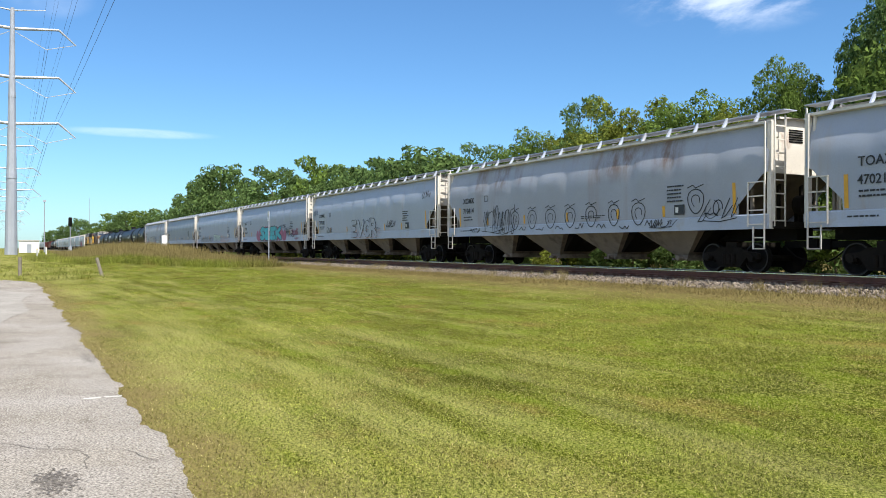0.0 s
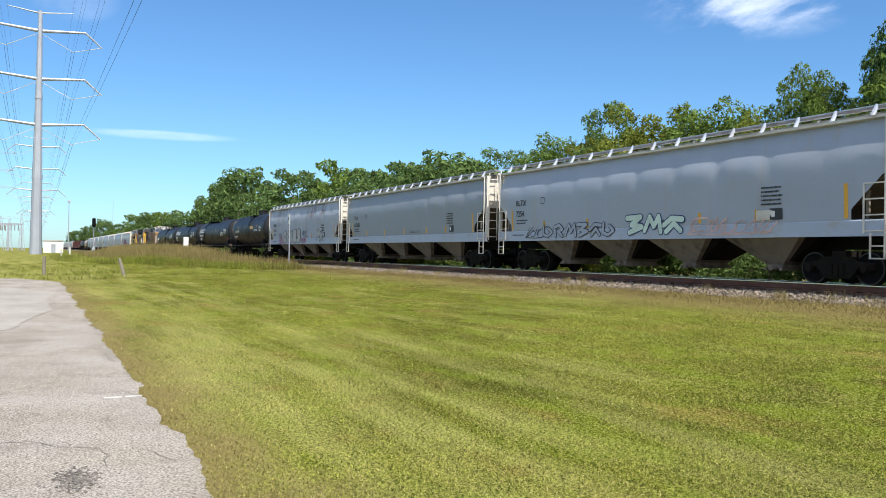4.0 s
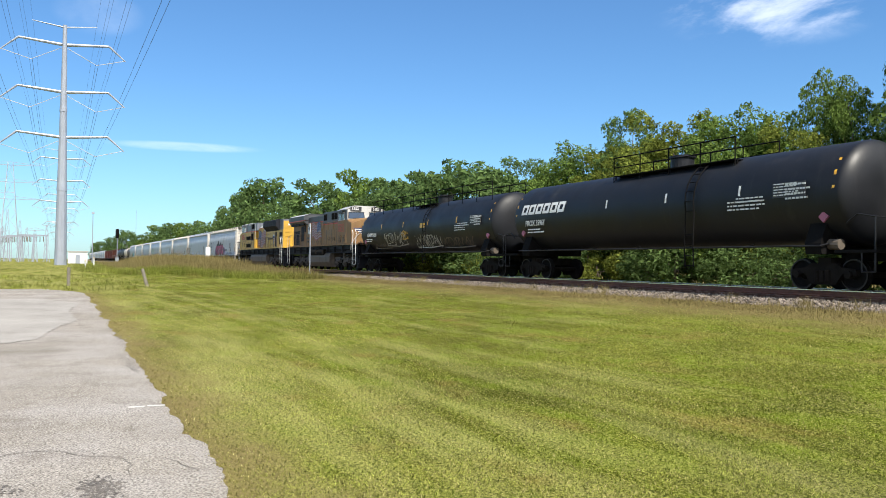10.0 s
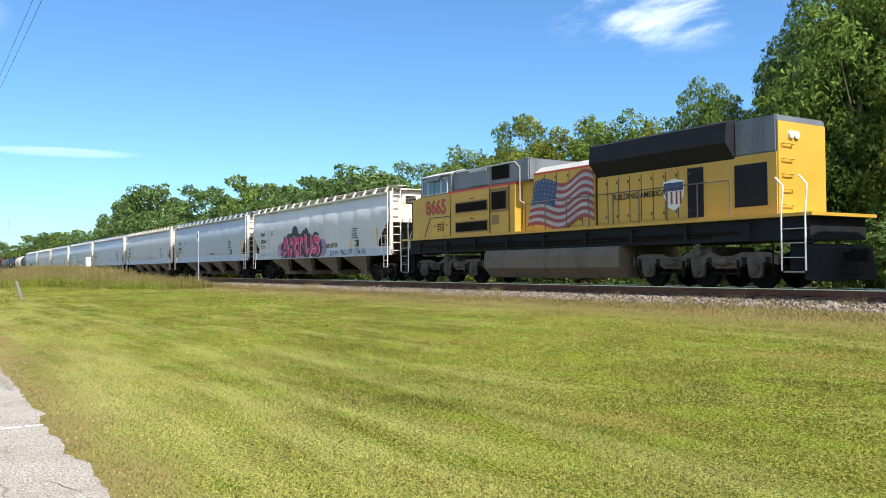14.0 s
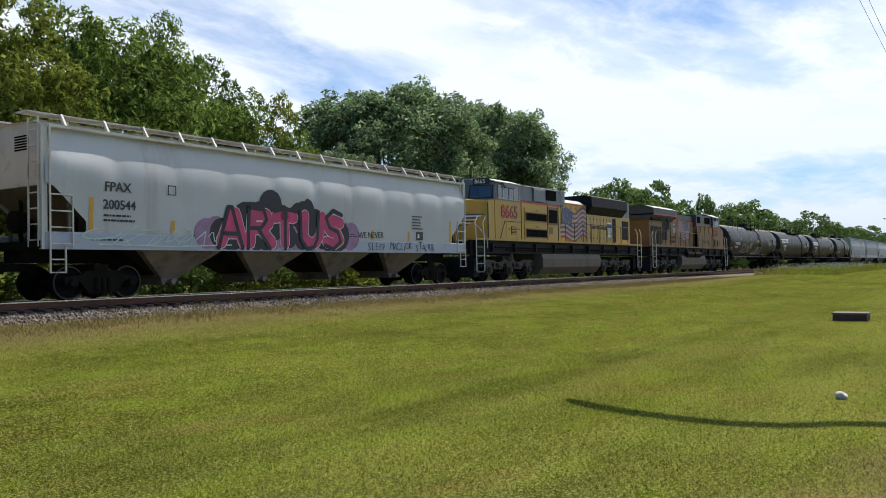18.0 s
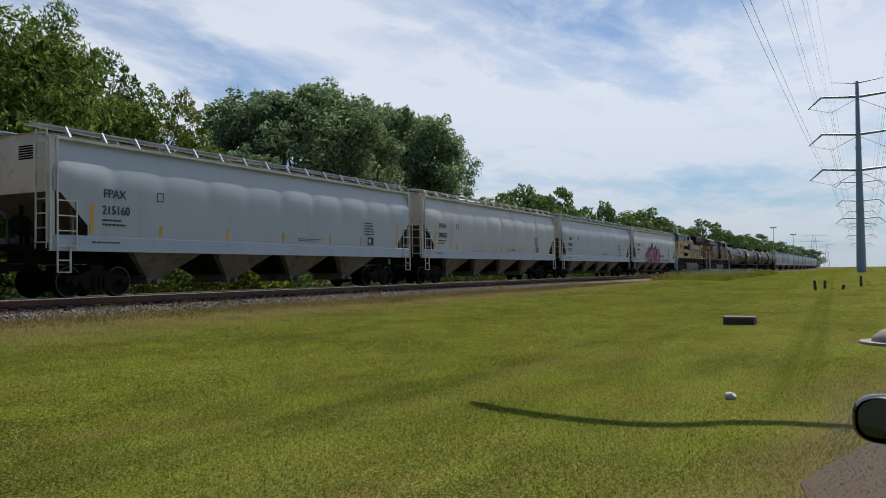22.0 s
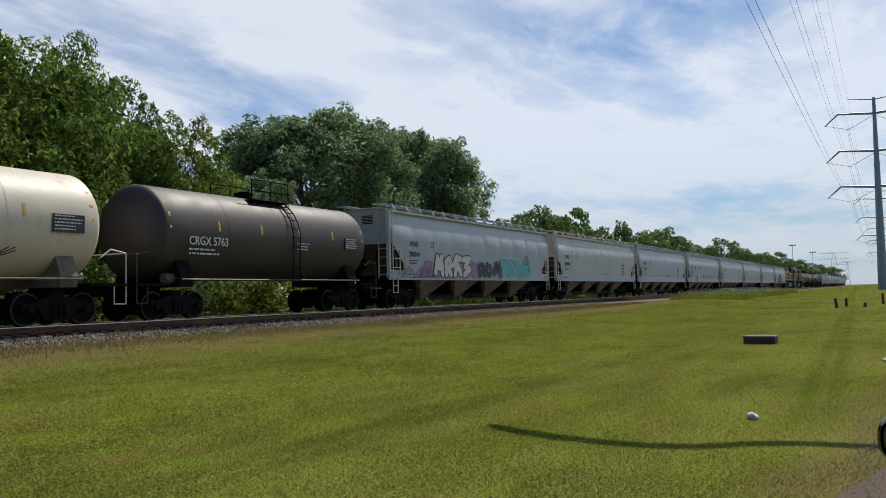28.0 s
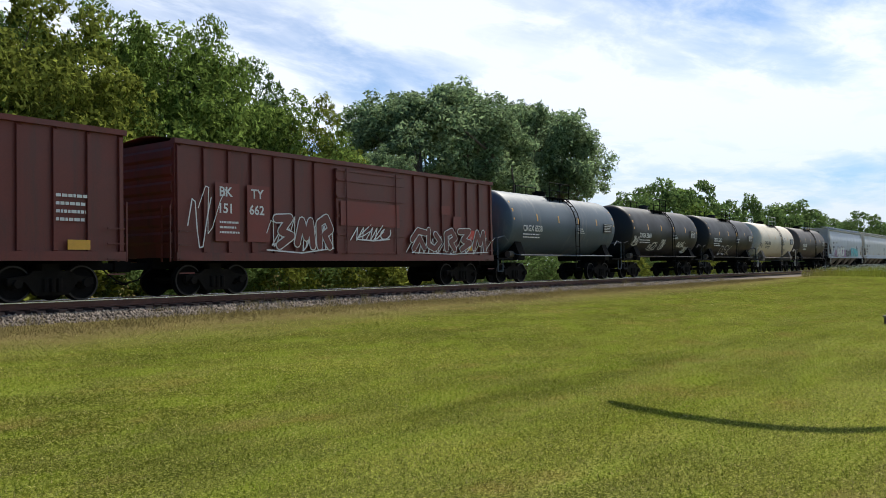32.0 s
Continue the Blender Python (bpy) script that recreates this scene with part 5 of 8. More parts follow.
    loft(bm, [[(X(d), yy, zz) for yy, zz in ((-1.55, eave - 0.01), (-0.86, top - 0.045), (0.86, top - 0.045), (1.55, eave - 0.01), (1.55, eave + 0.04), (0.86, top + 0.01), (-0.86, top + 0.01), (-1.55, eave + 0.04))] for d in (cab0 + 0.06, cab1 + 0.03)])
    bmesh.ops.recalc_face_normals(bm, faces=bm.faces)
    part("cab_roof", bm, M_LROOF, cab)
    span = (win1 - win0)
    for a, b in ((0.0, 0.20), (0.25, 0.485), (0.515, 0.74), (0.79, 1.0)):
        framed_window(cab, X(win0 + a * span), X(win0 + b * span), -y - 0.004, zw0, zw1)
    bm = bmesh.new()
    prism_y(bm, [(X(win0 + 0.12 * span), zw1 + 0.16), (X(win0 + 0.86 * span), zw1 + 0.16), (X(win0 + 0.74 * span), zw1 - 0.06), (X(win0 + 0.26 * span), zw1 - 0.06)], -1.64, -1.515)
    bmesh.ops.recalc_face_normals(bm, faces=bm.faces)
    part("sun_visor", bm, grey, cab)
    for sy in (-1, 1):
        def on_front(u, z, lift):
            lean = 0.14 + (0.10 - 0.14) * u
            return facet(u, z, lift, d0, cab0, 0.10, 1.46, lean * (z - zb) / (eave - zb))
        quad("windscreen_gasket", [on_front(u, z, 0.006) for u, z in ((0.06, zb + 0.06), (0.96, zb + 0.06), (0.94, zw1 + 0.03), (0.08, zw1 + 0.05))], M_LDARK, cab, sy)
        w = quad("windscreen", [on_front(u, z, 0.014) for u, z in ((0.10, zb + 0.10), (0.92, zb + 0.10), (0.90, zw1 - 0.01), (0.12, zw1 + 0.01))], M_GLASS, cab, sy)
        bm = bmesh.new()
        pipe(bm, [(p[0], sy * p[1], p[2]) for p in (on_front(0.5, zb + 0.07, 0.03), on_front(0.34, zw1 - 0.08, 0.03))], 0.012)
        part("wiper", bm, M_INK, w)
        p = on_front(0.52, eave - 0.02, 0.05)
        tilt = math.degrees(math.atan2(cab0 - d0, 1.36))
        number_board(cab, number, p[0], sy * p[1], p[2] + 0.08, (90 if s > 0 else -90) - sy * s * tilt * -1)
    # side of the cab below the windows
    slab("cab_side_panel", X(cab0), X(cab1), -1.512, 1.512, 1.98, zb - 0.02, paint, root)
    slab("red_stripe", X(cab1 - 0.25), X(cab1), -1.520, 1.520, zb - 0.02, zb + 0.05, M_RED, root)
    return cab


def body_details(root, x0, x1, y, z0, z1, n, mat):
    """Hood doors: slightly proud panels with dark hinges and latches."""
    w = (x1 - x0) / n
    for k in range(n):
        a = x0 + k * w
        d = slab("hood_door", a + 0.02, a + w - 0.02, y - 0.018, y + 0.01, z0, z1, mat, root)
        bm = bmesh.new()
        for z in (z0 + 0.15, z1 - 0.2):
            box(bm, a + w - 0.10, a + w - 0.05, y - 0.03, y, z, z + 0.09)
        part("latch", bm, M_INK, d)
        slab("door_seam", a - 0.011, a + 0.011, y - 0.022, y, z0, z1, M_INK, d)


def loco_twin():
    """Yellow six-axle locomotive, nose at its trailing end (-x)."""
    root = new("locomotive")
    tagged(root, "armour-yellow and grey diesel locomotive with a painted flag", "locomotive", "locomotives of the train")
    half = 10.75
    loco_frame(root, half, M_YELLOW, -10.75, 11.2)
    nose_and_cab(root, -1, -10.5, M_YELLOW, M_LGREY, M_LGREY, "8665", 0.78, 1.50, 4.18, 1.86, 3.90, 3.74, 3.90, 3.88, 3.96, 4.55, 4.70, 4.94)
    X = lambda d: -11.3 + d
    lettering("8665", M_INK, root, X(2.86), -1.522, 3.05, 0.86, 0.024, squeeze=1.02, name="number_outline")
    lettering("8665", M_RED, root, X(2.86), -1.530, 3.05, 0.86, -0.004, squeeze=1.02, name="number")
    # panel seams and the sloping door line below the cab window
    for d, lo, hi in ((1.62, 2.04, 3.70), (4.96, 2.04, 3.86), (7.97, 2.04, 3.86), (9.30, 2.04, 3.86)):
        slab("panel_seam", X(d) - 0.011, X(d) + 0.011, -1.536, -1.49, lo, hi, M_INK, root)
    bm = bmesh.new()
    pipe(bm, [(X(2.75), -1.522, 2.04), (X(3.25), -1.522, 2.88), (X(4.93), -1.522, 2.88)], 0.016, 5)
    part("door_outline", bm, M_INK, root)
    # wide electrical cabinet
    slab("cabinet", X(4.99), X(9.6), -1.50, 1.3, 2.02, 3.86, M_YELLOW, root)
    slab("cabinet_top", X(5.05), X(10.45), -1.42, 1.3, 3.94, 4.80, M_LGREY, root, 0.05)
    slab("red_stripe", X(4.99), X(9.6), -1.51, 1.31, 3.86, 3.94, M_RED, root)
    for z0, z1 in ((3.00, 3.38), (2.17, 2.55)):
        f = slab("air_intake", X(5.30), X(7.92), -1.53, -1.49, z0 - 0.15, z1 + 0.26, M_YELLOW, root, 0.012)
        grille(f, X(5.45), X(7.80), -1.535, z0, z1, 30, True)
        bm = bmesh.new()
        for q in ((X(5.40), X(7.85), z0 - 0.05, z0), (X(5.40), X(7.85), z1, z1 + 0.05), (X(5.40), X(5.45), z0, z1), (X(7.80), X(7.85), z0, z1)):
            box(bm, q[0], q[1], -1.555, -1.525, q[2], q[3])
        part("intake_frame", bm, M_FADED, f)
        slab("hasp", X(6.55), X(6.85), -1.54, -1.525, z1 + 0.12, z1 + 0.16, M_INK, f)
    f = slab("air_intake", X(8.02), X(9.24), -1.53, -1.49, 2.86, 3.80, M_FADED, root, 0.012)
    grille(f, X(8.14), X(9.12), -1.535, 2.96, 3.66, 18, True)
    slab("locker_door", X(8.02), X(9.24), -1.522, -1.49, 2.06, 2.82, M_YELLOW, root, label="tan-stained yellow locker door")
    slab("locker_patch", X(8.10), X(8.60), -1.535, -1.50, 2.36, 2.74, M_FADED, root)
    slab("locker_door", X(3.42), X(4.90), -1.522, -1.49, 2.08, 2.80, M_YELLOW, root)
    grille(root, X(3.88), X(4.40), -1.53, 2.26, 2.64, 5, False, M_YELLOW)
    for d in (3.62, 4.62):
        slab("latch", X(d), X(d + 0.09), -1.545, -1.52, 2.48, 2.55, M_INK, root)
    slab("louvre_box", X(6.45), X(7.75), -1.50, -1.40, 4.02, 4.72, M_LGREY, root)
    slab("pale_panel", X(6.45), X(7.75), -1.512, -1.44, 4.60, 4.715, M_LROOF, root)
    grille(root, X(8.05), X(9.2), -1.45, 4.16, 4.70, 18, True)
    bm = bmesh.new()
    pipe(bm, [(X(5.4), -1.46, 4.72), (X(9.6), -1.46, 4.74), (X(9.95), -1.47, 4.5), (X(9.98), -1.5, 3.2), (X(10.3), -1.5, 3.05)], 0.022)
    part("grab_iron", bm, M_LROOF, root)
    # engine hood with the flag
    slab("engine_hood", X(9.6), X(14.0), -1.14, 1.14, 2.02, 4.22, M_YELLOW, root)
    bm = bmesh.new()
    loft(bm, [[(x, y, z) for y, z in ((-1.16, 4.2), (-0.8, 4.44), (0.8, 4.44), (1.16, 4.2))] for x in (X(10.45), X(13.8))], closed=True)
    bmesh.ops.recalc_face_normals(bm, faces=bm.faces)
    part("hood_roof", bm, M_LROOF, root)
    slab("red_stripe", X(9.6), X(13.8), -1.155, 1.155, 4.14, 4.21, M_RED, root)
    body_details(root, X(9.7), X(13.9), -1.15, 2.12, 4.1, 6, M_YELLOW)
    waving_flag(root, -1.25, 2.55, -1.20, 2.02, 3.98)
    # flared radiator section and rear hood
    slab("rear_hood", X(13.9), X(21.2), -1.14, 1.14, 2.02, 3.75, M_YELLOW, root)
    bm = bmesh.new()
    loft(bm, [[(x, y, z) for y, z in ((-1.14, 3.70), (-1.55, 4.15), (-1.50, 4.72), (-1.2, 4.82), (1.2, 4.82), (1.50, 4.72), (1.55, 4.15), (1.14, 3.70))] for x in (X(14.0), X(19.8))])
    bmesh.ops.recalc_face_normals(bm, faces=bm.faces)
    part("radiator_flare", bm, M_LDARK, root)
    slab("rear_cap", X(19.8), X(21.2), -1.14, 1.14, 3.75, 4.78, M_LGREY, root, 0.04)
    body_details(root, X(14.0), X(18.2), -1.15, 2.12, 3.6, 8, M_YELLOW)
    lettering("BUILDING AMERICA", M_INK, root, 3.45, -1.19, 2.86, 0.27, 0.004)
    shield(root, 6.2, -1.18, 2.85, 0.98)
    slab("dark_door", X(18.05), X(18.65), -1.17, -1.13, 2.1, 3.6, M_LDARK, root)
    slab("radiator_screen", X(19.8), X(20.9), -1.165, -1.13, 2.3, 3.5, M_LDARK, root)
    for k in range(5):
        bm = bmesh.new()
        z = 2.3 + 0.42 * k
        pipe(bm, [(X(21.22), -0.5, z), (X(21.32), -0.5, z), (X(21.32), -0.95, z), (X(21.22), -0.95, z)], 0.018)
        part("grab_iron", bm, M_YELLOW, root)
    for y in (-0.55, -0.3):
        bm = bmesh.new()
        rod(bm, (X(21.2), y, 4.25), (X(21.3), y, 4.25), 0.11, 12)
        part("headlight", bm, M_WHITE, root)
    slab("rear_panel", X(21.2), X(21.24), -1.10, 1.10, 2.05, 4.6, M_YELLOW, root)
    railing(root, X(10.3), X(19.9), -1.49, 2.02, 1.05, 9, M_FUEL)
    steps(root, X(0.85), -1)
    steps(root, X(21.95), 1)
    fuel_tank(root, X(7.45), X(15.3))
    loco_truck(root, X(4.2))
    loco_truck(root, X(18.45))
    return root


def loco_lead():
    """Faded yellow locomotive, nose forward (+x), with winged radiators at its rear."""
    root = new("locomotive")
    tagged(root, "faded dusty yellow diesel locomotive with grey roof and flag", "locomotive", "locomotives of the train")
    loco_frame(root, 9.8, M_FADED, -10.45, 9.75)
    nose_and_cab(root, 1, 9.12, M_FADED, M_LSLATE, M_LROOF, "5552", 0.62, 1.66, 3.92, 2.30, 3.72, 3.52, 3.93, 3.84, 3.84, 4.36, 4.58, 4.88)
    X = lambda d: 10.3 - d * 0.957
    lettering("5552", M_RED, root, 5.22, -1.522, 2.98, 0.78, 0.03, squeeze=1.02, name="number_outline")
    lettering("5552", M_FADED, root, 5.22, -1.530, 2.98, 0.78, -0.006, squeeze=1.02, name="number")
    for a in (5.30, 6.27):
        f = slab("air_intake", a, a + 0.92, -1.53, -1.50, 2.06, 2.76, M_FADED, root)
        grille(f, a + 0.10, a + 0.78, -1.535, 2.14, 2.66, 9, False, M_FADED)
    # hood behind the cab
    slab("auxiliary_hood", 5.20, X(10.0), -1.44, 1.12, 2.02, 3.62, M_FADED, root)
    slab("auxiliary_roof", 5.20, X(10.0), -1.36, 1.10, 3.70, 4.66, M_LSLATE, root, 0.05)
    slab("red_stripe", 5.20, X(10.0), -1.445, 1.125, 3.62, 3.70, M_RED, root)
    slab("equipment_locker", 5.20, X(10.0), -1.462, -1.12, 2.02, 3.25, M_FADED, root, 0.02)
    for a in (6.2, 7.5):
        grille(root, X(a), X(a + 0.7), -1.48, 2.3, 2.6, 5, False, M_FADED)
    for a, b in ((5.9, 6.6), (6.75, 7.45), (8.8, 9.7)):
        grille(root, X(a), X(b), -1.375, 3.98, 4.50, 8, True)
    slab("engine_hood", X(10.0), X(16.2), -1.10, 1.10, 2.02, 3.95, M_FADED, root)
    for k in range(6):
        slab("seam_strip", X(5.7 + 0.72 * k), X(5.73 + 0.72 * k), -1.475, -1.455, 2.06, 3.2, M_INK, root)
    slab("engine_roof", X(10.0), X(16.2), -1.08, 1.08, 4.02, 4.50, M_LSLATE, root, 0.05)
    slab("red_stripe", X(10.0), X(16.2), -1.105, 1.105, 3.95, 4.02, M_RED, root)
    body_details(root, X(16.1), X(10.1), -1.11, 2.12, 3.85, 9, M_FADED)
    waving_flag(root, -3.35, -0.35, -1.155, 2.45, 4.05, True)
    shield(root, -4.35, -1.14, 3.35, 0.7)
    lettering("BUILDING", M_INK, root, -5.0, -1.14, 2.62, 0.24, 0.004)
    lettering("AMERICA", M_INK, root, -4.98, -1.14, 2.32, 0.24, 0.004)
    # radiator section with overhanging wings
    slab("radiator_cab", X(16.2), X(21.0), -1.10, 1.10, 2.02, 3.9, M_FADED, root)
    bm = bmesh.new()
    loft(bm, [[(x, y, z) for y, z in ((-1.10, 3.85), (-1.52, 4.18), (-1.52, 4.66), (-0.9, 4.86), (0.9, 4.86), (1.52, 4.66), (1.52, 4.18), (1.10, 3.85))] for x in (X(15.7), X(21.2))])
    bmesh.ops.recalc_face_normals(bm, faces=bm.faces)
    part("radiator_wing", bm, M_LSLATE, root)
    slab("red_stripe", X(15.7), X(21.2), -1.53, 1.53, 4.20, 4.28, M_RED, root)
    bm = bmesh.new()
    loft(bm, [[(x, y, z) for y, z in ((-1.54, 4.66), (-0.9, 4.88), (0.9, 4.88), (1.54, 4.66))] for x in (X(15.65), X(21.25))], closed=False)
    part("wing_roof", bm, M_LROOF, root)
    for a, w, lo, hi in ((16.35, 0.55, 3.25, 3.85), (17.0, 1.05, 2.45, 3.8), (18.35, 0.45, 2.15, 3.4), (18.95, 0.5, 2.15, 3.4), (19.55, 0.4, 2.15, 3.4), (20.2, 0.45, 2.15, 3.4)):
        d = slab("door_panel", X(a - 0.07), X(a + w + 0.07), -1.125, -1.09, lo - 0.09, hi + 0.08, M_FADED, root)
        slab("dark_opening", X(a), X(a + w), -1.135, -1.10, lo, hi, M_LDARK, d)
    for a in (16.3, 18.0, 19.6):
        slab("wing_louvre", X(a), X(a + 1.4), -1.36, -1.10, 3.86, 4.12, M_LDARK, root)
    railing(root, X(9.9), X(20.9), -1.49, 2.02, 1.05, 10, M_FUEL)
    bm = bmesh.new()
    pipe(bm, [(X(9.9), -1.49, 3.07), (X(9.3), -1.49, 3.75), (X(5.5), -1.49, 3.80)], 0.02)
    part("handrail", bm, M_FADED, root)
    for a in (9.2, 7.9, 6.6):
        bm = bmesh.new()
        rod(bm, (X(a), -1.49, 3.2), (X(a), -1.49, 3.78), 0.02)
        part("stanchion", bm, M_FADED, root)
    steps(root, 9.25, 1)
    steps(root, -10.0, -1)
    fuel_tank(root, X(14.4), X(7.7))
    for a in (9.3, 11.4):
        bm = bmesh.new()
        rod(bm, (X(a), -1.36, 1.42), (X(a + 1.8), -1.36, 1.42), 0.26, 14)
        part("air_reservoir", bm, M_TRUCK, root)
    loco_truck(root, X(4.35))
    loco_truck(root, X(17.7))
    return root


# ---- paint on the cars ----
def on_side(z, lift=0.006):
    return -side_face(z) - lift - 0.012


def stroke_path(bm, pts, width, face, lift, step=0.28):
    """A brush stroke on the side of a car: short quads and round joints that follow its curve."""
    k = 0
    def at(x, z, extra):
        return bm.verts.new((x, -max(face(z), 1.0) - lift - extra, z))
    for p, q in zip(pts, pts[1:]):
        p, q = Vector(p), Vector(q)
        n = max(1, int((q - p).length / step))
        for i in range(n):
            a, b = p.lerp(q, i / n), p.lerp(q, (i + 1) / n)
            d = b - a
            if d.length < 1e-4:
                continue
            o = Vector((-d.y, d.x)).normalized() * width / 2
            k += 1
            bm.faces.new([at(v.x, v.y, 0.00025 * (k % 24)) for v in (a - o, b - o, b + o, a + o)])
    for p in pts:
        k += 1
        bm.faces.new([at(p[0] + width / 2 * math.cos(j * math.pi / 4), p[1] + width / 2 * math.sin(j * math.pi / 4), 0.00025 * (k % 24)) for j in range(8)])


STROKES = {
    "A": "0,0 .45,1 .6,1 1,0|.25,.35 .8,.35", "R": "0,0 .05,1|.05,1 .7,.95 .85,.7 .6,.5 .15,.48|.45,.48 1,0", "T": "0,.9 .5,1 1,.92|.5,1 .45,0",
    "U": "0,1 .05,.25 .35,0 .7,.05 .9,.3 .95,1", "S": ".95,.9 .5,1 .1,.8 .3,.55 .75,.45 .9,.2 .5,0 .05,.1", "C": ".95,.85 .5,1 .1,.75 .05,.3 .4,0 .95,.12",
    "O": ".5,1 .1,.75 .1,.25 .5,0 .9,.25 .9,.75 .5,1", "K": ".05,1 .05,0|.9,1 .15,.5 1,0", "E": ".95,1 .1,.95 .05,.5 .75,.5|.05,.5 .08,.03 1,.05",
    "V": "0,1 .45,0 1,1",
    "1": "0,.1 .25,1 .55,.35 .8,1 1,0", "2": ".1,1 .05,.2 .5,0 .95,.4 .6,.8", "3": "0,.95 .9,1 .3,.5 1,.35 .2,0", "4": ".2,0 .1,.8 .6,1 .95,.6 .5,.4 .9,0", "5": "0,.5 .4,1 1,.9|.15,0 .55,.6 .95,.05",
    "D": ".05,0 .05,1 .6,.95 .95,.55 .7,.1 .05,0",
}


def bubble(parent, words, x0, x1, z0, z1, fill, outline, cloud=None, fat=0.30, edge=0.07, seed=1, face=None, glow=None, cloud_out=0.6, cloud_up=0.5):
    """A graffiti piece: a ragged cloud, fat crowded letters with an outline, and a pale edge round it."""
    rnd = random.Random(seed)
    face = face or (lambda z: max(side_face(z), 1.583))
    n = len(words)
    w, h = (x1 - x0) / n, z1 - z0
    brush = fat * min(w * 1.1, h)
    layers = [(outline, brush + 2 * edge, 0.020, "graffiti_outline"), (fill, brush, 0.030, "graffiti_letter")]
    if glow:
        layers.insert(0, (glow, brush + 2 * edge + 0.09, 0.012, "graffiti_glow"))
    if cloud:
        bm = bmesh.new()
        puffs = 7 * n
        for k in range(puffs):
            u = (k + rnd.random()) / puffs
            r = rnd.uniform(0.22, 0.40) * h
            cx = x0 - cloud_out + (x1 - x0 + 2 * cloud_out) * u
            cz = min(z1 + 0.05, max(z0 + r, z0 + h * rnd.uniform(0.1, 0.45 + cloud_up * math.sin(math.pi * u))))
            for a, b in ((0.0, 0.55), (0.55, 1.0)):
                ring = [j * math.pi / 7 for j in range(14)]
                for j in range(14):
                    q = [(a, ring[j]), (b, ring[j]), (b, ring[(j + 1) % 14]), (a, ring[(j + 1) % 14])]
                    pts = [(cx + r * rr * math.cos(t), max(z0 - 0.04, cz + r * rr * math.sin(t))) for rr, t in q]
                    if a == 0:
                        pts = pts[1:]
                    if len({(round(px, 4), round(pz, 4)) for px, pz in pts}) > 2:
                        bm.faces.new([bm.verts.new((px, -face(pz) - 0.004 - 0.00025 * (k % 26), pz)) for px, pz in pts])
        tagged(part("graffiti_cloud", bm, cloud, parent), kind="stuff")
    shapes = []
    for k, ch in enumerate(words):
        lean, up, tall = rnd.uniform(-0.12, 0.12), rnd.uniform(-0.05, 0.06) * h, rnd.uniform(0.90, 1.06)
        inner_w = w * rnd.uniform(0.86, 1.0) - brush * 0.55
        for path in STROKES[ch].split("|"):
            pts = []
            for pair in path.split():
                u, v = (float(q) for q in pair.split(","))
                z = z0 + brush / 2 + edge + (h - brush - 2 * edge) * min(1.02, v * tall) + up * v
                pts.append((x0 + k * w + brush * 0.35 + inner_w * u + lean * (z - z0), z))
            shapes.append((k, pts))
    for mat, width, lift, name in layers:
        for k in range(n):
            bm = bmesh.new()
            for owner, pts in shapes:
                if owner == k:
                    stroke_path(bm, pts, width, face, lift + 0.0004 * k)
            tagged(part(name, bm, mat, parent), kind="stuff")


def tangle(parent, x0, x1, z0, z1, mat, seed, strokes=7, width=0.04, face=None):
    """A quick sprayed tag: slanted letters run together, hooks and a flourish."""
    rnd = random.Random(seed)
    face = face or (lambda z: max(side_face(z), 1.583))
    bm = bmesh.new()
    w, h = (x1 - x0) / strokes, z1 - z0
    for k in range(strokes):
        cx = x0 + w * (k + rnd.uniform(0.2, 0.8))
        a, b = w * rnd.uniform(0.5, 1.1), h * rnd.uniform(0.25, 0.5)
        cz, tilt, form = z0 + h * rnd.uniform(0.35, 0.65), rnd.uniform(0.1, 0.5), rnd.randrange(4)
        if form == 0:
            pts = [(-1 + 0.5 * j, 1 if j % 2 else -1) for j in range(5)]
        elif form == 1:
            t0 = rnd.uniform(0, 6.3)
            pts = [(math.cos(t0 + 0.55 * j), math.sin(t0 + 0.55 * j)) for j in range(10)]
        elif form == 2:
            pts = [(-0.6 + 0.25 * j, math.sin(1.1 * j)) for j in range(8)]
        else:
            pts = [(0.3, 1.3), (-0.2, -0.2), (-0.5, -1.2), (0.1, -0.9), (0.9, 0.3)]
        pts = [(cx + a * (u + tilt * v), min(z1, max(z0, cz + b * v))) for u, v in pts]
        stroke_path(bm, pts, width * rnd.uniform(0.7, 1.2), face, 0.014 + 0.0003 * k)
    if strokes > 4:
        stroke_path(bm, [(x0, z0 + 0.05 * h), ((x0 + x1) / 2, z0 - 0.02 * h), (x1, z0 + 0.12 * h)], width, face, 0.02)
    return tagged(part("graffiti_tag", bm, mat, parent), kind="stuff")


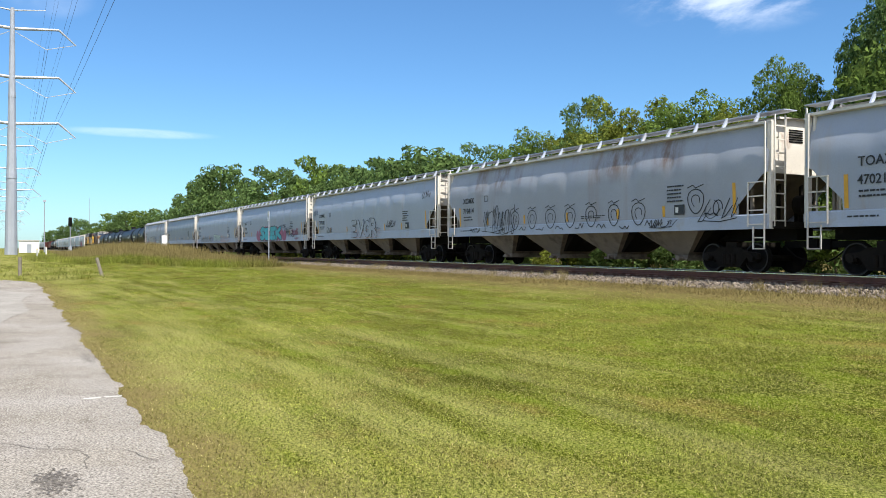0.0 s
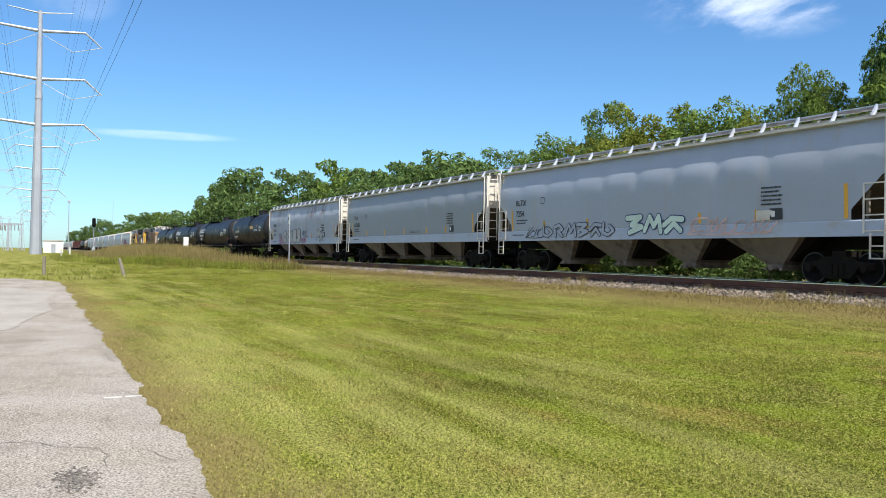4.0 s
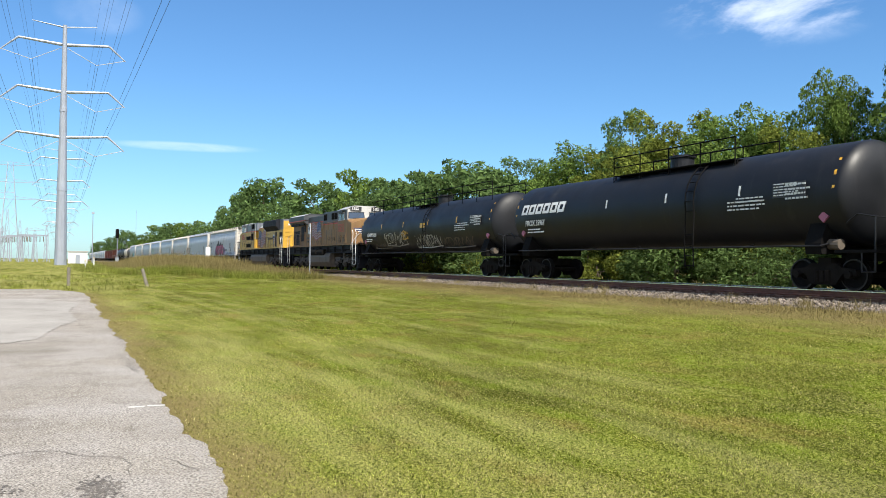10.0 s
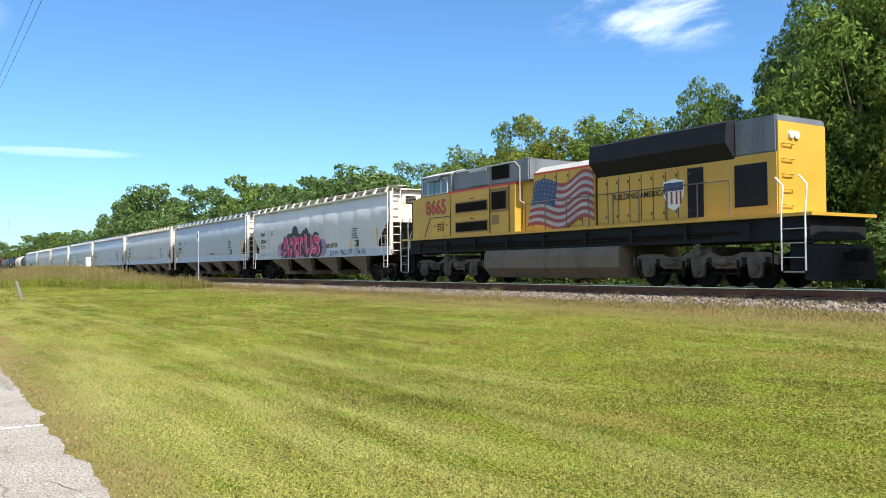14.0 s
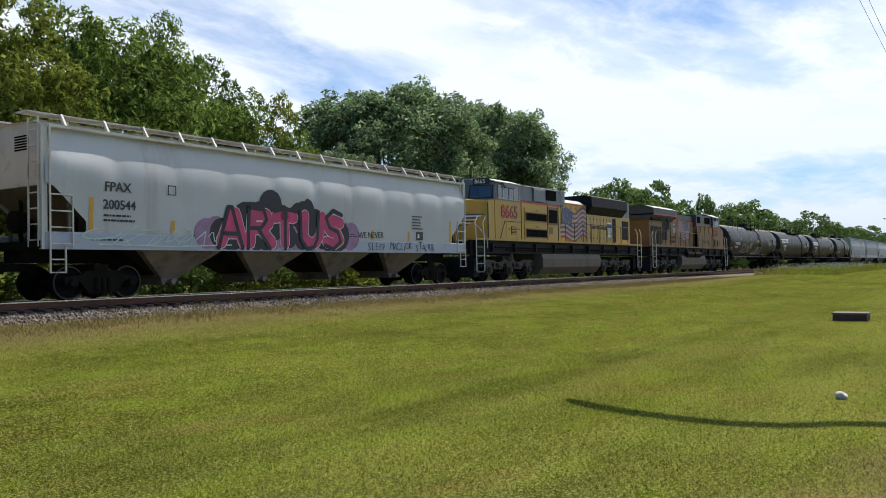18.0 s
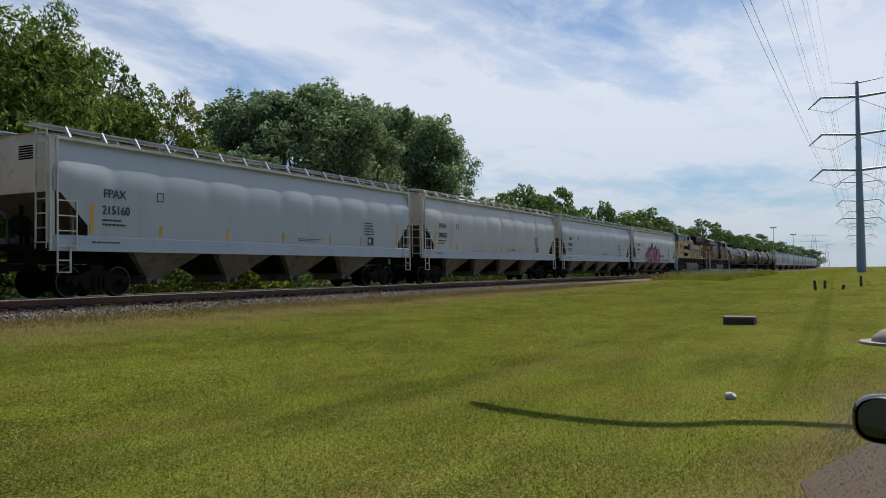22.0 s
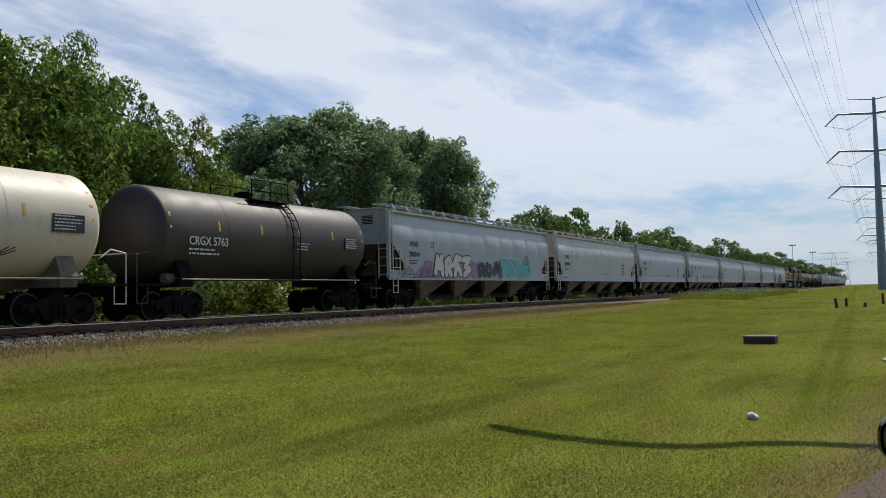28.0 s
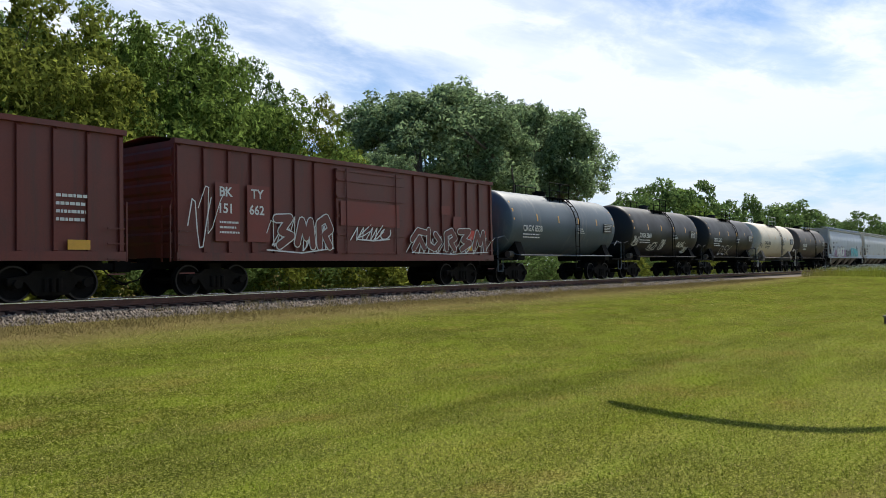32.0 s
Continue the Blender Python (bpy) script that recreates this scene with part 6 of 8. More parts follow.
def doodles(car, x0, x1, z0, z1, mat, count, seed):
    """A row of hooded loops, each with a small scribble at its foot."""
    rnd = random.Random(seed)
    bm = bmesh.new()
    face = lambda z: max(side_face(z), 1.583)
    w, h = (x1 - x0) / count, z1 - z0
    for k in range(count):
        x, r = x0 + w * (k + 0.35), w * rnd.uniform(0.20, 0.27)
        loop = [(x + r * math.cos(t) * (1 + 0.25 * math.sin(t)), z0 + h * (0.52 + 0.40 * math.sin(t))) for t in [j * math.pi / 7 - 1.2 for j in range(16)]]
        stroke_path(bm, loop, 0.035, face, 0.014)
        stroke_path(bm, [(x + 0.5 * (a - x), z0 + h * 0.55 + 0.5 * (b - z0 - h * 0.55)) for a, b in loop[2:13]], 0.03, face, 0.016)
        stroke_path(bm, [(x - r, z0 + h * 0.98), (x - 0.3 * r, z0 + h * 1.06), (x, z0 + h * 0.96), (x + r, z0 + h * 1.05)], 0.03, face, 0.014)
        stroke_path(bm, [(x + r, z0 + h * 0.1)] + [(x + r + w * 0.08 * j, z0 + h * rnd.uniform(0.0, 0.28)) for j in range(1, 6)], 0.035, face, 0.014)
    return tagged(part("graffiti_tag", bm, mat, car), kind="stuff")


def side_patch(car, x0, x1, z0, z1, mat, name="repaint_patch"):
    """A faded rectangle of other paint that follows the curve of the side."""
    bm = bmesh.new()
    n, m = 12, 6
    rows = [[bm.verts.new((x0 + (x1 - x0) * i / n, -side_face(z0 + (z1 - z0) * j / m) - 0.030, z0 + (z1 - z0) * j / m)) for i in range(n + 1)] for j in range(m + 1)]
    for a, b in zip(rows, rows[1:]):
        for i in range(n):
            bm.faces.new((a[i], a[i + 1], b[i + 1], b[i]))
    return part(name, bm, mat, car, smooth=True)


def car_marks(car, mark, number, seed, end=10.0, ink=None):
    """Reporting mark and number, small data, reflectors and labels on the side."""
    ink = ink or M_INK
    x = -8.35
    lettering(mark, ink, car, x, on_side(3.05), 2.91, 0.36, 0.004, squeeze=0.98)
    lettering(number, ink, car, x - 0.03, on_side(2.6), 2.43, 0.36, 0.004, squeeze=0.95)
    bars("data_stencil", 2, ink, car, x, on_side(2.2), 2.28, 1.0, 0.26, seed=seed)
    bars("data_stencil", 1, ink, car, -end + 1.3, -1.585, 1.62, 1.2, 0.12, seed=seed + 1)
    bars("data_stencil", 5, ink, car, end - 4.2, on_side(2.75), 2.85, 0.8, 0.62, seed=seed + 2)
    bars("data_stencil", 2, ink, car, 1.0, on_side(2.0), 2.0, 1.6, 0.14, seed=seed + 3)
    d = slab("placard", 6.12, 6.58, on_side(2.1) - 0.006, on_side(2.1), 1.86, 2.20, M_INK, car)
    slab("placard_mark", 6.18, 6.31, on_side(2.1) - 0.012, on_side(2.1) - 0.004, 1.94, 2.12, M_WHITE, d)
    for xx, tall in ((-8.72, 0.90), (-6.1, 0.36), (-3.0, 0.36), (0.1, 0.36), (3.2, 0.36), (5.6, 0.36), (8.70, 0.95)):
        bm = bmesh.new()
        for z in np.linspace(1.82, 1.82 + tall, 4)[:-1]:
            st = tall / 3
            vs = [bm.verts.new((xx + dx, on_side(zz, 0.0), zz)) for dx, zz in ((-0.065, z), (0.065, z), (0.065, z + st), (-0.065, z + st))]
            bm.faces.new(vs)
        part("reflector", bm, M_STRIPE, car)
    bm = bmesh.new()
    a, b, zz = -6.3, -6.02, 2.92
    for q in ((a, b, zz, zz + 0.025), (a, b, zz + 0.26, zz + 0.285), (a, a + 0.025, zz, zz + 0.285), (b - 0.025, b, zz, zz + 0.285)):
        box(bm, q[0], q[1], on_side(3.2) - 0.003, on_side(3.2) + 0.004, q[2], q[3])
    part("square_stencil", bm, ink, car)


# ---- the train, from its head (+x) to its tail ----
def place(car, front, back):
    CARS.append((car, (front + back) / 2))
    return car


def build_train():
    hop_g = hopper_car("pale grey covered hopper car with bulged sides", M_GREY, seed=1)
    hop_c = hopper_car("cream white covered hopper car with rusty roof", M_CREAM, seed=2)
    hop_r = hopper_car("rust-streaked grey covered hopper car with scrawled tags", M_RUSTY, seed=3)
    hop_p = hopper_car("pale grey-white covered hopper car with pillowed panels", M_PALE, seed=6)
    hop_t = hopper_car("dull grey covered hopper car with tall panelled sides", M_SLATE, chutes=4, panels=9, pillow=0.06, seed=4)
    # clean bodies are copied before any of them is lettered
    home = {k: v for k, v in (("g", hop_g), ("c", hop_c), ("r", hop_r), ("t", hop_t), ("p", hop_p))}
    spare = {k: [copy_thing(v, Matrix()) for _ in range(n)] + [v] for (k, v), n in zip(home.items(), (15, 4, 1, 0, 4))}
    def take(k, label=""):
        car = spare[k].pop(0)
        if label:
            car["label"] = label
        return car
    A = [273.2, 252.0, 230.7, 209.5, 188.2, 166.9, 145.65, 124.0]
    front = [("g", "TOAX", "470214", None), ("r", "XOMX", "710414", None), ("g", "XOMX", "717182", "evo"), ("g", "BLTX", "7294", "turq"),
             ("g", "BLTX", "7254", "tag"), ("t", "TILX", "622558", None), ("r", "XOMX", "717191", "cokes")]
    for i, (k, mark, num, art) in enumerate(front):
        car = place(take(k), A[i], A[i + 1])
        car_marks(car, mark, num, 20 + i)
        if i == 1:
            doodles(car, -4.2, 5.2, 1.45, 2.45, M_INK, 7, 61)
            tangle(car, -6.6, -4.6, 1.5, 2.6, M_INK, 62, 6, 0.03)
            tangle(car, -5.6, -3.8, 1.4, 2.7, M_INK, 63, 7, 0.028)
            tangle(car, -7.7, -6.8, 1.45, 1.7, M_INK, 64, 4, 0.03)
            tangle(car, 4.9, 6.0, 1.45, 1.75, M_INK, 65, 5, 0.03)
            doodles(car, 6.5, 8.2, 1.75, 2.75, M_INK, 1, 66)
            tangle(car, 7.4, 8.8, 1.6, 2.3, M_INK, 67, 5, 0.03)
        if art == "evo":
            bubble(car, "EVOR", -2.2, 2.1, 1.38, 2.62, M_GREY, M_INK, None, 0.24, 0.035, seed=40)
            tangle(car, -1.9, 2.3, 1.4, 2.0, M_SALMON, 41, 8, 0.035)
            tangle(car, -9.5, -8.6, 3.0, 3.6, M_BLUE, 45, 4, 0.03)
            tangle(car, -6.9, -5.9, 1.85, 2.2, M_INK, 46, 5, 0.03)
            tangle(car, 3.5, 4.7, 2.0, 2.4, M_INK, 47, 5, 0.035)
            tangle(car, 8.3, 9.2, 3.4, 3.8, M_INK, 48, 4, 0.04)
            car["label"] = "pale grey covered hopper car with outlined graffiti letters"
        if art == "turq":
            bubble(car, "SEEK", -3.1, 3.4, 1.36, 2.66, M_TURQ, M_NIGHT, M_ROSE, 0.27, 0.07, seed=44, cloud_out=1.0, cloud_up=0.35)
            for q, (xa, xb, za, zb) in enumerate(((3.4, 4.6, 2.45, 2.7), (4.2, 5.6, 2.2, 2.5), (4.6, 5.5, 1.95, 2.2), (5.2, 7.0, 1.65, 1.95))):
                tangle(car, xa, xb, za, zb, M_INK, 42 + q, 8, 0.025)
            bubble(car, "425", 6.2, 7.9, 1.75, 2.3, M_ROSE, M_ROSE, None, 0.12, 0.02, seed=49)
            tangle(car, 6.9, 7.8, 1.4, 1.62, M_ROSE, 50, 3, 0.04)
            car["label"] = "pale grey covered hopper car with turquoise graffiti lettering"
        if art == "tag":
            bubble(car, "241352", -6.2, -1.2, 1.42, 2.05, M_GREY, M_INK, None, 0.20, 0.03, seed=51)
            tangle(car, -7.6, -5.9, 1.45, 1.95, M_INK, 52, 6, 0.03)
            bubble(car, "315", -0.6, 2.4, 1.45, 2.25, M_MINT, M_BLUE, None, 0.24, 0.04, seed=53)
            tangle(car, 2.6, 6.2, 1.45, 2.0, M_SALMON, 54, 8, 0.05)
            side_patch(car, 5.6, 6.2, 1.85, 2.15, M_ROOF)
        if art == "cokes":
            bubble(car, "COKES", -5.0, 0.2, 1.38, 2.60, M_LROOF, M_INK, None, 0.33, 0.05, seed=7)
            tangle(car, -6.5, -4.8, 1.40, 1.95, M_ROSE, 39, 9, 0.05)
            tangle(car, 0.3, 1.6, 1.42, 1.85, M_ROSE, 38, 9, 0.05)
            tangle(car, -6.35, -5.5, 1.95, 2.4, M_BLUE, 43, 5, 0.035)
            tangle(car, 0.6, 1.9, 2.1, 2.5, M_BLUE, 44, 6, 0.035)
            bubble(car, "15", 4.4, 6.2, 1.5, 2.6, M_LROOF, M_BLUE, None, 0.22, 0.04, seed=9)
            car["label"] = "rust-streaked grey hopper car with salmon graffiti letters"
    T = [124.0, 107.2, 86.4, 65.4, 43.7]
    black = "black pressurised tank car with yellow reflectors"
    t1 = tank_car("black tank car with a railed dome platform", M_BLACK, 8.3, 1.60, 2.90, "short", walkway=(-1.0, 1.6), dome_x=0.4, ladder_x=0.8)
    t2 = tank_car(black + " and white block lettering", M_BLACK, 10.55, 1.56, 2.86, "long", walkway=(-5.5, 1.6), dome_x=1.0, ladder_x=-5.2)
    t3 = tank_car(black + " and faded white lettering", M_BLACK, 10.45, 1.54, 2.84, "long", stripe=M_WHITE, walkway=(-2.0, 4.6), dome_x=0.9, ladder_x=2.9)
    t4 = tank_car("black tank car scrawled with pale tags", M_BLACK, 11.3, 1.54, 2.82, "long", stripe=M_STRIPE, walkway=(-1.2, 1.9), dome_x=1.15, ladder_x=1.4, rail_to=(-8.6, 9.0))
    for i, (t, words, end) in enumerate(((t1, "GATX 223756", 8.3), (t2, "PROX 92535", 10.55), (t3, "PROX 35961", 10.45), (t4, "GAMX 90020", 11.3))):
        place(t, T[i], T[i + 1])
        lettering(words, M_WHITE, t, -end + (2.5 if i in (1, 2) else 2.9), -1.60, 2.42 if i else 2.62, 0.36, 0.006, squeeze=0.86)
        bars("data_stencil", 2, M_WHITE, t, -end + 2.7, -1.585, 2.28, 1.5, 0.26, seed=70 + i)
        bars("data_stencil", 4, M_WHITE, t, end - 3.2, -1.61, 3.15, 1.0, 0.55, seed=80 + i)
        bars("data_stencil", 2, M_WHITE, t, end - 5.2, -1.60, 2.85, 1.5, 0.22, seed=85 + i)
        if i in (1, 2):
            # the owner's mark as plain white blocks
            for k in range(6):
                xx = -end + 2.05 + 0.61 * k
                bm = bmesh.new()
                for q in ((0, 0.52, 0.0, 0.12), (0, 0.52, 0.34, 0.46), (0, 0.15, 0.12, 0.34), (0.37, 0.52, 0.12, 0.34)):
                    vs = [(xx + q[0], q[2]), (xx + q[1], q[2]), (xx + q[1], q[3]), (xx + q[0], q[3])]
                    rr = 1.54 + 0.02 * (i == 1)
                    bm.faces.new([bm.verts.new((a + 0.18 * b, -math.sqrt(rr ** 2 - (2.95 + b - 2.85) ** 2) - 0.02, 2.95 + b)) for a, b in vs])
                part("white_block", bm, M_WHITE, t)
    slab("warning_label", 1.6, 2.6, -1.625, -1.605, 2.95, 3.22, M_STRIPE, t1)
    slab("warning_label", 0.8, 1.5, -1.545, -1.525, 2.78, 3.05, M_STRIPE, t4)
    tank_side = lambda z: math.sqrt(max(0.1, 1.54 ** 2 - (z - 2.82) ** 2))
    tangle(t4, -5.4, -1.6, 1.75, 2.65, M_LROOF, 90, 9, 0.055, tank_side)
    tangle(t4, -2.3, -1.3, 2.15, 2.7, M_STRIPE, 93, 5, 0.045, tank_side)
    tangle(t4, -8.2, -5.0, 1.62, 2.0, M_FUEL, 94, 8, 0.05, tank_side)
    tangle(t4, -0.4, 3.2, 1.6, 2.35, M_LROOF, 91, 11, 0.06, tank_side)
    tangle(t4, 3.4, 7.2, 1.55, 2.1, M_FUEL, 92, 8, 0.06, tank_side)
    tangle(t1, -2.2, 4.0, 2.0, 2.6, M_TANKGREY, 95, 7, 0.05, tank_side)
    for t, end in ((t2, 10.55), (t3, 10.45), (t4, 11.3)):
        d = slab("data_plate", end - 3.7, end - 2.5, -1.60, -1.555, 2.75, 3.20, M_INK, t)
        bars("data_stencil", 5, M_WHITE, d, end - 3.65, -1.606, 3.18, 1.1, 0.42, seed=int(end * 7))
        bars("data_stencil", 3, M_WHITE, t, end - 5.6, -1.575, 2.75, 1.6, 0.36, seed=int(end * 9))
        for sgn in (-1, 1):
            bm = bmesh.new()
            x, z = sgn * (end - 2.0), 2.12
            prism_y(bm, [(x - 0.17, z), (x, z + 0.17), (x + 0.17, z), (x, z - 0.17)], -1.42, -1.36)
            bmesh.ops.recalc_face_normals(bm, faces=bm.faces)
            part("placard", bm, M_ROSE, t)
    place(loco_lead(), 44.7, 22.8).scale = (1, 1, 1.02)
    place(loco_twin(), 21.25, -1.15).scale = (1, 1, 1.025)
    B = [-1.15, -22.45, -43.9, -65.2, -86.6, -108.4, -129.85, -151.4, -173.0]
    rear = [("c", "FPAX", "200544", "artus"), ("p", "FPAX", "980017", None), ("c", "FPAX", "200353", "faint"), ("p", "FPAX", "215160", None),
            ("p", "FPAX", "213304", "take"), ("p", "FPAX", "219268", None), ("c", "FPAX", "200188", None), ("p", "FPAX", "200014", "last")]
    for i, (k, mark, num, art) in enumerate(rear):
        car = place(take(k), B[i], B[i + 1])
        car_marks(car, mark, num, 40 + i)
        if art == "artus":
            bubble(car, "ARTUS", -4.45, 1.55, 1.38, 2.78, M_PINK, M_WHITE, M_MAUVE, 0.30, 0.03, seed=12, cloud_out=0.5, cloud_up=0.0)
            bubble(car, "ARTUS", -4.45, 1.55, 1.36, 2.80, M_NIGHT, M_NIGHT, M_NIGHT, 0.1, 0.01, seed=13, cloud_out=-0.15, cloud_up=0.75, face=lambda z: max(side_face(z), 1.583) + 0.006)
            tangle(car, -8.5, -3.9, 1.45, 2.0, M_MINT, 55, 9, 0.04)
            lettering("WE NEVER", M_INK, car, 2.35, on_side(2.0), 1.86, 0.34, 0.0, squeeze=0.95, shear=1.5, name="graffiti_tag")
            scrawl("SLEEP MACLICK STALKR", car, 2.9, -1.60, 1.44, 0.40, 21)
            car["label"] = "cream hopper car with red and mauve graffiti lettering"
        if art == "faint":
            tangle(car, -4.5, 3.5, 1.75, 2.45, M_SALMON, 52, 9, 0.03)
        if art == "take":
            bubble(car, "TAKE", -5.8, -1.7, 1.38, 3.25, M_MINT, M_NIGHT, None, 0.36, 0.07, seed=21)
            tangle(car, -1.4, 0.2, 1.85, 2.3, M_MAUVE, 53, 7, 0.035)
            tangle(car, 0.4, 5.0, 1.7, 2.5, M_SALMON, 56, 7, 0.03)
            car["label"] = "pale grey hopper car with large mint graffiti letters"
        if art == "last":
            bubble(car, "1453", -5.9, -1.9, 1.40, 2.70, M_WHITE, M_INK, M_MAUVE, 0.30, 0.06, seed=31, cloud_out=1.2, cloud_up=0.1)
            bubble(car, "421", -0.9, 2.1, 1.42, 2.45, M_NIGHT, M_MINT, None, 0.30, 0.02, seed=32)
            bubble(car, "35142", 2.2, 7.0, 1.40, 2.65, M_TURQ, M_WHITE, None, 0.32, 0.05, seed=33)
            tangle(car, -9.3, -5.8, 1.45, 1.95, M_INK, 34, 7, 0.03)
            car["label"] = "pale grey hopper car with blue and white graffiti"
    C = [-173.0, -186.7, -200.2, -213.7, -227.3, -240.9]
    tanks = [("dark brown-grey tank car with white lettering", M_TANKGREY, "CRGX 5763"), ("cream white tank car with rusty stains", M_TANKWHITE, "CRGX 5896"),
             ("black tank car with a pale sprayed tag", M_BLACK, "CRGX 5662"), ("black tank car with scrawled tags", M_BLACK, "CRGX 5869"), ("slate blue-grey tank car with railed platform", M_TANKBLUE, "CRGX 6538")]
    for i, (label, paint, words) in enumerate(tanks):
        end = (C[i] - C[i + 1]) / 2 + 0.12
        t = tank_car(label, paint, end, 1.56, 2.84, "low", walkway=(-1.0, 1.1), dome_x=-0.3, ladder_x=0.6)
        place(t, C[i], C[i + 1])
        ink = M_INK if paint == M_TANKWHITE else M_WHITE
        lettering(words, ink, t, -end + 2.3, -1.59, 2.42, 0.40, 0.006, squeeze=0.9)
        bars("data_stencil", 2, ink, t, -end + 2.3, -1.575, 2.30, 1.6, 0.28, seed=100 + i)
        bars("data_stencil", 3, ink, t, 0.9, -1.59, 2.7, 0.8, 0.32, seed=110 + i)
        bm = bmesh.new()
        box(bm, end - 2.9, end - 1.9, -1.605, -1.58, 2.55, 3.05)
        d = part("data_plate", bm, M_INK if paint == M_TANKWHITE else M_TANKGREY, t)
        bars("data_stencil", 5, M_WHITE, d, end - 2.85, -1.61, 3.02, 0.9, 0.45, seed=120 + i)
        if i == 2:
            bubble(t, "DSK", -2.3, 0.3, 1.45, 2.25, M_LROOF, M_GRIMESHADE, None, 0.10, 0.02, seed=4, face=lambda z: math.sqrt(max(0.1, 1.56 ** 2 - (z - 2.84) ** 2)))
        if i == 3:
            round_side = lambda z: math.sqrt(max(0.1, 1.56 ** 2 - (z - 2.84) ** 2))
            for q, (xa, xb, za, zb) in enumerate(((-5.3, -4.5, 1.95, 2.5), (-2.6, -1.4, 1.7, 2.2), (-0.9, -0.3, 1.75, 2.4), (2.1, 3.3, 1.95, 2.3), (3.4, 4.2, 1.6, 1.95))):
                tangle(t, xa, xb, za, zb, M_WHITE, 130 + q, 5, 0.05, round_side)
        if i == 1:
            lettering("PD", M_INK, t, -end + 0.9, -1.53, 2.15, 0.6, 0.0, name="graffiti_tag")
            tangle(t, 0.8, 2.2, 2.5, 3.1, M_BLUE, 133, 5, 0.03, lambda z: math.sqrt(max(0.1, 1.56 ** 2 - (z - 2.84) ** 2)))
            tangle(t, 1.9, 2.9, 1.8, 2.1, M_INK, 134, 4, 0.03, lambda z: math.sqrt(max(0.1, 1.56 ** 2 - (z - 2.84) ** 2)))
    b1 = box_car("oxide-red ribbed box car with white tags", M_BOX)
    b2 = copy_thing(b1, Matrix())
    b2["label"] = "dark oxide-red box car with a white shield"
    more = [copy_thing(b1, Matrix()) for _ in range(3)]
    place(b1, -240.4, -258.5)
    slab("repaint_patch", -6.85, -5.95, -1.53, -1.515, 1.6, 3.35, M_BOXFRESH, b1)
    slab("repaint_patch", -5.65, -4.75, -1.53, -1.515, 1.6, 3.35, M_BOXFRESH, b1)
    slab("repaint_patch", -1.6, 1.6, -1.615, -1.60, 2.25, 3.1, M_BOXFRESH, b1)
    for w, x, z in (("BK", -6.72, 2.95), ("151", -6.78, 2.45), ("TY", -5.5, 2.95), ("662", -5.58, 2.45)):
        lettering(w, M_WHITE, b1, x, -1.54, z, 0.40, 0.008)
    bars("data_stencil", 3, M_WHITE, b1, -6.7, -1.535, 2.2, 0.75, 0.45, seed=140)
    flat_side = lambda z: 1.535
    for n, (bx, bz, bw, bh, bmat) in enumerate(((6.2, 1.45, 0.5, 0.35, M_STRIPE), (5.2, 2.35, 0.55, 0.5, M_BOXFRESH), (6.3, 1.9, 0.45, 0.4, M_RED), (7.3, 2.0, 0.3, 0.3, M_RED), (4.4, 2.9, 0.6, 0.35, M_BOXFRESH))):
        slab("label_patch", bx, bx + bw, -1.535, -1.52, bz, bz + bh, bmat, b1)
    bubble(b1, "314", -4.6, -1.9, 1.35, 2.6, M_BOX, M_WHITE, None, 0.24, 0.04, seed=141, face=flat_side)
    tangle(b1, -4.9, -1.9, 1.3, 2.5, M_WHITE, 142, 7, 0.045, flat_side)
    bubble(b1, "52431", 2.3, 7.6, 1.35, 2.35, M_BOX, M_WHITE, None, 0.22, 0.035, seed=143, face=flat_side)
    tangle(b1, 2.4, 7.7, 1.3, 2.0, M_WHITE, 144, 10, 0.035, flat_side)
    tangle(b1, -7.9, -7.0, 1.4, 3.2, M_WHITE, 145, 2, 0.035, flat_side)
    tangle(b1, -0.8, 1.0, 1.75, 2.3, M_WHITE, 146, 5, 0.05, lambda z: 1.60)
    place(b2, -258.4, -276.5)
    bm = bmesh.new()
    shield(b2, 3.9, -1.53, 3.1, 1.1)
    bm.free()
    slab("reflector", 6.6, 7.2, -1.54, -1.52, 1.3, 1.55, M_STRIPE, b2)
    bubble(b2, "24", 3.0, 4.9, 1.4, 2.6, M_BOX, M_WHITE, None, 0.16, 0.06, seed=150, face=flat_side)
    bars("data_stencil", 4, M_WHITE, b2, 6.3, -1.53, 2.7, 0.9, 0.8, seed=151)
    s = -276.5
    for car in more:
        place(car, s, s - 18.4)
        s -= 18.4
    # the far ends of the train
    while spare["g"][1:]:
        k = len(spare["g"])
        if k > 4:
            place(take("g"), s, s - 21.4)
            s -= 21.4
        else:
            place(take("g"), 273.4 + 21.4 * (5 - k), 273.4 + 21.4 * (4 - k))
    for k in list(spare):
        for car in spare[k]:
            place(car, s, s - 21.4)
            s -= 21.4


build_train()


def motions():
    for car, s in CARS:
        walk(car, [(t, pose(u + s, TRACK_Y, RAIL_Z)) for t, u in TRAIN])


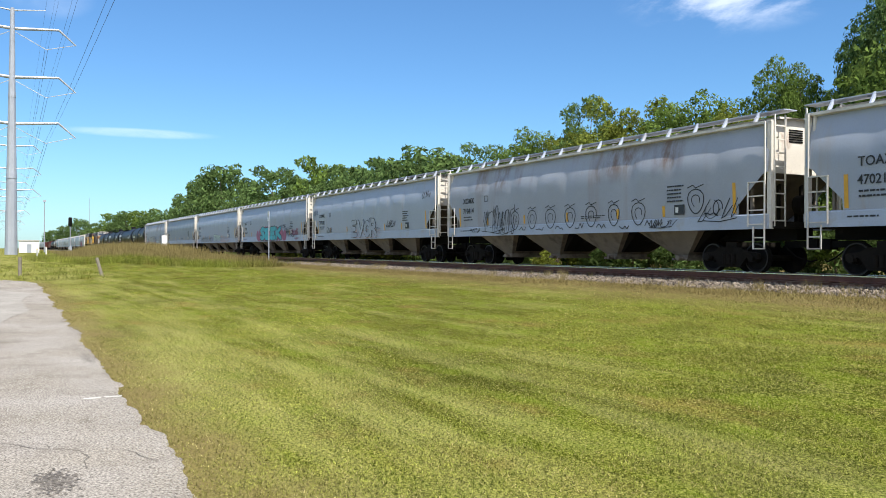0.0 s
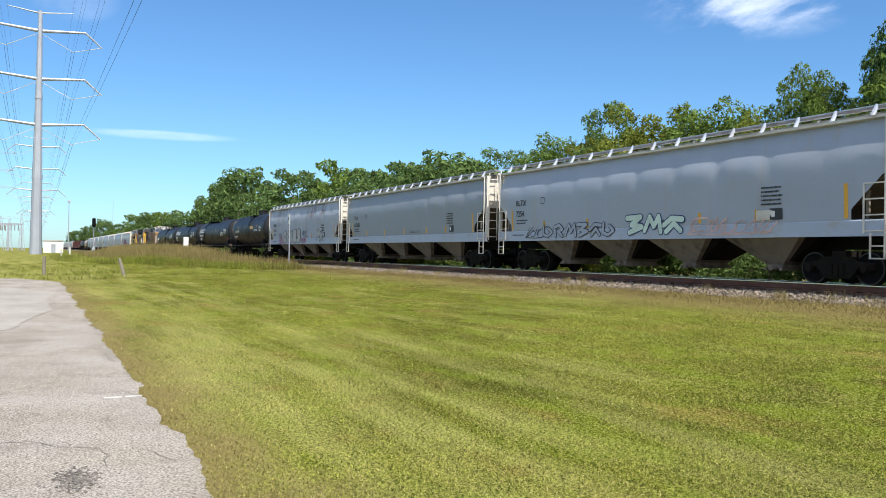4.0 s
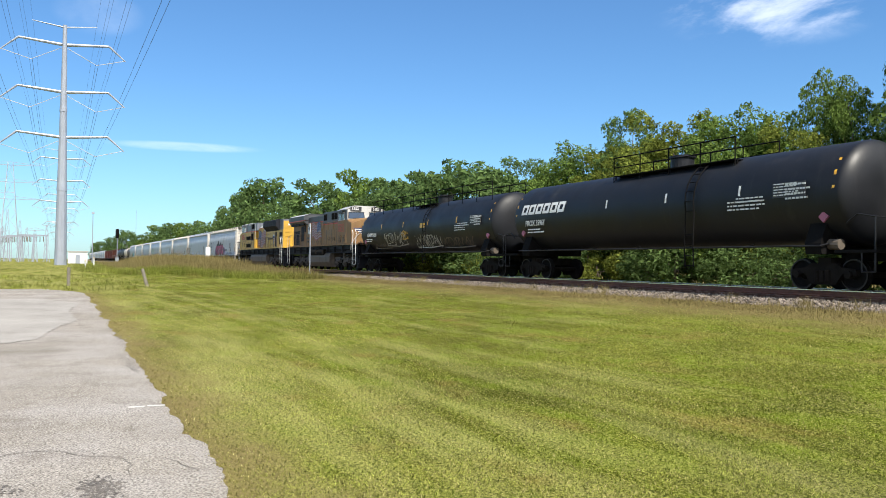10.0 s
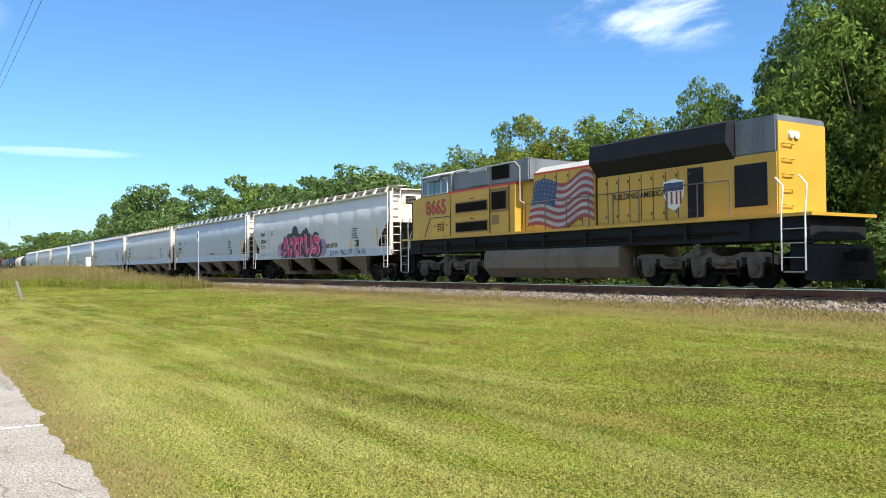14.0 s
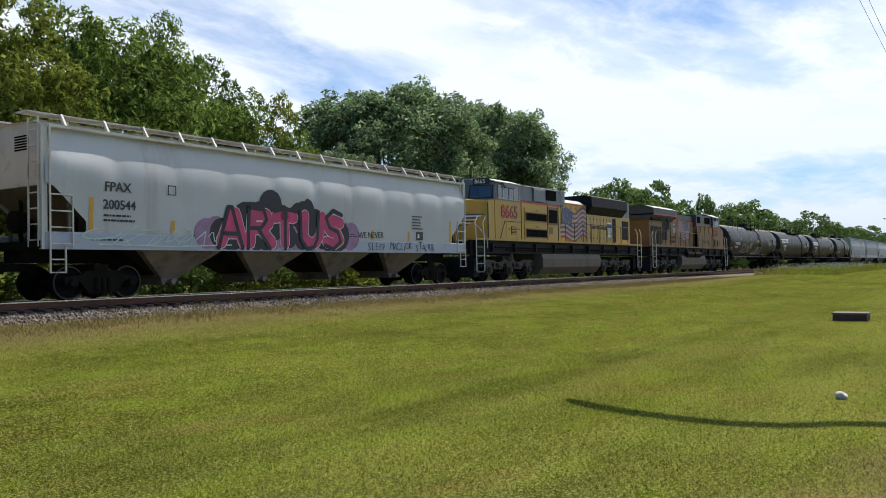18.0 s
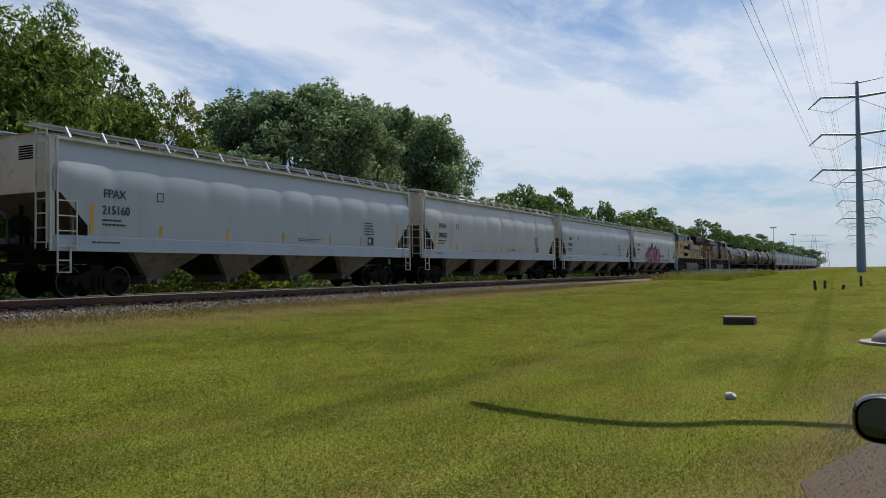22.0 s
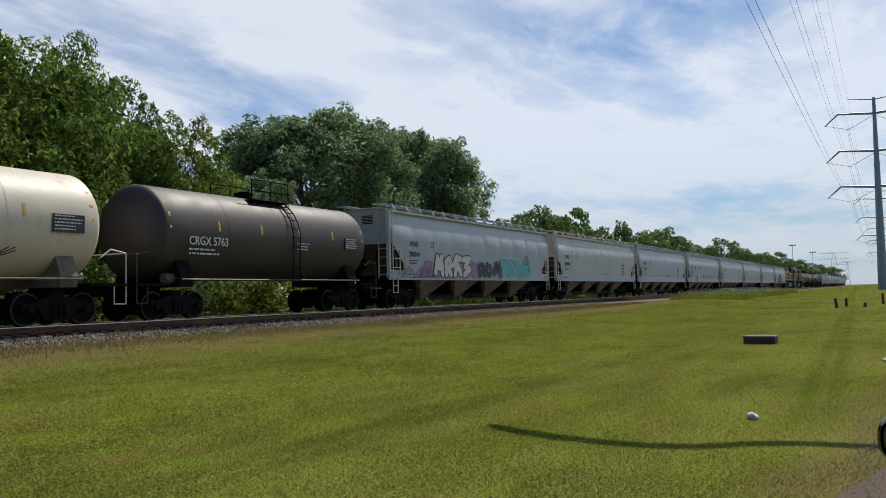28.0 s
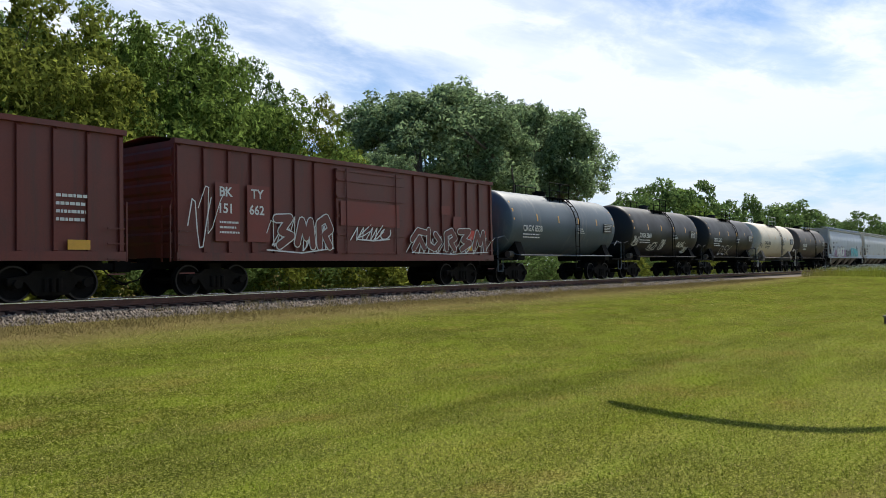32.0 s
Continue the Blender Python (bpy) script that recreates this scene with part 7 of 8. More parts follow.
# ---- trees ----
def leaf_cloud(name, centres, radii, count, size, rnd, mat, parent, flat=0.75, droop=0.0):
    """A crown of small leaf blades gathered in clumps."""
    centres, radii = np.array(centres), np.array(radii)
    weight = radii ** 1.75
    pick = rnd.choice(len(centres), count, p=weight / weight.sum())
    d = rnd.normal(size=(count, 3))
    d /= np.linalg.norm(d, axis=1, keepdims=True)
    d[:, 2] *= flat
    r = radii[pick] * (0.35 + 0.74 * rnd.random(count) ** 0.6)
    c = centres[pick] + d * r[:, None]
    c[:, 2] -= droop * rnd.random(count)
    n = d * 0.8 + rnd.normal(size=(count, 3)) * 0.6 + np.array([0, 0, 0.35])
    n /= np.linalg.norm(n, axis=1, keepdims=True)
    a = np.cross(n, rnd.normal(size=(count, 3)))
    a /= np.linalg.norm(a, axis=1, keepdims=True)
    b = np.cross(n, a)
    s = size * (0.6 + 0.8 * rnd.random(count))[:, None]
    quad = np.stack([c - a * s, c + a * s - b * s * 0.42, c + a * s * 0.5 + b * s * 0.55], 1).reshape(-1, 3)
    me = bpy.data.meshes.new(name)
    me.vertices.add(count * 3)
    me.vertices.foreach_set("co", quad.ravel())
    me.loops.add(count * 3)
    me.loops.foreach_set("vertex_index", np.arange(count * 3))
    me.polygons.add(count)
    me.polygons.foreach_set("loop_start", np.arange(count) * 3)
    me.update()
    me.validate()
    return mesh_part(name, me, mat, parent)


def tree(label, height, spread, mat, seed, leaves=9000, size=0.16, trunk=0.22, low=0.25, clumps=26, tagname="tree", puff=(0.22, 0.38)):
    rnd = np.random.default_rng(seed)
    root = new(tagname)
    tagged(root, label, "tree", "trees behind the track")
    bm = bmesh.new()
    top = Vector((rnd.uniform(-0.3, 0.3), rnd.uniform(-0.3, 0.3), height * 0.62))
    rod(bm, (0, 0, -0.3), top * 0.5, trunk, 8, trunk * 0.75)
    rod(bm, top * 0.5, top, trunk * 0.75, 8, trunk * 0.45)
    cs, rs = [], []
    for k in range(clumps):
        f = (k + 0.5) / clumps
        z = height * (low + (0.90 - low) * f)
        wide = spread * math.sin(math.pi * min(1.0, 0.22 + 0.70 * f)) ** 0.6
        a = k * 2.399 + rnd.uniform(-0.5, 0.5)
        rad = wide * (0.30 + 0.62 * rnd.random() ** 0.7)
        c = Vector((rad * math.cos(a), rad * math.sin(a), z + rnd.uniform(-0.05, 0.05) * height))
        cs.append(c)
        rs.append(spread * rnd.uniform(*puff) * (1.0 if f < 0.8 else 0.7))
        if k % 3 == 0:
            base = top * rnd.uniform(0.35, 1.0)
            mid = base.lerp(c, 0.55) + Vector((0, 0, 0.05 * height))
            rod(bm, base, mid, trunk * 0.32, 5, trunk * 0.2, False)
            rod(bm, mid, c, trunk * 0.2, 5, trunk * 0.05, False)
    big = len(cs)
    for _ in range(clumps * 7):
        k = rnd.integers(big)
        o = rnd.normal(size=3)
        o /= np.linalg.norm(o)
        o[2] = abs(o[2]) * 0.9 - 0.15
        cs.append(cs[k] + Vector(o) * rs[k] * rnd.uniform(0.85, 1.25))
        rs.append(rs[k] * rnd.uniform(0.12, 0.26))
    part("trunk", bm, M_BARK, root)
    leaf_cloud("crown", [tuple(c) for c in cs], rs, leaves, size, rnd, mat, root)
    return root


def oak(label, seed, leaves):
    """A broad old oak: a stout forked trunk, long limbs and a deep rounded dome of small leaf clumps."""
    rnd = np.random.default_rng(seed)
    root = new("tree")
    tagged(root, label, "tree", "trees behind the track")
    bm = bmesh.new()
    rod(bm, (0, 0, -0.3), (0.1, 0, 2.6), 0.62, 10, 0.50)
    forks = []
    for k in range(7):
        a = k * 2 * math.pi / 7 + rnd.uniform(-0.3, 0.3)
        reach = rnd.uniform(2.6, 4.4)
        knee = Vector((reach * math.cos(a), reach * math.sin(a), rnd.uniform(5.0, 8.0)))
        rod(bm, (0.1, 0, 2.4), knee * 0.5 + Vector((0, 0, 1.0)), 0.34, 7, 0.24, False)
        rod(bm, knee * 0.5 + Vector((0, 0, 1.0)), knee, 0.24, 7, 0.15, False)
        forks.append(knee)
    cs, rs = [], []
    for k in range(84):
        u = Vector(rnd.normal(size=3)).normalized()
        if u.z < -0.40:
            u.z = -u.z
        f = rnd.uniform(0.58, 0.92)
        taper = 1.0 - 0.30 * max(0.0, u.z) ** 2
        c = Vector((5.9 * u.x * f * taper, 5.9 * u.y * f * taper, 7.6 + 5.2 * u.z * f))
        cs.append(c)
        rs.append(rnd.uniform(0.75, 1.35))
        near = min(forks, key=lambda q: (q - c).length)
        if k % 2 == 0:
            rod(bm, near, c, 0.10, 5, 0.03, False)
    for _ in range(520):
        k = rnd.integers(84)
        o = Vector(rnd.normal(size=3)).normalized()
        o.z = o.z * 0.8 + 0.1
        cs.append(cs[k] + o * rs[k] * rnd.uniform(0.8, 1.25))
        rs.append(rnd.uniform(0.25, 0.55))
    part("trunk", bm, M_BARK, root)
    leaf_cloud("crown", [tuple(c) for c in cs], rs, leaves, 0.125, rnd, M_OAK, root, 0.85)
    return root


def build_trees():
    kinds = {
        "tall": tree("tall leafy hardwood with an open green crown", 12.0, 4.2, M_LEAF, 11, 34000, 0.105, 0.25, 0.12, 40),
        "round": tree("rounded bushy green tree behind the track", 9.0, 3.9, M_LEAF, 12, 32000, 0.098, 0.2, 0.08, 40),
        "yellow": tree("yellow-green tree with sunlit foliage", 9.5, 3.6, M_LEAFY, 13, 30000, 0.10, 0.2, 0.10, 38),
        "dark": tree("deep green tree with dense foliage", 10.0, 3.8, M_LEAFD, 14, 32000, 0.10, 0.22, 0.10, 40),
        "oak": oak("broad spreading dark oak with visible limbs", 15, 62000),
        "far_green": tree("distant rounded green tree along the railway", 9.0, 3.9, M_LEAFD, 22, 8000, 0.21, 0.2, 0.06, 36),
        "far_dark": tree("distant deep green tree along the railway", 10.0, 3.9, M_LEAFD, 24, 8000, 0.21, 0.22, 0.06, 36),
        "far_yellow": tree("distant yellow-green tree along the railway", 9.5, 3.7, M_LEAF, 23, 8000, 0.21, 0.2, 0.06, 34),
        # The deeper leaf colour stands in for shade on these low shrubs.
        "bush": tree("low leafy shrub beside the ballast", 3.0, 2.2, M_LEAFD, 16, 2800, 0.10, 0.06, 0.05, 18, "shrub"),
        "bushy": tree("low yellow-green shrub beside the ballast", 2.4, 1.9, M_LEAFY, 17, 2500, 0.10, 0.06, 0.05, 16, "shrub"),
    }
    natural = {"tall": 12.0, "round": 9.0, "yellow": 9.5, "dark": 10.0, "oak": 13.4, "bush": 3.0, "bushy": 2.4, "far_green": 9.0, "far_dark": 10.0, "far_yellow": 9.5}
    used = set()
    def put(kind, x, y, h, rz=0, wide=1.0):
        ob, s = kinds[kind], h / natural[kind]
        m = pose(x, y, ground_z(x, y), 0, 0, rz)
        if kind in used:
            ob = copy_thing(ob, m)
        else:
            used.add(kind)
            ob.matrix_basis = m
        ob.scale = (s * wide, s * wide, s)
    def at(kind, az, y, el, rz=0, wide=1.0):
        """By the bearing in degrees from straight across the track (left positive), the line it stands on, and the elevation of its top."""
        if abs(az) > 61:
            kind = {"round": "far_green", "tall": "far_green", "dark": "far_dark", "yellow": "far_yellow"}[kind] if kind != "oak" else kind
        if 42 < az < 76:
            el, wide = el + 0.25, wide * 1.18
        x = -y * math.tan(radians(az))
        d = math.hypot(x, y)
        h = (1.6 + d * math.tan(radians(el)) - ground_z(x, y)) * 1.03
        put(kind, x, y, h, rz, wide)
    # receding row towards the left
    for k, (kind, az, y, el, wide) in enumerate([
            ("round", 87.6, 40, 1.2, 1.3), ("dark", 86.9, 42, 1.5, 1.2), ("round", 86.1, 34, 2.0, 0.9), ("dark", 85.2, 38, 1.7, 1.3), ("yellow", 84.2, 38, 2.3, 1.2),
            ("round", 83.2, 36, 2.6, 1.2), ("yellow", 82.2, 34, 2.7, 1.1), ("round", 81.2, 33, 2.6, 1.2), ("dark", 79.9, 30, 3.8, 0.8), ("tall", 78.6, 29, 5.0, 0.8), ("tall", 77.2, 28, 6.0, 0.9),
            ("dark", 75.9, 28, 4.2, 0.9), ("dark", 73.8, 29, 5.7, 0.9), ("dark", 72.4, 30, 5.2, 0.8), ("yellow", 70.6, 28, 6.2, 0.75), ("dark", 69.2, 27, 5.6, 0.8), ("dark", 67.2, 28, 6.5, 0.9),
            ("round", 65.2, 28, 6.4, 0.9), ("round", 63.4, 28, 7.2, 0.95), ("round", 61.5, 29, 6.5, 0.9), ("dark", 59.3, 32, 7.1, 0.9), ("round", 57.0, 29, 7.0, 0.9), ("round", 55.6, 29, 8.2, 0.85),
            ("yellow", 53.6, 29, 7.8, 0.8), ("dark", 52.3, 30, 10.2, 0.62), ("yellow", 50.4, 29, 9.4, 0.85), ("yellow", 48.4, 30, 9.3, 0.85), ("round", 46.2, 30, 9.9, 0.85), ("round", 44.0, 30, 10.1, 0.85),
            ("yellow", 42.0, 29, 9.2, 0.9), ("tall", 40.2, 31, 12.4, 0.55), ("tall", 38.4, 31, 11.8, 0.6), ("dark", 34.6, 32, 15.0, 0.50), ("dark", 32.2, 32, 18.6, 0.62), ("round", 30.2, 30, 17.8, 0.75), ("tall", 29.0, 31, 18.4, 0.7),
            ("yellow", 26.2, 29, 13.0, 0.75), ("round", 34.8, 28, 9.0, 1.0),
            ("yellow", 21.6, 31, 14.0, 0.75), ("tall", 19.0, 31, 15.4, 0.62), ("yellow", 15.4, 31, 15.8, 0.8), ("tall", 12.2, 32, 15.2, 0.6), ("dark", 9.2, 31, 15.6, 0.68), ("dark", 6.4, 31, 15.4, 0.6),
            ("dark", 0.4, 33, 11.5, 0.5), ("dark", 1.4, 34, 10.4, 0.5), ("tall", -11.4, 33, 14.2, 0.6), ("tall", -14.8, 33, 14.8, 0.7), ("round", -18.5, 31, 16.8, 0.85), ("dark", -21.8, 32, 18.6, 0.85), ("yellow", -25.2, 30, 18.0, 0.85), ("yellow", -28.6, 30, 16.8, 0.85),
            ("tall", -31.8, 31, 17.0, 0.8), ("round", -34.8, 31, 16.6, 0.9), ("tall", -37.0, 32, 16.6, 0.7), ("dark", -40.2, 33, 14.2, 0.75), ("round", -42.6, 31, 12.4, 0.85), ("yellow", -44.6, 31, 11.4, 0.7), ("round", -46.4, 32, 9.2, 0.7)]):
        at(kind, az, y, el, k * 67, wide)
    for k, (az, y, el, wide) in enumerate([(-48.7, 34, 8.6, 0.95), (-53.3, 36, 13.4, 1.12), (-57.0, 40, 10.2, 0.95), (-60.2, 38, 11.8, 0.96)]):
        at("oak", az, y, el, 40 + k * 53, wide)
    for k, (kind, az, y, el, wide) in enumerate([("round", -66.6, 38, 5.3, 0.9), ("round", -68.4, 38, 6.1, 0.9), ("yellow", -69.8, 38, 5.2, 0.9), ("dark", -71.1, 40, 6.0, 0.8), ("dark", -72.6, 40, 4.6, 0.9), ("tall", -74.2, 42, 4.9, 0.4),
            ("round", -75.3, 42, 3.9, 1.1), ("round", -76.6, 42, 4.3, 1.1), ("dark", -78.0, 42, 3.4, 1.2), ("round", -79.4, 44, 3.0, 1.2), ("dark", -80.7, 44, 3.4, 0.9), ("round", -81.8, 46, 2.6, 1.2), ("round", -82.9, 46, 2.3, 1.3), ("dark", -84.0, 46, 2.3, 1.3), ("round", -85.0, 48, 1.8, 1.4), ("dark", -86.0, 50, 1.5, 1.5), ("round", -87.0, 52, 1.2, 1.6)]):
        at(kind, az, y, el, k * 71, wide)
    # undergrowth beside the far ballast, with gaps
    rnd = random.Random(9)
    x = -120.0
    while x < 95:
        gap = -12 < x < 14 and rnd.random() < 0.5
        if not gap:
            put(rnd.choice(("bush", "bush", "bushy")), x, 26.4 + rnd.uniform(-0.5, 1.2), rnd.uniform(1.7, 3.6), rnd.uniform(0, 360), rnd.uniform(0.9, 1.3))
        x += rnd.uniform(1.5, 2.7)


build_trees()


# ---- power line along the lawn ----
def cable(p, q, sag, r, parent, name="cable", n=22):
    p, q = Vector(p), Vector(q)
    bm = bmesh.new()
    pts = [p.lerp(q, i / n) - Vector((0, 0, 4 * sag * (i / n) * (1 - i / n))) for i in range(n + 1)]
    for a, b in zip(pts, pts[1:]):
        rod(bm, a, b, r, 4, None, False)
    return part(name, bm, M_WIRE, parent)


ARMS = (22.6, 30.6, 39.0)
POLES = ((-160, 0.1), (-345, 0.1), (-540, 0.1), (-760, 0.1), (-1000, 0.1), (205, 0.15), (415, 0.15), (640, 0.15), (880, 0.15))
POLE_H, HANG_Y, HANG_Z = 42.5, 5.3, 3.1


def pylon():
    root = new("transmission_pole")
    tagged(root, "tall tapered galvanised steel transmission pole with six arms", "power pole", "poles of the power line")
    bm = bmesh.new()
    loft(bm, [[(r * math.cos(k * math.pi / 6), r * math.sin(k * math.pi / 6), z) for k in range(12)] for z, r in ((-0.5, 1.02), (14, 0.80), (28, 0.56), (POLE_H, 0.33))])
    part("shaft", bm, M_GALV, root)
    for z in (14.0, 28.0):
        bm = bmesh.new()
        loft(bm, [[(r * math.cos(k * math.pi / 6), r * math.sin(k * math.pi / 6), zz) for k in range(12)] for zz, r in ((z - 0.9, 0.88 if z < 20 else 0.64), (z, 0.84 if z < 20 else 0.60))])
        part("splice", bm, M_GALV, root)
    for s in (-1, 1):
        for z in ARMS:
            bm = bmesh.new()
            pts = [(0, s * 0.4, z), (0, s * 7.3, z + 0.55), (0, s * 10.1, z - 1.9)]
            rod(bm, pts[0], pts[1], 0.30, 8, 0.20)
            rod(bm, pts[1], pts[2], 0.20, 8, 0.10)
            arm = part("arm", bm, M_GALV, root)
            for y, zz in ((10.0, z - 1.8), (0.5, z - 0.6)):
                bm = bmesh.new()
                pipe(bm, [(0, s * y, zz), (0, s * HANG_Y, z - HANG_Z)], 0.055, 5)
                part("insulator", bm, M_LROOF, arm)
        bm = bmesh.new()
        rod(bm, (0, s * 0.2, POLE_H - 0.4), (0, s * 5.2, POLE_H + 0.25), 0.15, 8, 0.07)
        part("shield_arm", bm, M_GALV, root)
    return root


def power_line():
    first = pylon()
    for i, (x, y) in enumerate(POLES):
        m = pose(x, y, ground_z(x, y))
        if i == 0:
            first.matrix_basis = m
        else:
            copy_thing(first, m)
    xs = sorted(POLES)
    line = new("power_cables")
    tagged(line, "dark twin cables sagging between the steel poles", "power cable", kind="structure")
    for (xa, ya), (xb, yb) in zip(xs, xs[1:]):
        sag = ((xb - xa) / 365) ** 2 * 3.6
        za, zb = ground_z(xa, ya), ground_z(xb, yb)
        for s in (-1, 1):
            for z in ARMS:
                for dy in (-0.22, 0.22):
                    cable((xa, ya + s * HANG_Y + dy, za + z - HANG_Z), (xb, yb + s * HANG_Y + dy, zb + z - HANG_Z), sag, 0.014 if xa * xb < 0 else 0.030, line)
            cable((xa, ya + s * 5.1, za + POLE_H + 0.2), (xb, yb + s * 5.1, zb + POLE_H + 0.2), sag * 0.7, 0.016, line)


power_line()


# ---- small things beside the line and on the lawn ----
def standing(name, label, category, x, y, group=""):
    root = new(name)
    root.location = (x, y, ground_z(x, y))
    return tagged(root, label, category, group)


def track_sign():
    r = standing("track_sign", "small white sign plate on a thin steel post", "sign", -61.6, 17.4)
    bm = bmesh.new()
    rod(bm, (0, 0, -0.3), (0, 0, 4.1), 0.045, 8)
    part("post", bm, M_GALV, r)
    slab("plate", -0.24, 0.24, -0.07, -0.05, 3.35, 4.15, M_WHITE, r, 0.006)
    slab("plate_mark", -0.08, 0.08, -0.078, -0.07, 3.62, 3.90, M_INK, r)


def timber_post(x, y, h, lean, dark=False):
    r = standing("timber_post", "weathered grey timber post leaning in the grass" if lean else "short weathered timber post in the grass", "post", x, y, "posts on the verge")
    bm = bmesh.new()
    d = Vector((lean * 0.5, lean * 0.95, h))
    rod(bm, (0, 0, -0.3), d, 0.10, 9, 0.09)
    part("shaft", bm, M_TIE if dark else M_POST, r)
    bm = bmesh.new()
    rod(bm, d * 0.985, d * 1.01, 0.085, 9, 0.07)
    part("cap", bm, M_TIE if dark else M_POST, r)


def white_cabinet():
    r = standing("trackside_cabinet", "small white trackside relay cabinet on a post", "cabinet", -96.0, 15.2)
    slab("cabinet_body", -0.32, 0.32, -0.25, 0.25, 0.45, 1.60, M_WHITE, r, 0.02)
    slab("cabinet_door", -0.27, 0.27, -0.265, -0.25, 0.52, 1.53, M_WHITE, r)
    slab("leg", -0.06, 0.06, -0.06, 0.06, -0.3, 0.45, M_GALV, r)


def marker_post(x, y, h, lean):
    r = standing("marker_post", "short white marker post", "post", x, y, "white marker posts")
    bm = bmesh.new()
    rod(bm, (0, 0, -0.2), (lean, 0, h), 0.07, 8)
    part("tube", bm, M_WHITE, r)
    bm = bmesh.new()
    rod(bm, (lean, 0, h), (lean * 1.03, 0, h + 0.05), 0.075, 8, 0.03)
    part("cap", bm, M_STRIPE, r)


def signal_mast():
    r = standing("signal_mast", "black railway signal head on a steel mast", "signal", -232, 13.6)
    bm = bmesh.new()
    rod(bm, (0, 0, -0.3), (0, 0, 7.6), 0.10, 8)
    part("mast", bm, M_GALV, r)
    slab("signal_head", -0.3, 0.3, -0.45, 0.45, 6.8, 9.2, M_GRIMESHADE, r, 0.15)
    for z in (7.3, 8.0, 8.7):
        bm = bmesh.new()
        rod(bm, (0.3, 0, z), (0.62, 0, z), 0.2, 10)
        part("hood", bm, M_GRIMESHADE, r)
    slab("relay_case", -0.5, 0.5, -0.4, 0.4, 0, 1.7, M_GALV, r)


def light_mast(x, y, h, heads):
    r = standing("light_mast", "tall slim steel area light mast", "light pole", x, y, "light masts")
    bm = bmesh.new()
    rod(bm, (0, 0, -0.3), (0, 0, h), 0.16, 8, 0.09)
    part("mast", bm, M_GALV, r)
    for k in range(heads):
        yy = (k - (heads - 1) / 2) * 1.0
        slab("lamp_head", -0.35, 0.35, yy - 0.38, yy + 0.38, h - 0.1, h + 0.5, M_GALV, r)


def lattice_mast(x, y, h, w, label, cross=0):
    r = standing("lattice_tower", label, "lattice tower", x, y, "lattice towers of the substation")
    bm = bmesh.new()
    n = max(4, int(h / 4))
    top = w * 0.25
    def corner(k, f):
        s = (w + (top - w) * f) / 2
        return Vector((s * (1 if k in (0, 1) else -1), s * (1 if k in (0, 3) else -1), h * f))
    for k in range(4):
        rod(bm, corner(k, 0), corner(k, 1), 0.09, 4, 0.06, False)
        for i in range(n):
            rod(bm, corner(k, i / n), corner((k + 1) % 4, (i + 1) / n), 0.05, 4, None, False)
    part("lattice", bm, M_GALV, r)
    for i in range(cross):
        bm = bmesh.new()
        z = h * (0.97 - 0.17 * i)
        for s in (-1, 1):
            rod(bm, (0, 0, z), (0, s * w * 1.5, z + 0.2), 0.12, 4, 0.05)
            rod(bm, (0, 0, z + 0.9), (0, s * w * 1.5, z + 0.2), 0.06, 4, 0.05)
        part("crossarm", bm, M_GALV, r)


def substation():
    rnd = random.Random(31)
    lattice_mast(-250, -12.5, 27, 5.0, "tall grey lattice transmission tower", 3)
    lattice_mast(-262, -17, 20, 3.5, "grey lattice substation mast", 1)
    for k in range(13):
        lattice_mast(-290 - rnd.uniform(0, 90), -3.5 - 1.7 * k + rnd.uniform(-0.5, 0.5), rnd.uniform(8, 18), rnd.uniform(1.2, 2.2), "grey lattice substation mast", rnd.choice((0, 1, 1)))
    for k in range(4):
        g = standing("bus_gantry", "pale steel substation gantry with insulators", "gantry", -300 - 12 * k, -8 - 4.0 * k, "gantries of the substation")
        for y in (-4, 0, 4):
            slab("column", -0.14, 0.14, y - 0.14, y + 0.14, -0.3, 8.5, M_GALV, g)
        slab("beam", -0.2, 0.2, -4.4, 4.4, 8.4, 8.9, M_GALV, g)
        for y in (-3, -2, -1, 1, 2, 3):
            bm = bmesh.new()
            rod(bm, (0, y, 6.6), (0, y, 8.3), 0.14, 6)
            part("insulator", bm, M_CHUTE, g)
    s = standing("white_shed", "small white flat-roofed shed beyond the field", "shed", -225, 4.0)
    slab("wall", -3, 3, -2.2, 2.2, -0.3, 2.9, M_WHITE, s)
    slab("roof", -3.2, 3.2, -2.4, 2.4, 2.9, 3.1, M_LROOF, s)
    slab("door", 3.0, 3.04, -0.5, 0.5, 0, 2.1, M_GALV, s)


def concrete_block():
    r = standing("concrete_vault", "low grey concrete utility vault in the lawn", "concrete vault", 24.55, 3.1)
    slab("vault_wall", -0.37, 0.37, -0.41, 0.41, -0.2, 0.165, M_TIE, r, 0.015)
    slab("lid", -0.40, 0.40, -0.445, 0.445, 0.165, 0.215, M_POST, r, 0.015)


def manhole():
    r = standing("manhole_dome", "pale concrete manhole dome on a round slab", "manhole", 19.4, -0.75)
    bm = bmesh.new()
    rod(bm, (0, 0, -0.1), (0, 0, 0.05), 0.85, 28)
    part("slab", bm, M_CONC, r)
    bm = bmesh.new()
    loft(bm, [[(rr * math.cos(k * math.pi / 12), rr * math.sin(k * math.pi / 12), z) for k in range(24)] for z, rr in ((0.05, 0.62), (0.16, 0.58), (0.27, 0.44), (0.33, 0.26), (0.35, 0.08))])
    part("dome", bm, M_CONC, r, smooth=True)


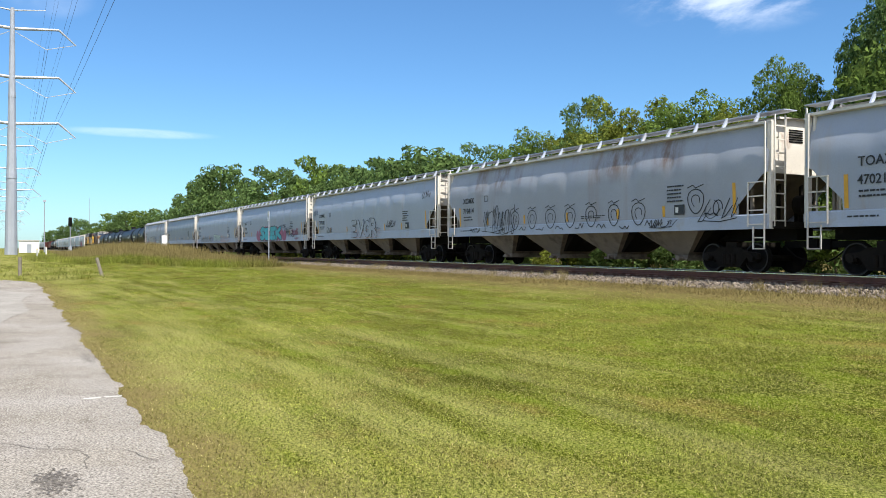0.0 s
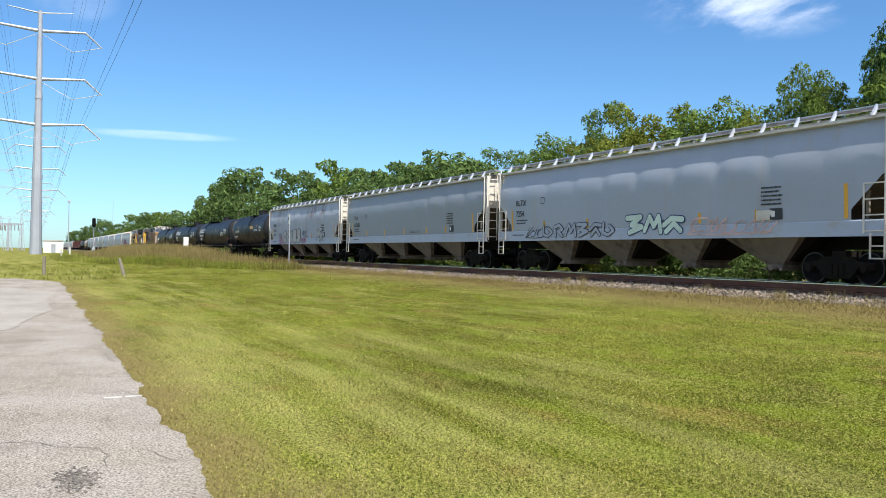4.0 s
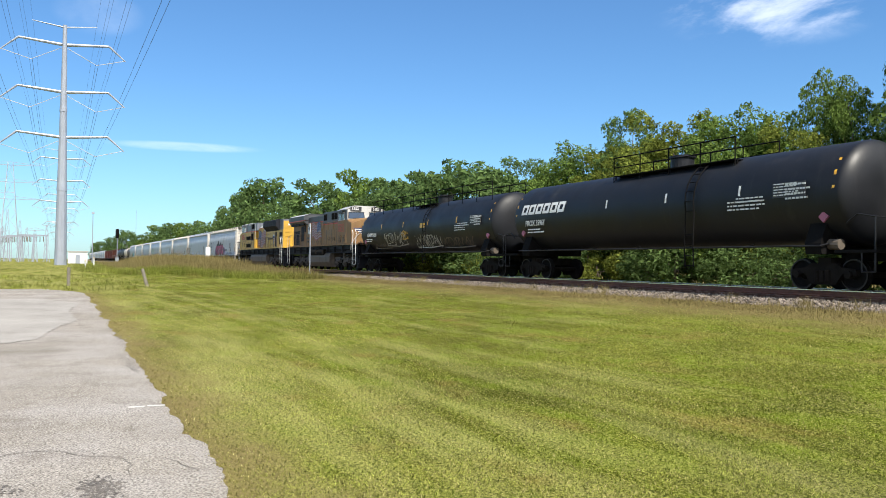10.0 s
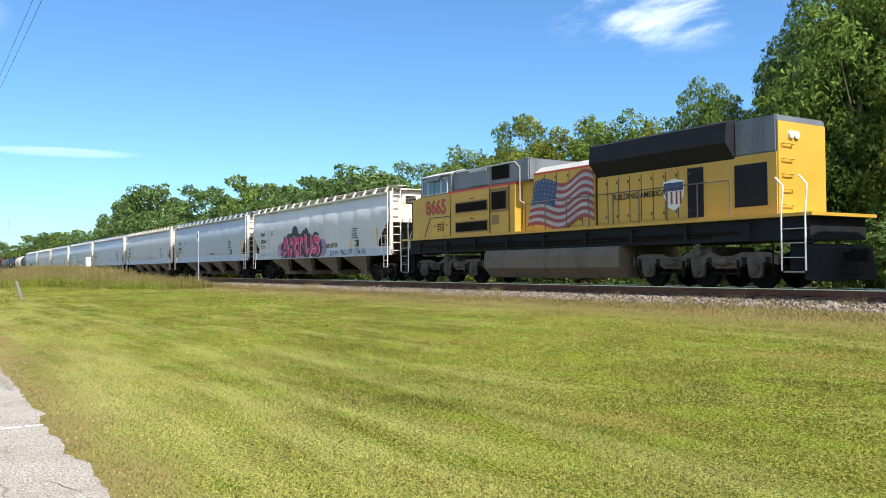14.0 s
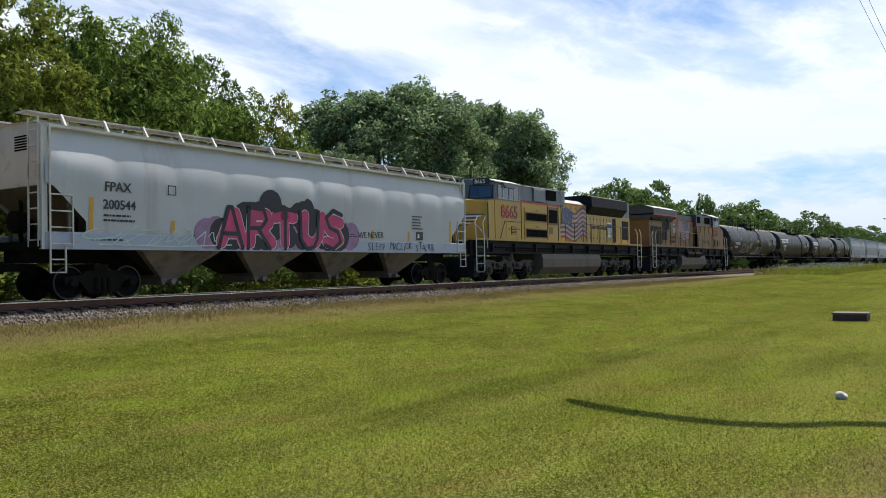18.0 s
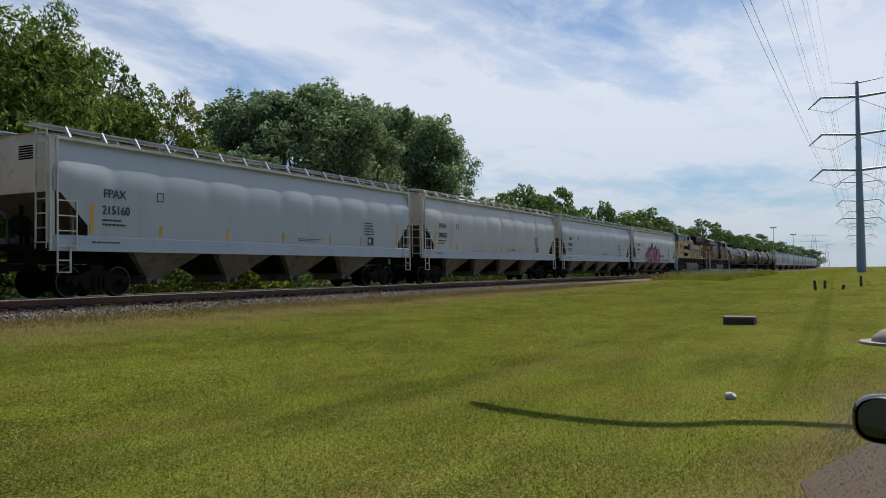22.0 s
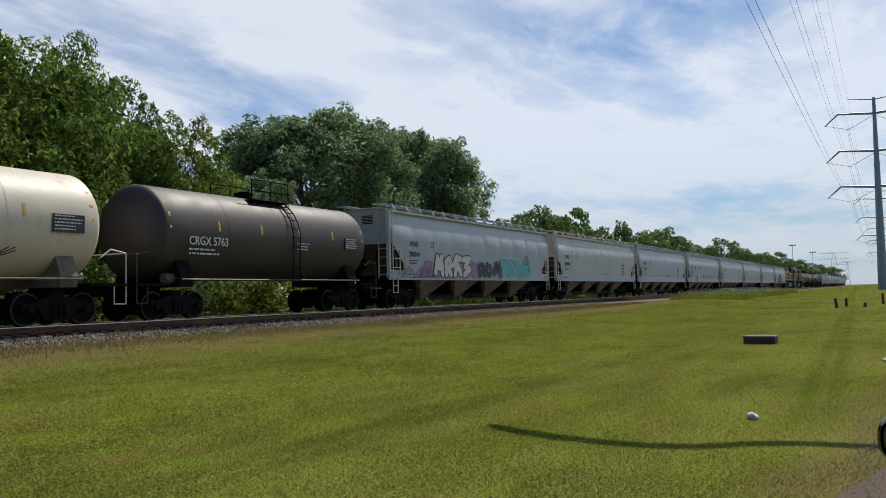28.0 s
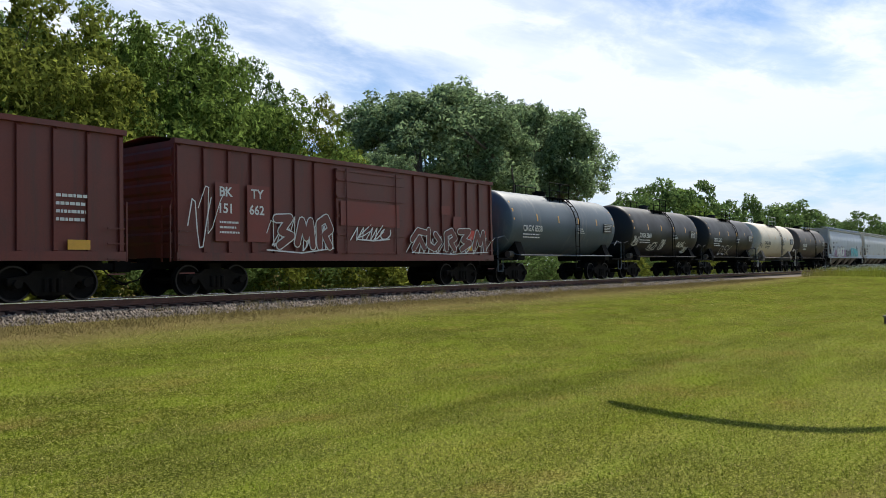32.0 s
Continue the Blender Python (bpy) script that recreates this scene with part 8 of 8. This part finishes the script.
def lawn_rock():
    bm = bmesh.new()
    bmesh.ops.create_icosphere(bm, subdivisions=3, radius=0.074)
    for v in bm.verts:
        n = noise.noise(v.co * 9)
        v.co = Vector((v.co.x * 1.35, v.co.y, v.co.z * 0.72)) * (1 + 0.75 * n)
    ob = part("rock", bm, M_ROOF, smooth=False)
    ob.location = (10.6, 1.47, ground_z(10.6, 1.47) + 0.035)
    tagged(ob, "pale broken lump of concrete on the lawn", "rock")


def street_lamp():
    """Off to the side of the view; its arm throws the long shadow across the lawn."""
    r = standing("street_lamp", "tall dark street lamp with a long curved arm", "street lamp", 15.1, -0.75)
    bm = bmesh.new()
    rod(bm, (0, 0, -0.3), (0, 0, 7.4), 0.10, 10, 0.075)
    part("pole", bm, M_GRIMESHADE, r)
    bm = bmesh.new()
    curve = [(0.0, 7.2), (0.9, 7.55), (1.5, 7.6), (2.0, 7.85), (2.45, 8.32), (2.95, 8.5), (3.45, 8.47), (3.95, 8.35), (4.55, 8.04)]
    for (ya, za), (yb, zb) in zip(curve, curve[1:]):
        rod(bm, (0, ya, za), (0, yb, zb), 0.12, 8)
    part("arm", bm, M_GRIMESHADE, r)

    bm = bmesh.new()
    loft(bm, [[(dx * w, y, z + dz * w) for dx, dz in ((-1, 0), (-0.6, 0.6), (0.6, 0.6), (1, 0), (0.6, -0.5), (-0.6, -0.5))] for y, z, w in ((4.4, 8.12, 0.06), (4.6, 8.0, 0.15), (4.85, 7.82, 0.14), (5.05, 7.66, 0.06))])
    part("luminaire", bm, M_GRIMESHADE, r)


def parked_car():
    """Black car beside which the camera stands; only the wing mirror comes into view."""
    r = new("parked_car")
    r.location = (3.02, -1.12, 0.022)
    tagged(r, "black parked car with a glossy wing mirror", "car")
    bm = bmesh.new()
    prof = [(-2.55, 0.30), (2.0, 0.30), (2.12, 0.62), (1.95, 0.80), (0.75, 0.95), (0.05, 1.36), (-0.6, 1.45), (-1.7, 1.42), (-2.35, 1.02), (-2.6, 0.92)]
    for y0, y1, s in ((-0.80, 0.80, 1.0),):
        loft(bm, [[(x * k, y, 0.30 + (z - 0.30) * k2) for x, z in prof] for y, k, k2 in ((-0.86, 0.985, 0.93), (-0.78, 1.0, 1.0), (0.78, 1.0, 1.0), (0.86, 0.985, 0.93))])
    bmesh.ops.recalc_face_normals(bm, faces=bm.faces)
    part("body", bm, M_CARPAINT, r)
    for s in (-1, 1):
        bm = bmesh.new()
        prism_y(bm, [(0.55, 0.98), (0.02, 1.30), (-0.62, 1.38), (-1.55, 1.35), (-1.95, 1.02)], min(s * 0.855, s * 0.875), max(s * 0.855, s * 0.875))
        bmesh.ops.recalc_face_normals(bm, faces=bm.faces)
        part("side_window", bm, M_GLASS, r)
        for x in (-1.6, 1.3):
            bm = bmesh.new()
            rod(bm, (x, s * 0.72, 0.33), (x, s * 0.90, 0.33), 0.33, 22)
            w = part("wheel", bm, M_RUBBER, r)
            bm = bmesh.new()
            rod(bm, (x, s * 0.895, 0.33), (x, s * 0.91, 0.33), 0.21, 18)
            part("rim", bm, M_GALV, w)
    # wing mirror: shell, glass set into its rear face, stalk
    mx, my, mz = 0.02, 1.035, 1.09
    bm = bmesh.new()
    rings = []
    for x, k in ((-0.085, 0.93), (-0.07, 1.0), (0.0, 0.98), (0.06, 0.80), (0.10, 0.45)):
        rings.append([(mx + x, my + k * 0.125 * (abs(math.cos(a)) ** 0.6) * (1 if math.cos(a) > 0 else -1), mz + k * 0.078 * (abs(math.sin(a)) ** 0.7) * (1 if math.sin(a) > 0 else -1)) for a in [j * math.pi / 16 for j in range(32)]])
    loft(bm, rings, caps=False)
    bm.faces.new([bm.verts.new(p) for p in rings[-1]])
    bmesh.ops.remove_doubles(bm, verts=bm.verts, dist=0.0005)
    bmesh.ops.recalc_face_normals(bm, faces=bm.faces)
    m = part("wing_mirror", bm, M_CARPAINT, r, smooth=True)
    bm = bmesh.new()
    vs = [bm.verts.new((mx - 0.036 - 0.30 * 0.108 * (abs(math.cos(a)) ** 0.6) * (1 if math.cos(a) > 0 else -1), my + 0.108 * (abs(math.cos(a)) ** 0.6) * (1 if math.cos(a) > 0 else -1), mz + 0.064 * (abs(math.sin(a)) ** 0.7) * (1 if math.sin(a) > 0 else -1))) for a in [j * math.pi / 16 for j in range(32)]]
    bm.faces.new(vs[::-1])
    part("mirror_glass", bm, M_MIRROR, m)
    bm = bmesh.new()
    rod(bm, (mx + 0.02, my - 0.08, mz - 0.05), (mx + 0.05, 0.82, mz - 0.08), 0.03, 8)
    part("stalk", bm, M_CARPAINT, m)


track_sign()
timber_post(-50.0, 4.65, 1.0, -0.36)
timber_post(-51.3, 0.47, 1.05, 0.0)
timber_post(58.4, 2.7, 0.62, 0.08, True)
timber_post(62.2, 2.3, 0.55, 0.0, True)
timber_post(67.4, 0.1, 0.75, 0.0, True)
timber_post(60.4, 1.2, 0.3, -0.1, True)
white_cabinet()
marker_post(-101, 2.6, 1.1, 0.55)
marker_post(-104, 3.6, 1.35, 0.0)
signal_mast()
light_mast(-262, 8.6, 14.5, 1)
light_mast(400, 35.5, 19.0, 3)
light_mast(440, 30.0, 17.0, 3)
light_mast(-620, 48.5, 36.0, 0)
lattice_mast(700, 33, 26, 7.0, "distant grey lattice transmission tower", 3)
lattice_mast(760, 26, 20, 4.0, "distant grey lattice mast", 1)
substation()
concrete_block()
manhole()
lawn_rock()
street_lamp()
parked_car()


def pavement_wear():
    """Patches, a painted line and cracks on the pavement."""
    rnd = random.Random(8)
    top = 0.026
    def flat(name, outline, mat, label, z=top):
        bm = bmesh.new()
        if len(outline) > 8 and name == "concrete_apron":
            worn = []
            for (xa, ya), (xb, yb) in zip(outline, outline[1:] + outline[:1]):
                n = max(1, int(math.hypot(xb - xa, yb - ya) / 0.12))
                worn += [(xa + (xb - xa) * q / n + 0.22 * noise.noise(Vector((xa + q * 0.31, ya, 1.0))), ya + (yb - ya) * q / n + 0.10 * noise.noise(Vector((xa + q * 0.55, ya, 7.0)))) for q in range(n)]
            outline = worn
        a = [bm.verts.new((x, y, z)) for x, y in outline]
        f = bm.faces.new(a)
        if f.normal.z < 0:
            f.normal_flip()
        ob = part(name, bm, mat)
        tagged(ob, label, "pavement wear", kind="structure")
    def blob(cx, cy, rx, ry, n=26, rough=0.35, seed=0):
        return [(cx + rx * math.cos(t) * (1 + rough * noise.noise(Vector((math.cos(t) * 2 + seed, math.sin(t) * 2, seed)))), cy + ry * math.sin(t) * (1 + rough * noise.noise(Vector((math.cos(t) * 2, math.sin(t) * 2 + seed, 5 + seed))))) for t in [k * 2 * math.pi / n for k in range(n)]]
    flat("concrete_apron", [(-17.7, -0.4), (-21.0, 0.0), (-23.0, 0.42), (-28.0, 0.30), (-32.0, 0.72), (-35.5, -0.8), (-35.5, -8.8), (-16.0, -8.8), (-16.4, -2.0)], M_APRON, "pale worn concrete apron joined to the asphalt", 0.030)
    # worn holes: the surface has crumbled away in many small spots
    for cx, cy, sx, sy, n in ((-6.15, 0.28, 0.15, 0.07, 420), (-6.3, -0.42, 0.08, 0.12, 160), (-5.75, -0.62, 0.12, 0.08, 150), (-13.0, 1.0, 0.45, 0.06, 260), (-17.6, 1.1, 0.8, 0.07, 300)):
        bm = bmesh.new()
        for _ in range(n):
            px, py, pr = rnd.gauss(cx, sx), rnd.gauss(cy, sy), rnd.uniform(0.004, 0.017)
            k = rnd.randint(5, 7)
            bm.faces.new([bm.verts.new((px + pr * rnd.uniform(0.6, 1.3) * math.cos(t), py + pr * rnd.uniform(0.5, 1.0) * math.sin(t), top + rnd.uniform(0, 0.002))) for t in [q * 2 * math.pi / k for q in range(k)]])
        tagged(part("asphalt_patch", bm, M_PATCH), "dark crumbled hollow in the worn asphalt", "pavement wear", kind="structure")
    for k in range(3):
        x0 = -9.35 + rnd.uniform(-0.03, 0.03)
        y0 = 1.06 - 0.21 * k
        if k < 2:
            flat("painted_line", [(x0, y0), (x0 - 0.09, y0 + 0.01), (x0 - 0.085, y0 - 0.15 - rnd.uniform(0, 0.06)), (x0 - 0.005, y0 - 0.16)], M_LINE, "worn white parking line")
    for k in range(7):
        bm = bmesh.new()
        x, y, a = rnd.uniform(-26, -5.2), rnd.uniform(-1.2, 1.0), rnd.uniform(0, 6.3)
        for i in range(14):
            a += rnd.uniform(-0.7, 0.7)
            p = Vector((x, y, top + 0.001))
            x, y = x + 0.12 * math.cos(a), y + 0.12 * math.sin(a)
            q = Vector((x, y, top + 0.001))
            if y > 0.98:
                break
            o = Vector((-(q - p).y, (q - p).x, 0)).normalized() * rnd.uniform(0.002, 0.005)
            bm.faces.new([bm.verts.new(v) for v in (p - o, q - o, q + o, p + o)])
        if bm.faces:
            ob = part("crack", bm, M_PATCH)
            tagged(ob, "dark crack across the asphalt", "pavement wear", kind="structure")
        else:
            bm.free()


pavement_wear()


# ---- grass, weeds, stones: uncountable ----
def blades(name, xyz, height, width, lean, rnd, mat, label, category="grass"):
    """Thin three-cornered blades that stand at the given points."""
    n = len(xyz)
    a = rnd.uniform(0, 2 * np.pi, n)
    side = np.stack([np.cos(a), np.sin(a), np.zeros(n)], 1) * (width / 2)[:, None]
    tip = np.stack([rnd.normal(size=n) * lean * height, rnd.normal(size=n) * lean * height, height], 1)
    v = np.stack([xyz - side, xyz + side, xyz + tip], 1).reshape(-1, 3)
    me = bpy.data.meshes.new(name)
    me.vertices.add(n * 3)
    me.vertices.foreach_set("co", v.ravel())
    me.loops.add(n * 3)
    me.loops.foreach_set("vertex_index", np.arange(n * 3))
    me.polygons.add(n)
    me.polygons.foreach_set("loop_start", np.arange(n) * 3)
    me.update()
    me.validate()
    return tagged(mesh_part(name, me, mat), label, category, kind="stuff")


def heights(x, y):
    """Height of the ground's own grid under many points at once."""
    i = np.clip(np.searchsorted(GROUND_X, x) - 1, 0, len(GROUND_X) - 2)
    j = np.clip(np.searchsorted(GROUND_Y, y) - 1, 0, len(GROUND_Y) - 2)
    u = (x - GROUND_X[i]) / (GROUND_X[i + 1] - GROUND_X[i])
    v = (y - GROUND_Y[j]) / (GROUND_Y[j + 1] - GROUND_Y[j])
    a, b, c, d = GROUND_H[i, j], GROUND_H[i + 1, j], GROUND_H[i, j + 1], GROUND_H[i + 1, j + 1]
    return (a * (1 - u) + b * u) * (1 - v) + (c * (1 - u) + d * u) * v


def lawn_blades(name, n, seed, mat, tall, label):
    rnd = np.random.default_rng(seed)
    r = 1.7 * (95.0 / 1.7) ** (rnd.random(n) ** 1.0)
    az = np.radians(rnd.uniform(-93, 93, n))
    x, y = r * np.sin(az), r * np.cos(az)
    patch = np.sin(x * 1.7 + 2 * np.sin(y * 1.3)) * np.sin(y * 2.1 + np.sin(x * 0.9)) * 0.35 + 0.75
    edge = 0.98 - 0.72 * np.clip((x - 2) / 4, 0, 1) - 0.8 * np.clip((x - 6) / 5, 0, 1) + 0.1 * np.sin(x * 3)
    keep = (y > edge) & (y < 18.5) & (rnd.random(n) < patch * np.clip((100 - r) / 60, 0, 1))
    x, y, r = x[keep], y[keep], r[keep]
    h = tall * (0.4 + 0.8 * rnd.random(len(x))) * (1 + 0.010 * r)
    w = 0.0045 + 0.0008 * r
    return blades(name, np.stack([x, y, heights(x, y) - 0.005], 1), h, w, 0.75, rnd, mat, label)


lawn_blades("lawn_grass", 1250000, 1, M_BLADE, 0.027, "short mown yellow-green grass blades of the lawn")
lawn_blades("lawn_straw", 200000, 2, M_CLIP, 0.022, "dry straw-coloured clippings among the lawn grass")


def verge_grass():
    rnd = np.random.default_rng(4)
    # tall seeding grass on the bank
    n = 52000
    x = -60 - 70 * rnd.random(n) ** 1.2
    y = 4.6 + 13.2 * rnd.random(n)
    front = 16.4 - 12.5 * np.clip((-60 - x) / 32, 0, 1) ** 0.8
    keep = y > front + rnd.normal(size=n) * 0.5
    x, y = x[keep], y[keep]
    h = 0.9 * (0.45 + 0.8 * rnd.random(len(x))) * (0.8 + 0.3 * np.sin(x * 0.7) * np.sin(y * 0.9))
    blades("tall_grass", np.stack([x, y, heights(x, y) - 0.02], 1), h, 0.045 + 0 * h, 0.22, rnd, M_STRAW, "tall straw-yellow seeding grass on a low bank")
    n = 16000
    x = -57 - 60 * rnd.random(n)
    front = 16.8 - 13.0 * np.clip((-57 - x) / 33, 0, 1) ** 0.8
    y = front + rnd.normal(size=n) * 0.9
    h = 0.55 * (0.4 + 0.9 * rnd.random(n))
    blades("green_undergrass", np.stack([x, y, heights(x, y) - 0.02], 1), h, 0.05 + 0 * h, 0.35, rnd, M_BLADE, "green grass at the foot of the bank")
    # white-flowering weeds on the other side
    n = 9000
    x = 74 + 52 * rnd.random(n)
    y = 10.6 + 6.4 * rnd.random(n)
    h = 0.75 * (0.4 + 0.8 * rnd.random(n))
    blades("weeds", np.stack([x, y, heights(x, y) - 0.02], 1), h, 0.05 + 0 * h, 0.3, rnd, M_BLADE, "tall green weeds beside the track")
    n = 1500
    x, y = 76 + 34 * rnd.random(n), 10.8 + 5.8 * rnd.random(n)
    leafz = heights(x, y) + 0.35 + 0.55 * rnd.random(n)
    blades("wildflowers", np.stack([x, y, leafz], 1), 0.08 + 0 * x, 0.09 + 0 * x, 0.5, rnd, M_PETAL, "small white wildflower heads among the weeds")
    # straw and weeds along the ballast
    n = 90000
    x = rnd.uniform(-75, 70, n)
    y = 18.0 + 0.25 * np.sin(x * 0.5) * np.sin(x * 0.17) + rnd.normal(size=n) * 0.55
    h = 0.09 * (0.4 + 1.1 * rnd.random(n))
    blades("verge_straw", np.stack([x, y, np.maximum(heights(x, y), np.interp(y, [18.45, 18.75, 19.1, 19.55], [0.30, 0.475, 0.53, 0.60])) - 0.01], 1), h, 0.016 + 0 * h, 0.6, rnd, M_STRAW, "dry straw grass at the foot of the ballast")
    cx = rnd.uniform(-60, 60, 120)
    x = np.repeat(cx, 45) + rnd.normal(size=120 * 45) * 0.16
    y = np.repeat(rnd.uniform(18.4, 19.9, 120), 45) + rnd.normal(size=120 * 45) * 0.10
    h = np.repeat(rnd.uniform(0.12, 0.42, 120), 45) * (0.5 + 0.7 * rnd.random(120 * 45))
    blades("track_weeds", np.stack([x, y, np.interp(y, [18.45, 18.75, 19.1, 19.55, 19.95], [0.42, 0.475, 0.53, 0.60, 0.63])], 1), h, 0.012 + 0 * h, 0.3, rnd, M_STRAW, "dry weeds growing through the ballast stones")
    # rough growth in the field beyond the pavement's end
    n = 9000
    x, y = rnd.uniform(-75, -44, n), rnd.uniform(-12, 4.5, n)
    keep = np.sin(x * 0.6) * np.sin(y * 0.8 + x * 0.2) > 0.0
    x, y = x[keep], y[keep]
    h = 0.22 * (0.3 + rnd.random(len(x)))
    blades("field_grass", np.stack([x, y, heights(x, y)], 1), h, 0.04 + 0 * h, 0.5, rnd, M_BLADE, "rough green grass at the edge of the field")


verge_grass()


def ballast_stones():
    """Crushed stone on the near shoulder, as loose lumps."""
    rnd = np.random.default_rng(6)
    base = np.array([(1, 0, 0), (-1, 0, 0), (0, 1, 0), (0, -1, 0), (0, 0, 1), (0, 0, -1)], float)
    tri = np.array([(0, 2, 4), (2, 1, 4), (1, 3, 4), (3, 0, 4), (2, 0, 5), (1, 2, 5), (3, 1, 5), (0, 3, 5)])
    n = 36000
    x = 62 * np.sign(rnd.uniform(-1, 1, n)) * rnd.random(n) ** 1.15
    y = 20.05 - 1.5 * rnd.random(n) ** 1.25
    z = np.interp(y, [18.45, 18.75, 19.1, 19.55, 19.95], [0.43, 0.475, 0.53, 0.60, 0.635])
    s = rnd.uniform(0.025, 0.06, n)
    v = base[None] * (s[:, None, None] * rnd.uniform(0.55, 1.2, (n, 6, 1)))
    a = rnd.uniform(0, 6.28, n)
    c, d = np.cos(a)[:, None], np.sin(a)[:, None]
    vx, vy = v[:, :, 0] * c - v[:, :, 1] * d, v[:, :, 0] * d + v[:, :, 1] * c
    vz = v[:, :, 2] + 0.4 * vx * rnd.uniform(-1, 1, (n, 1))
    co = np.stack([vx + x[:, None], vy + y[:, None], vz + (z + s * 0.35)[:, None]], 2).reshape(-1, 3)
    f = (tri[None] + 6 * np.arange(n)[:, None, None]).reshape(-1)
    me = bpy.data.meshes.new("ballast_stones")
    me.vertices.add(n * 6)
    me.vertices.foreach_set("co", co.ravel())
    me.loops.add(len(f))
    me.loops.foreach_set("vertex_index", f)
    me.polygons.add(n * 8)
    me.polygons.foreach_set("loop_start", np.arange(n * 8) * 3)
    me.update()
    me.validate()
    tagged(mesh_part("ballast_stones", me, M_STONE), "loose grey crushed stones on the track shoulder", "stones", kind="stuff")


ballast_stones()


def loose_gravel():
    """Grit and small stones on the worn pavement near its edge."""
    rnd = np.random.default_rng(16)
    n = 15000
    x, y = -3.5 - 11 * rnd.random(n) ** 1.6, 1.05 - 2.6 * rnd.random(n) ** 1.3
    k = np.arange(n) % 3 == 0
    x[k], y[k] = 5.6 + 5.5 * rnd.random(k.sum()), 0.35 - 1.7 * rnd.random(k.sum())
    s = rnd.uniform(0.003, 0.009, n) * (1 + 0.03 * np.abs(x))
    base = np.array([(1, 0, 0), (-0.5, 0.8, 0), (-0.5, -0.8, 0), (0.1, 0.05, 0.9)])
    a = rnd.uniform(0, 6.28, n)
    c, d = np.cos(a)[:, None], np.sin(a)[:, None]
    v = base[None] * s[:, None, None] * rnd.uniform(0.6, 1.2, (n, 4, 1))
    co = np.stack([v[:, :, 0] * c - v[:, :, 1] * d + x[:, None], v[:, :, 0] * d + v[:, :, 1] * c + y[:, None], v[:, :, 2] + 0.023], 2)
    me = bpy.data.meshes.new("loose_gravel")
    faces = [tuple(4 * i + k for k in f) for i in range(n) for f in ((0, 1, 3), (1, 2, 3), (2, 0, 3))]
    me.from_pydata([tuple(p) for p in co.reshape(-1, 3)], [], faces)
    tagged(mesh_part("loose_gravel", me, M_CONC), "loose grey grit on the worn asphalt", "gravel", kind="stuff")


loose_gravel()
ties()
motions()
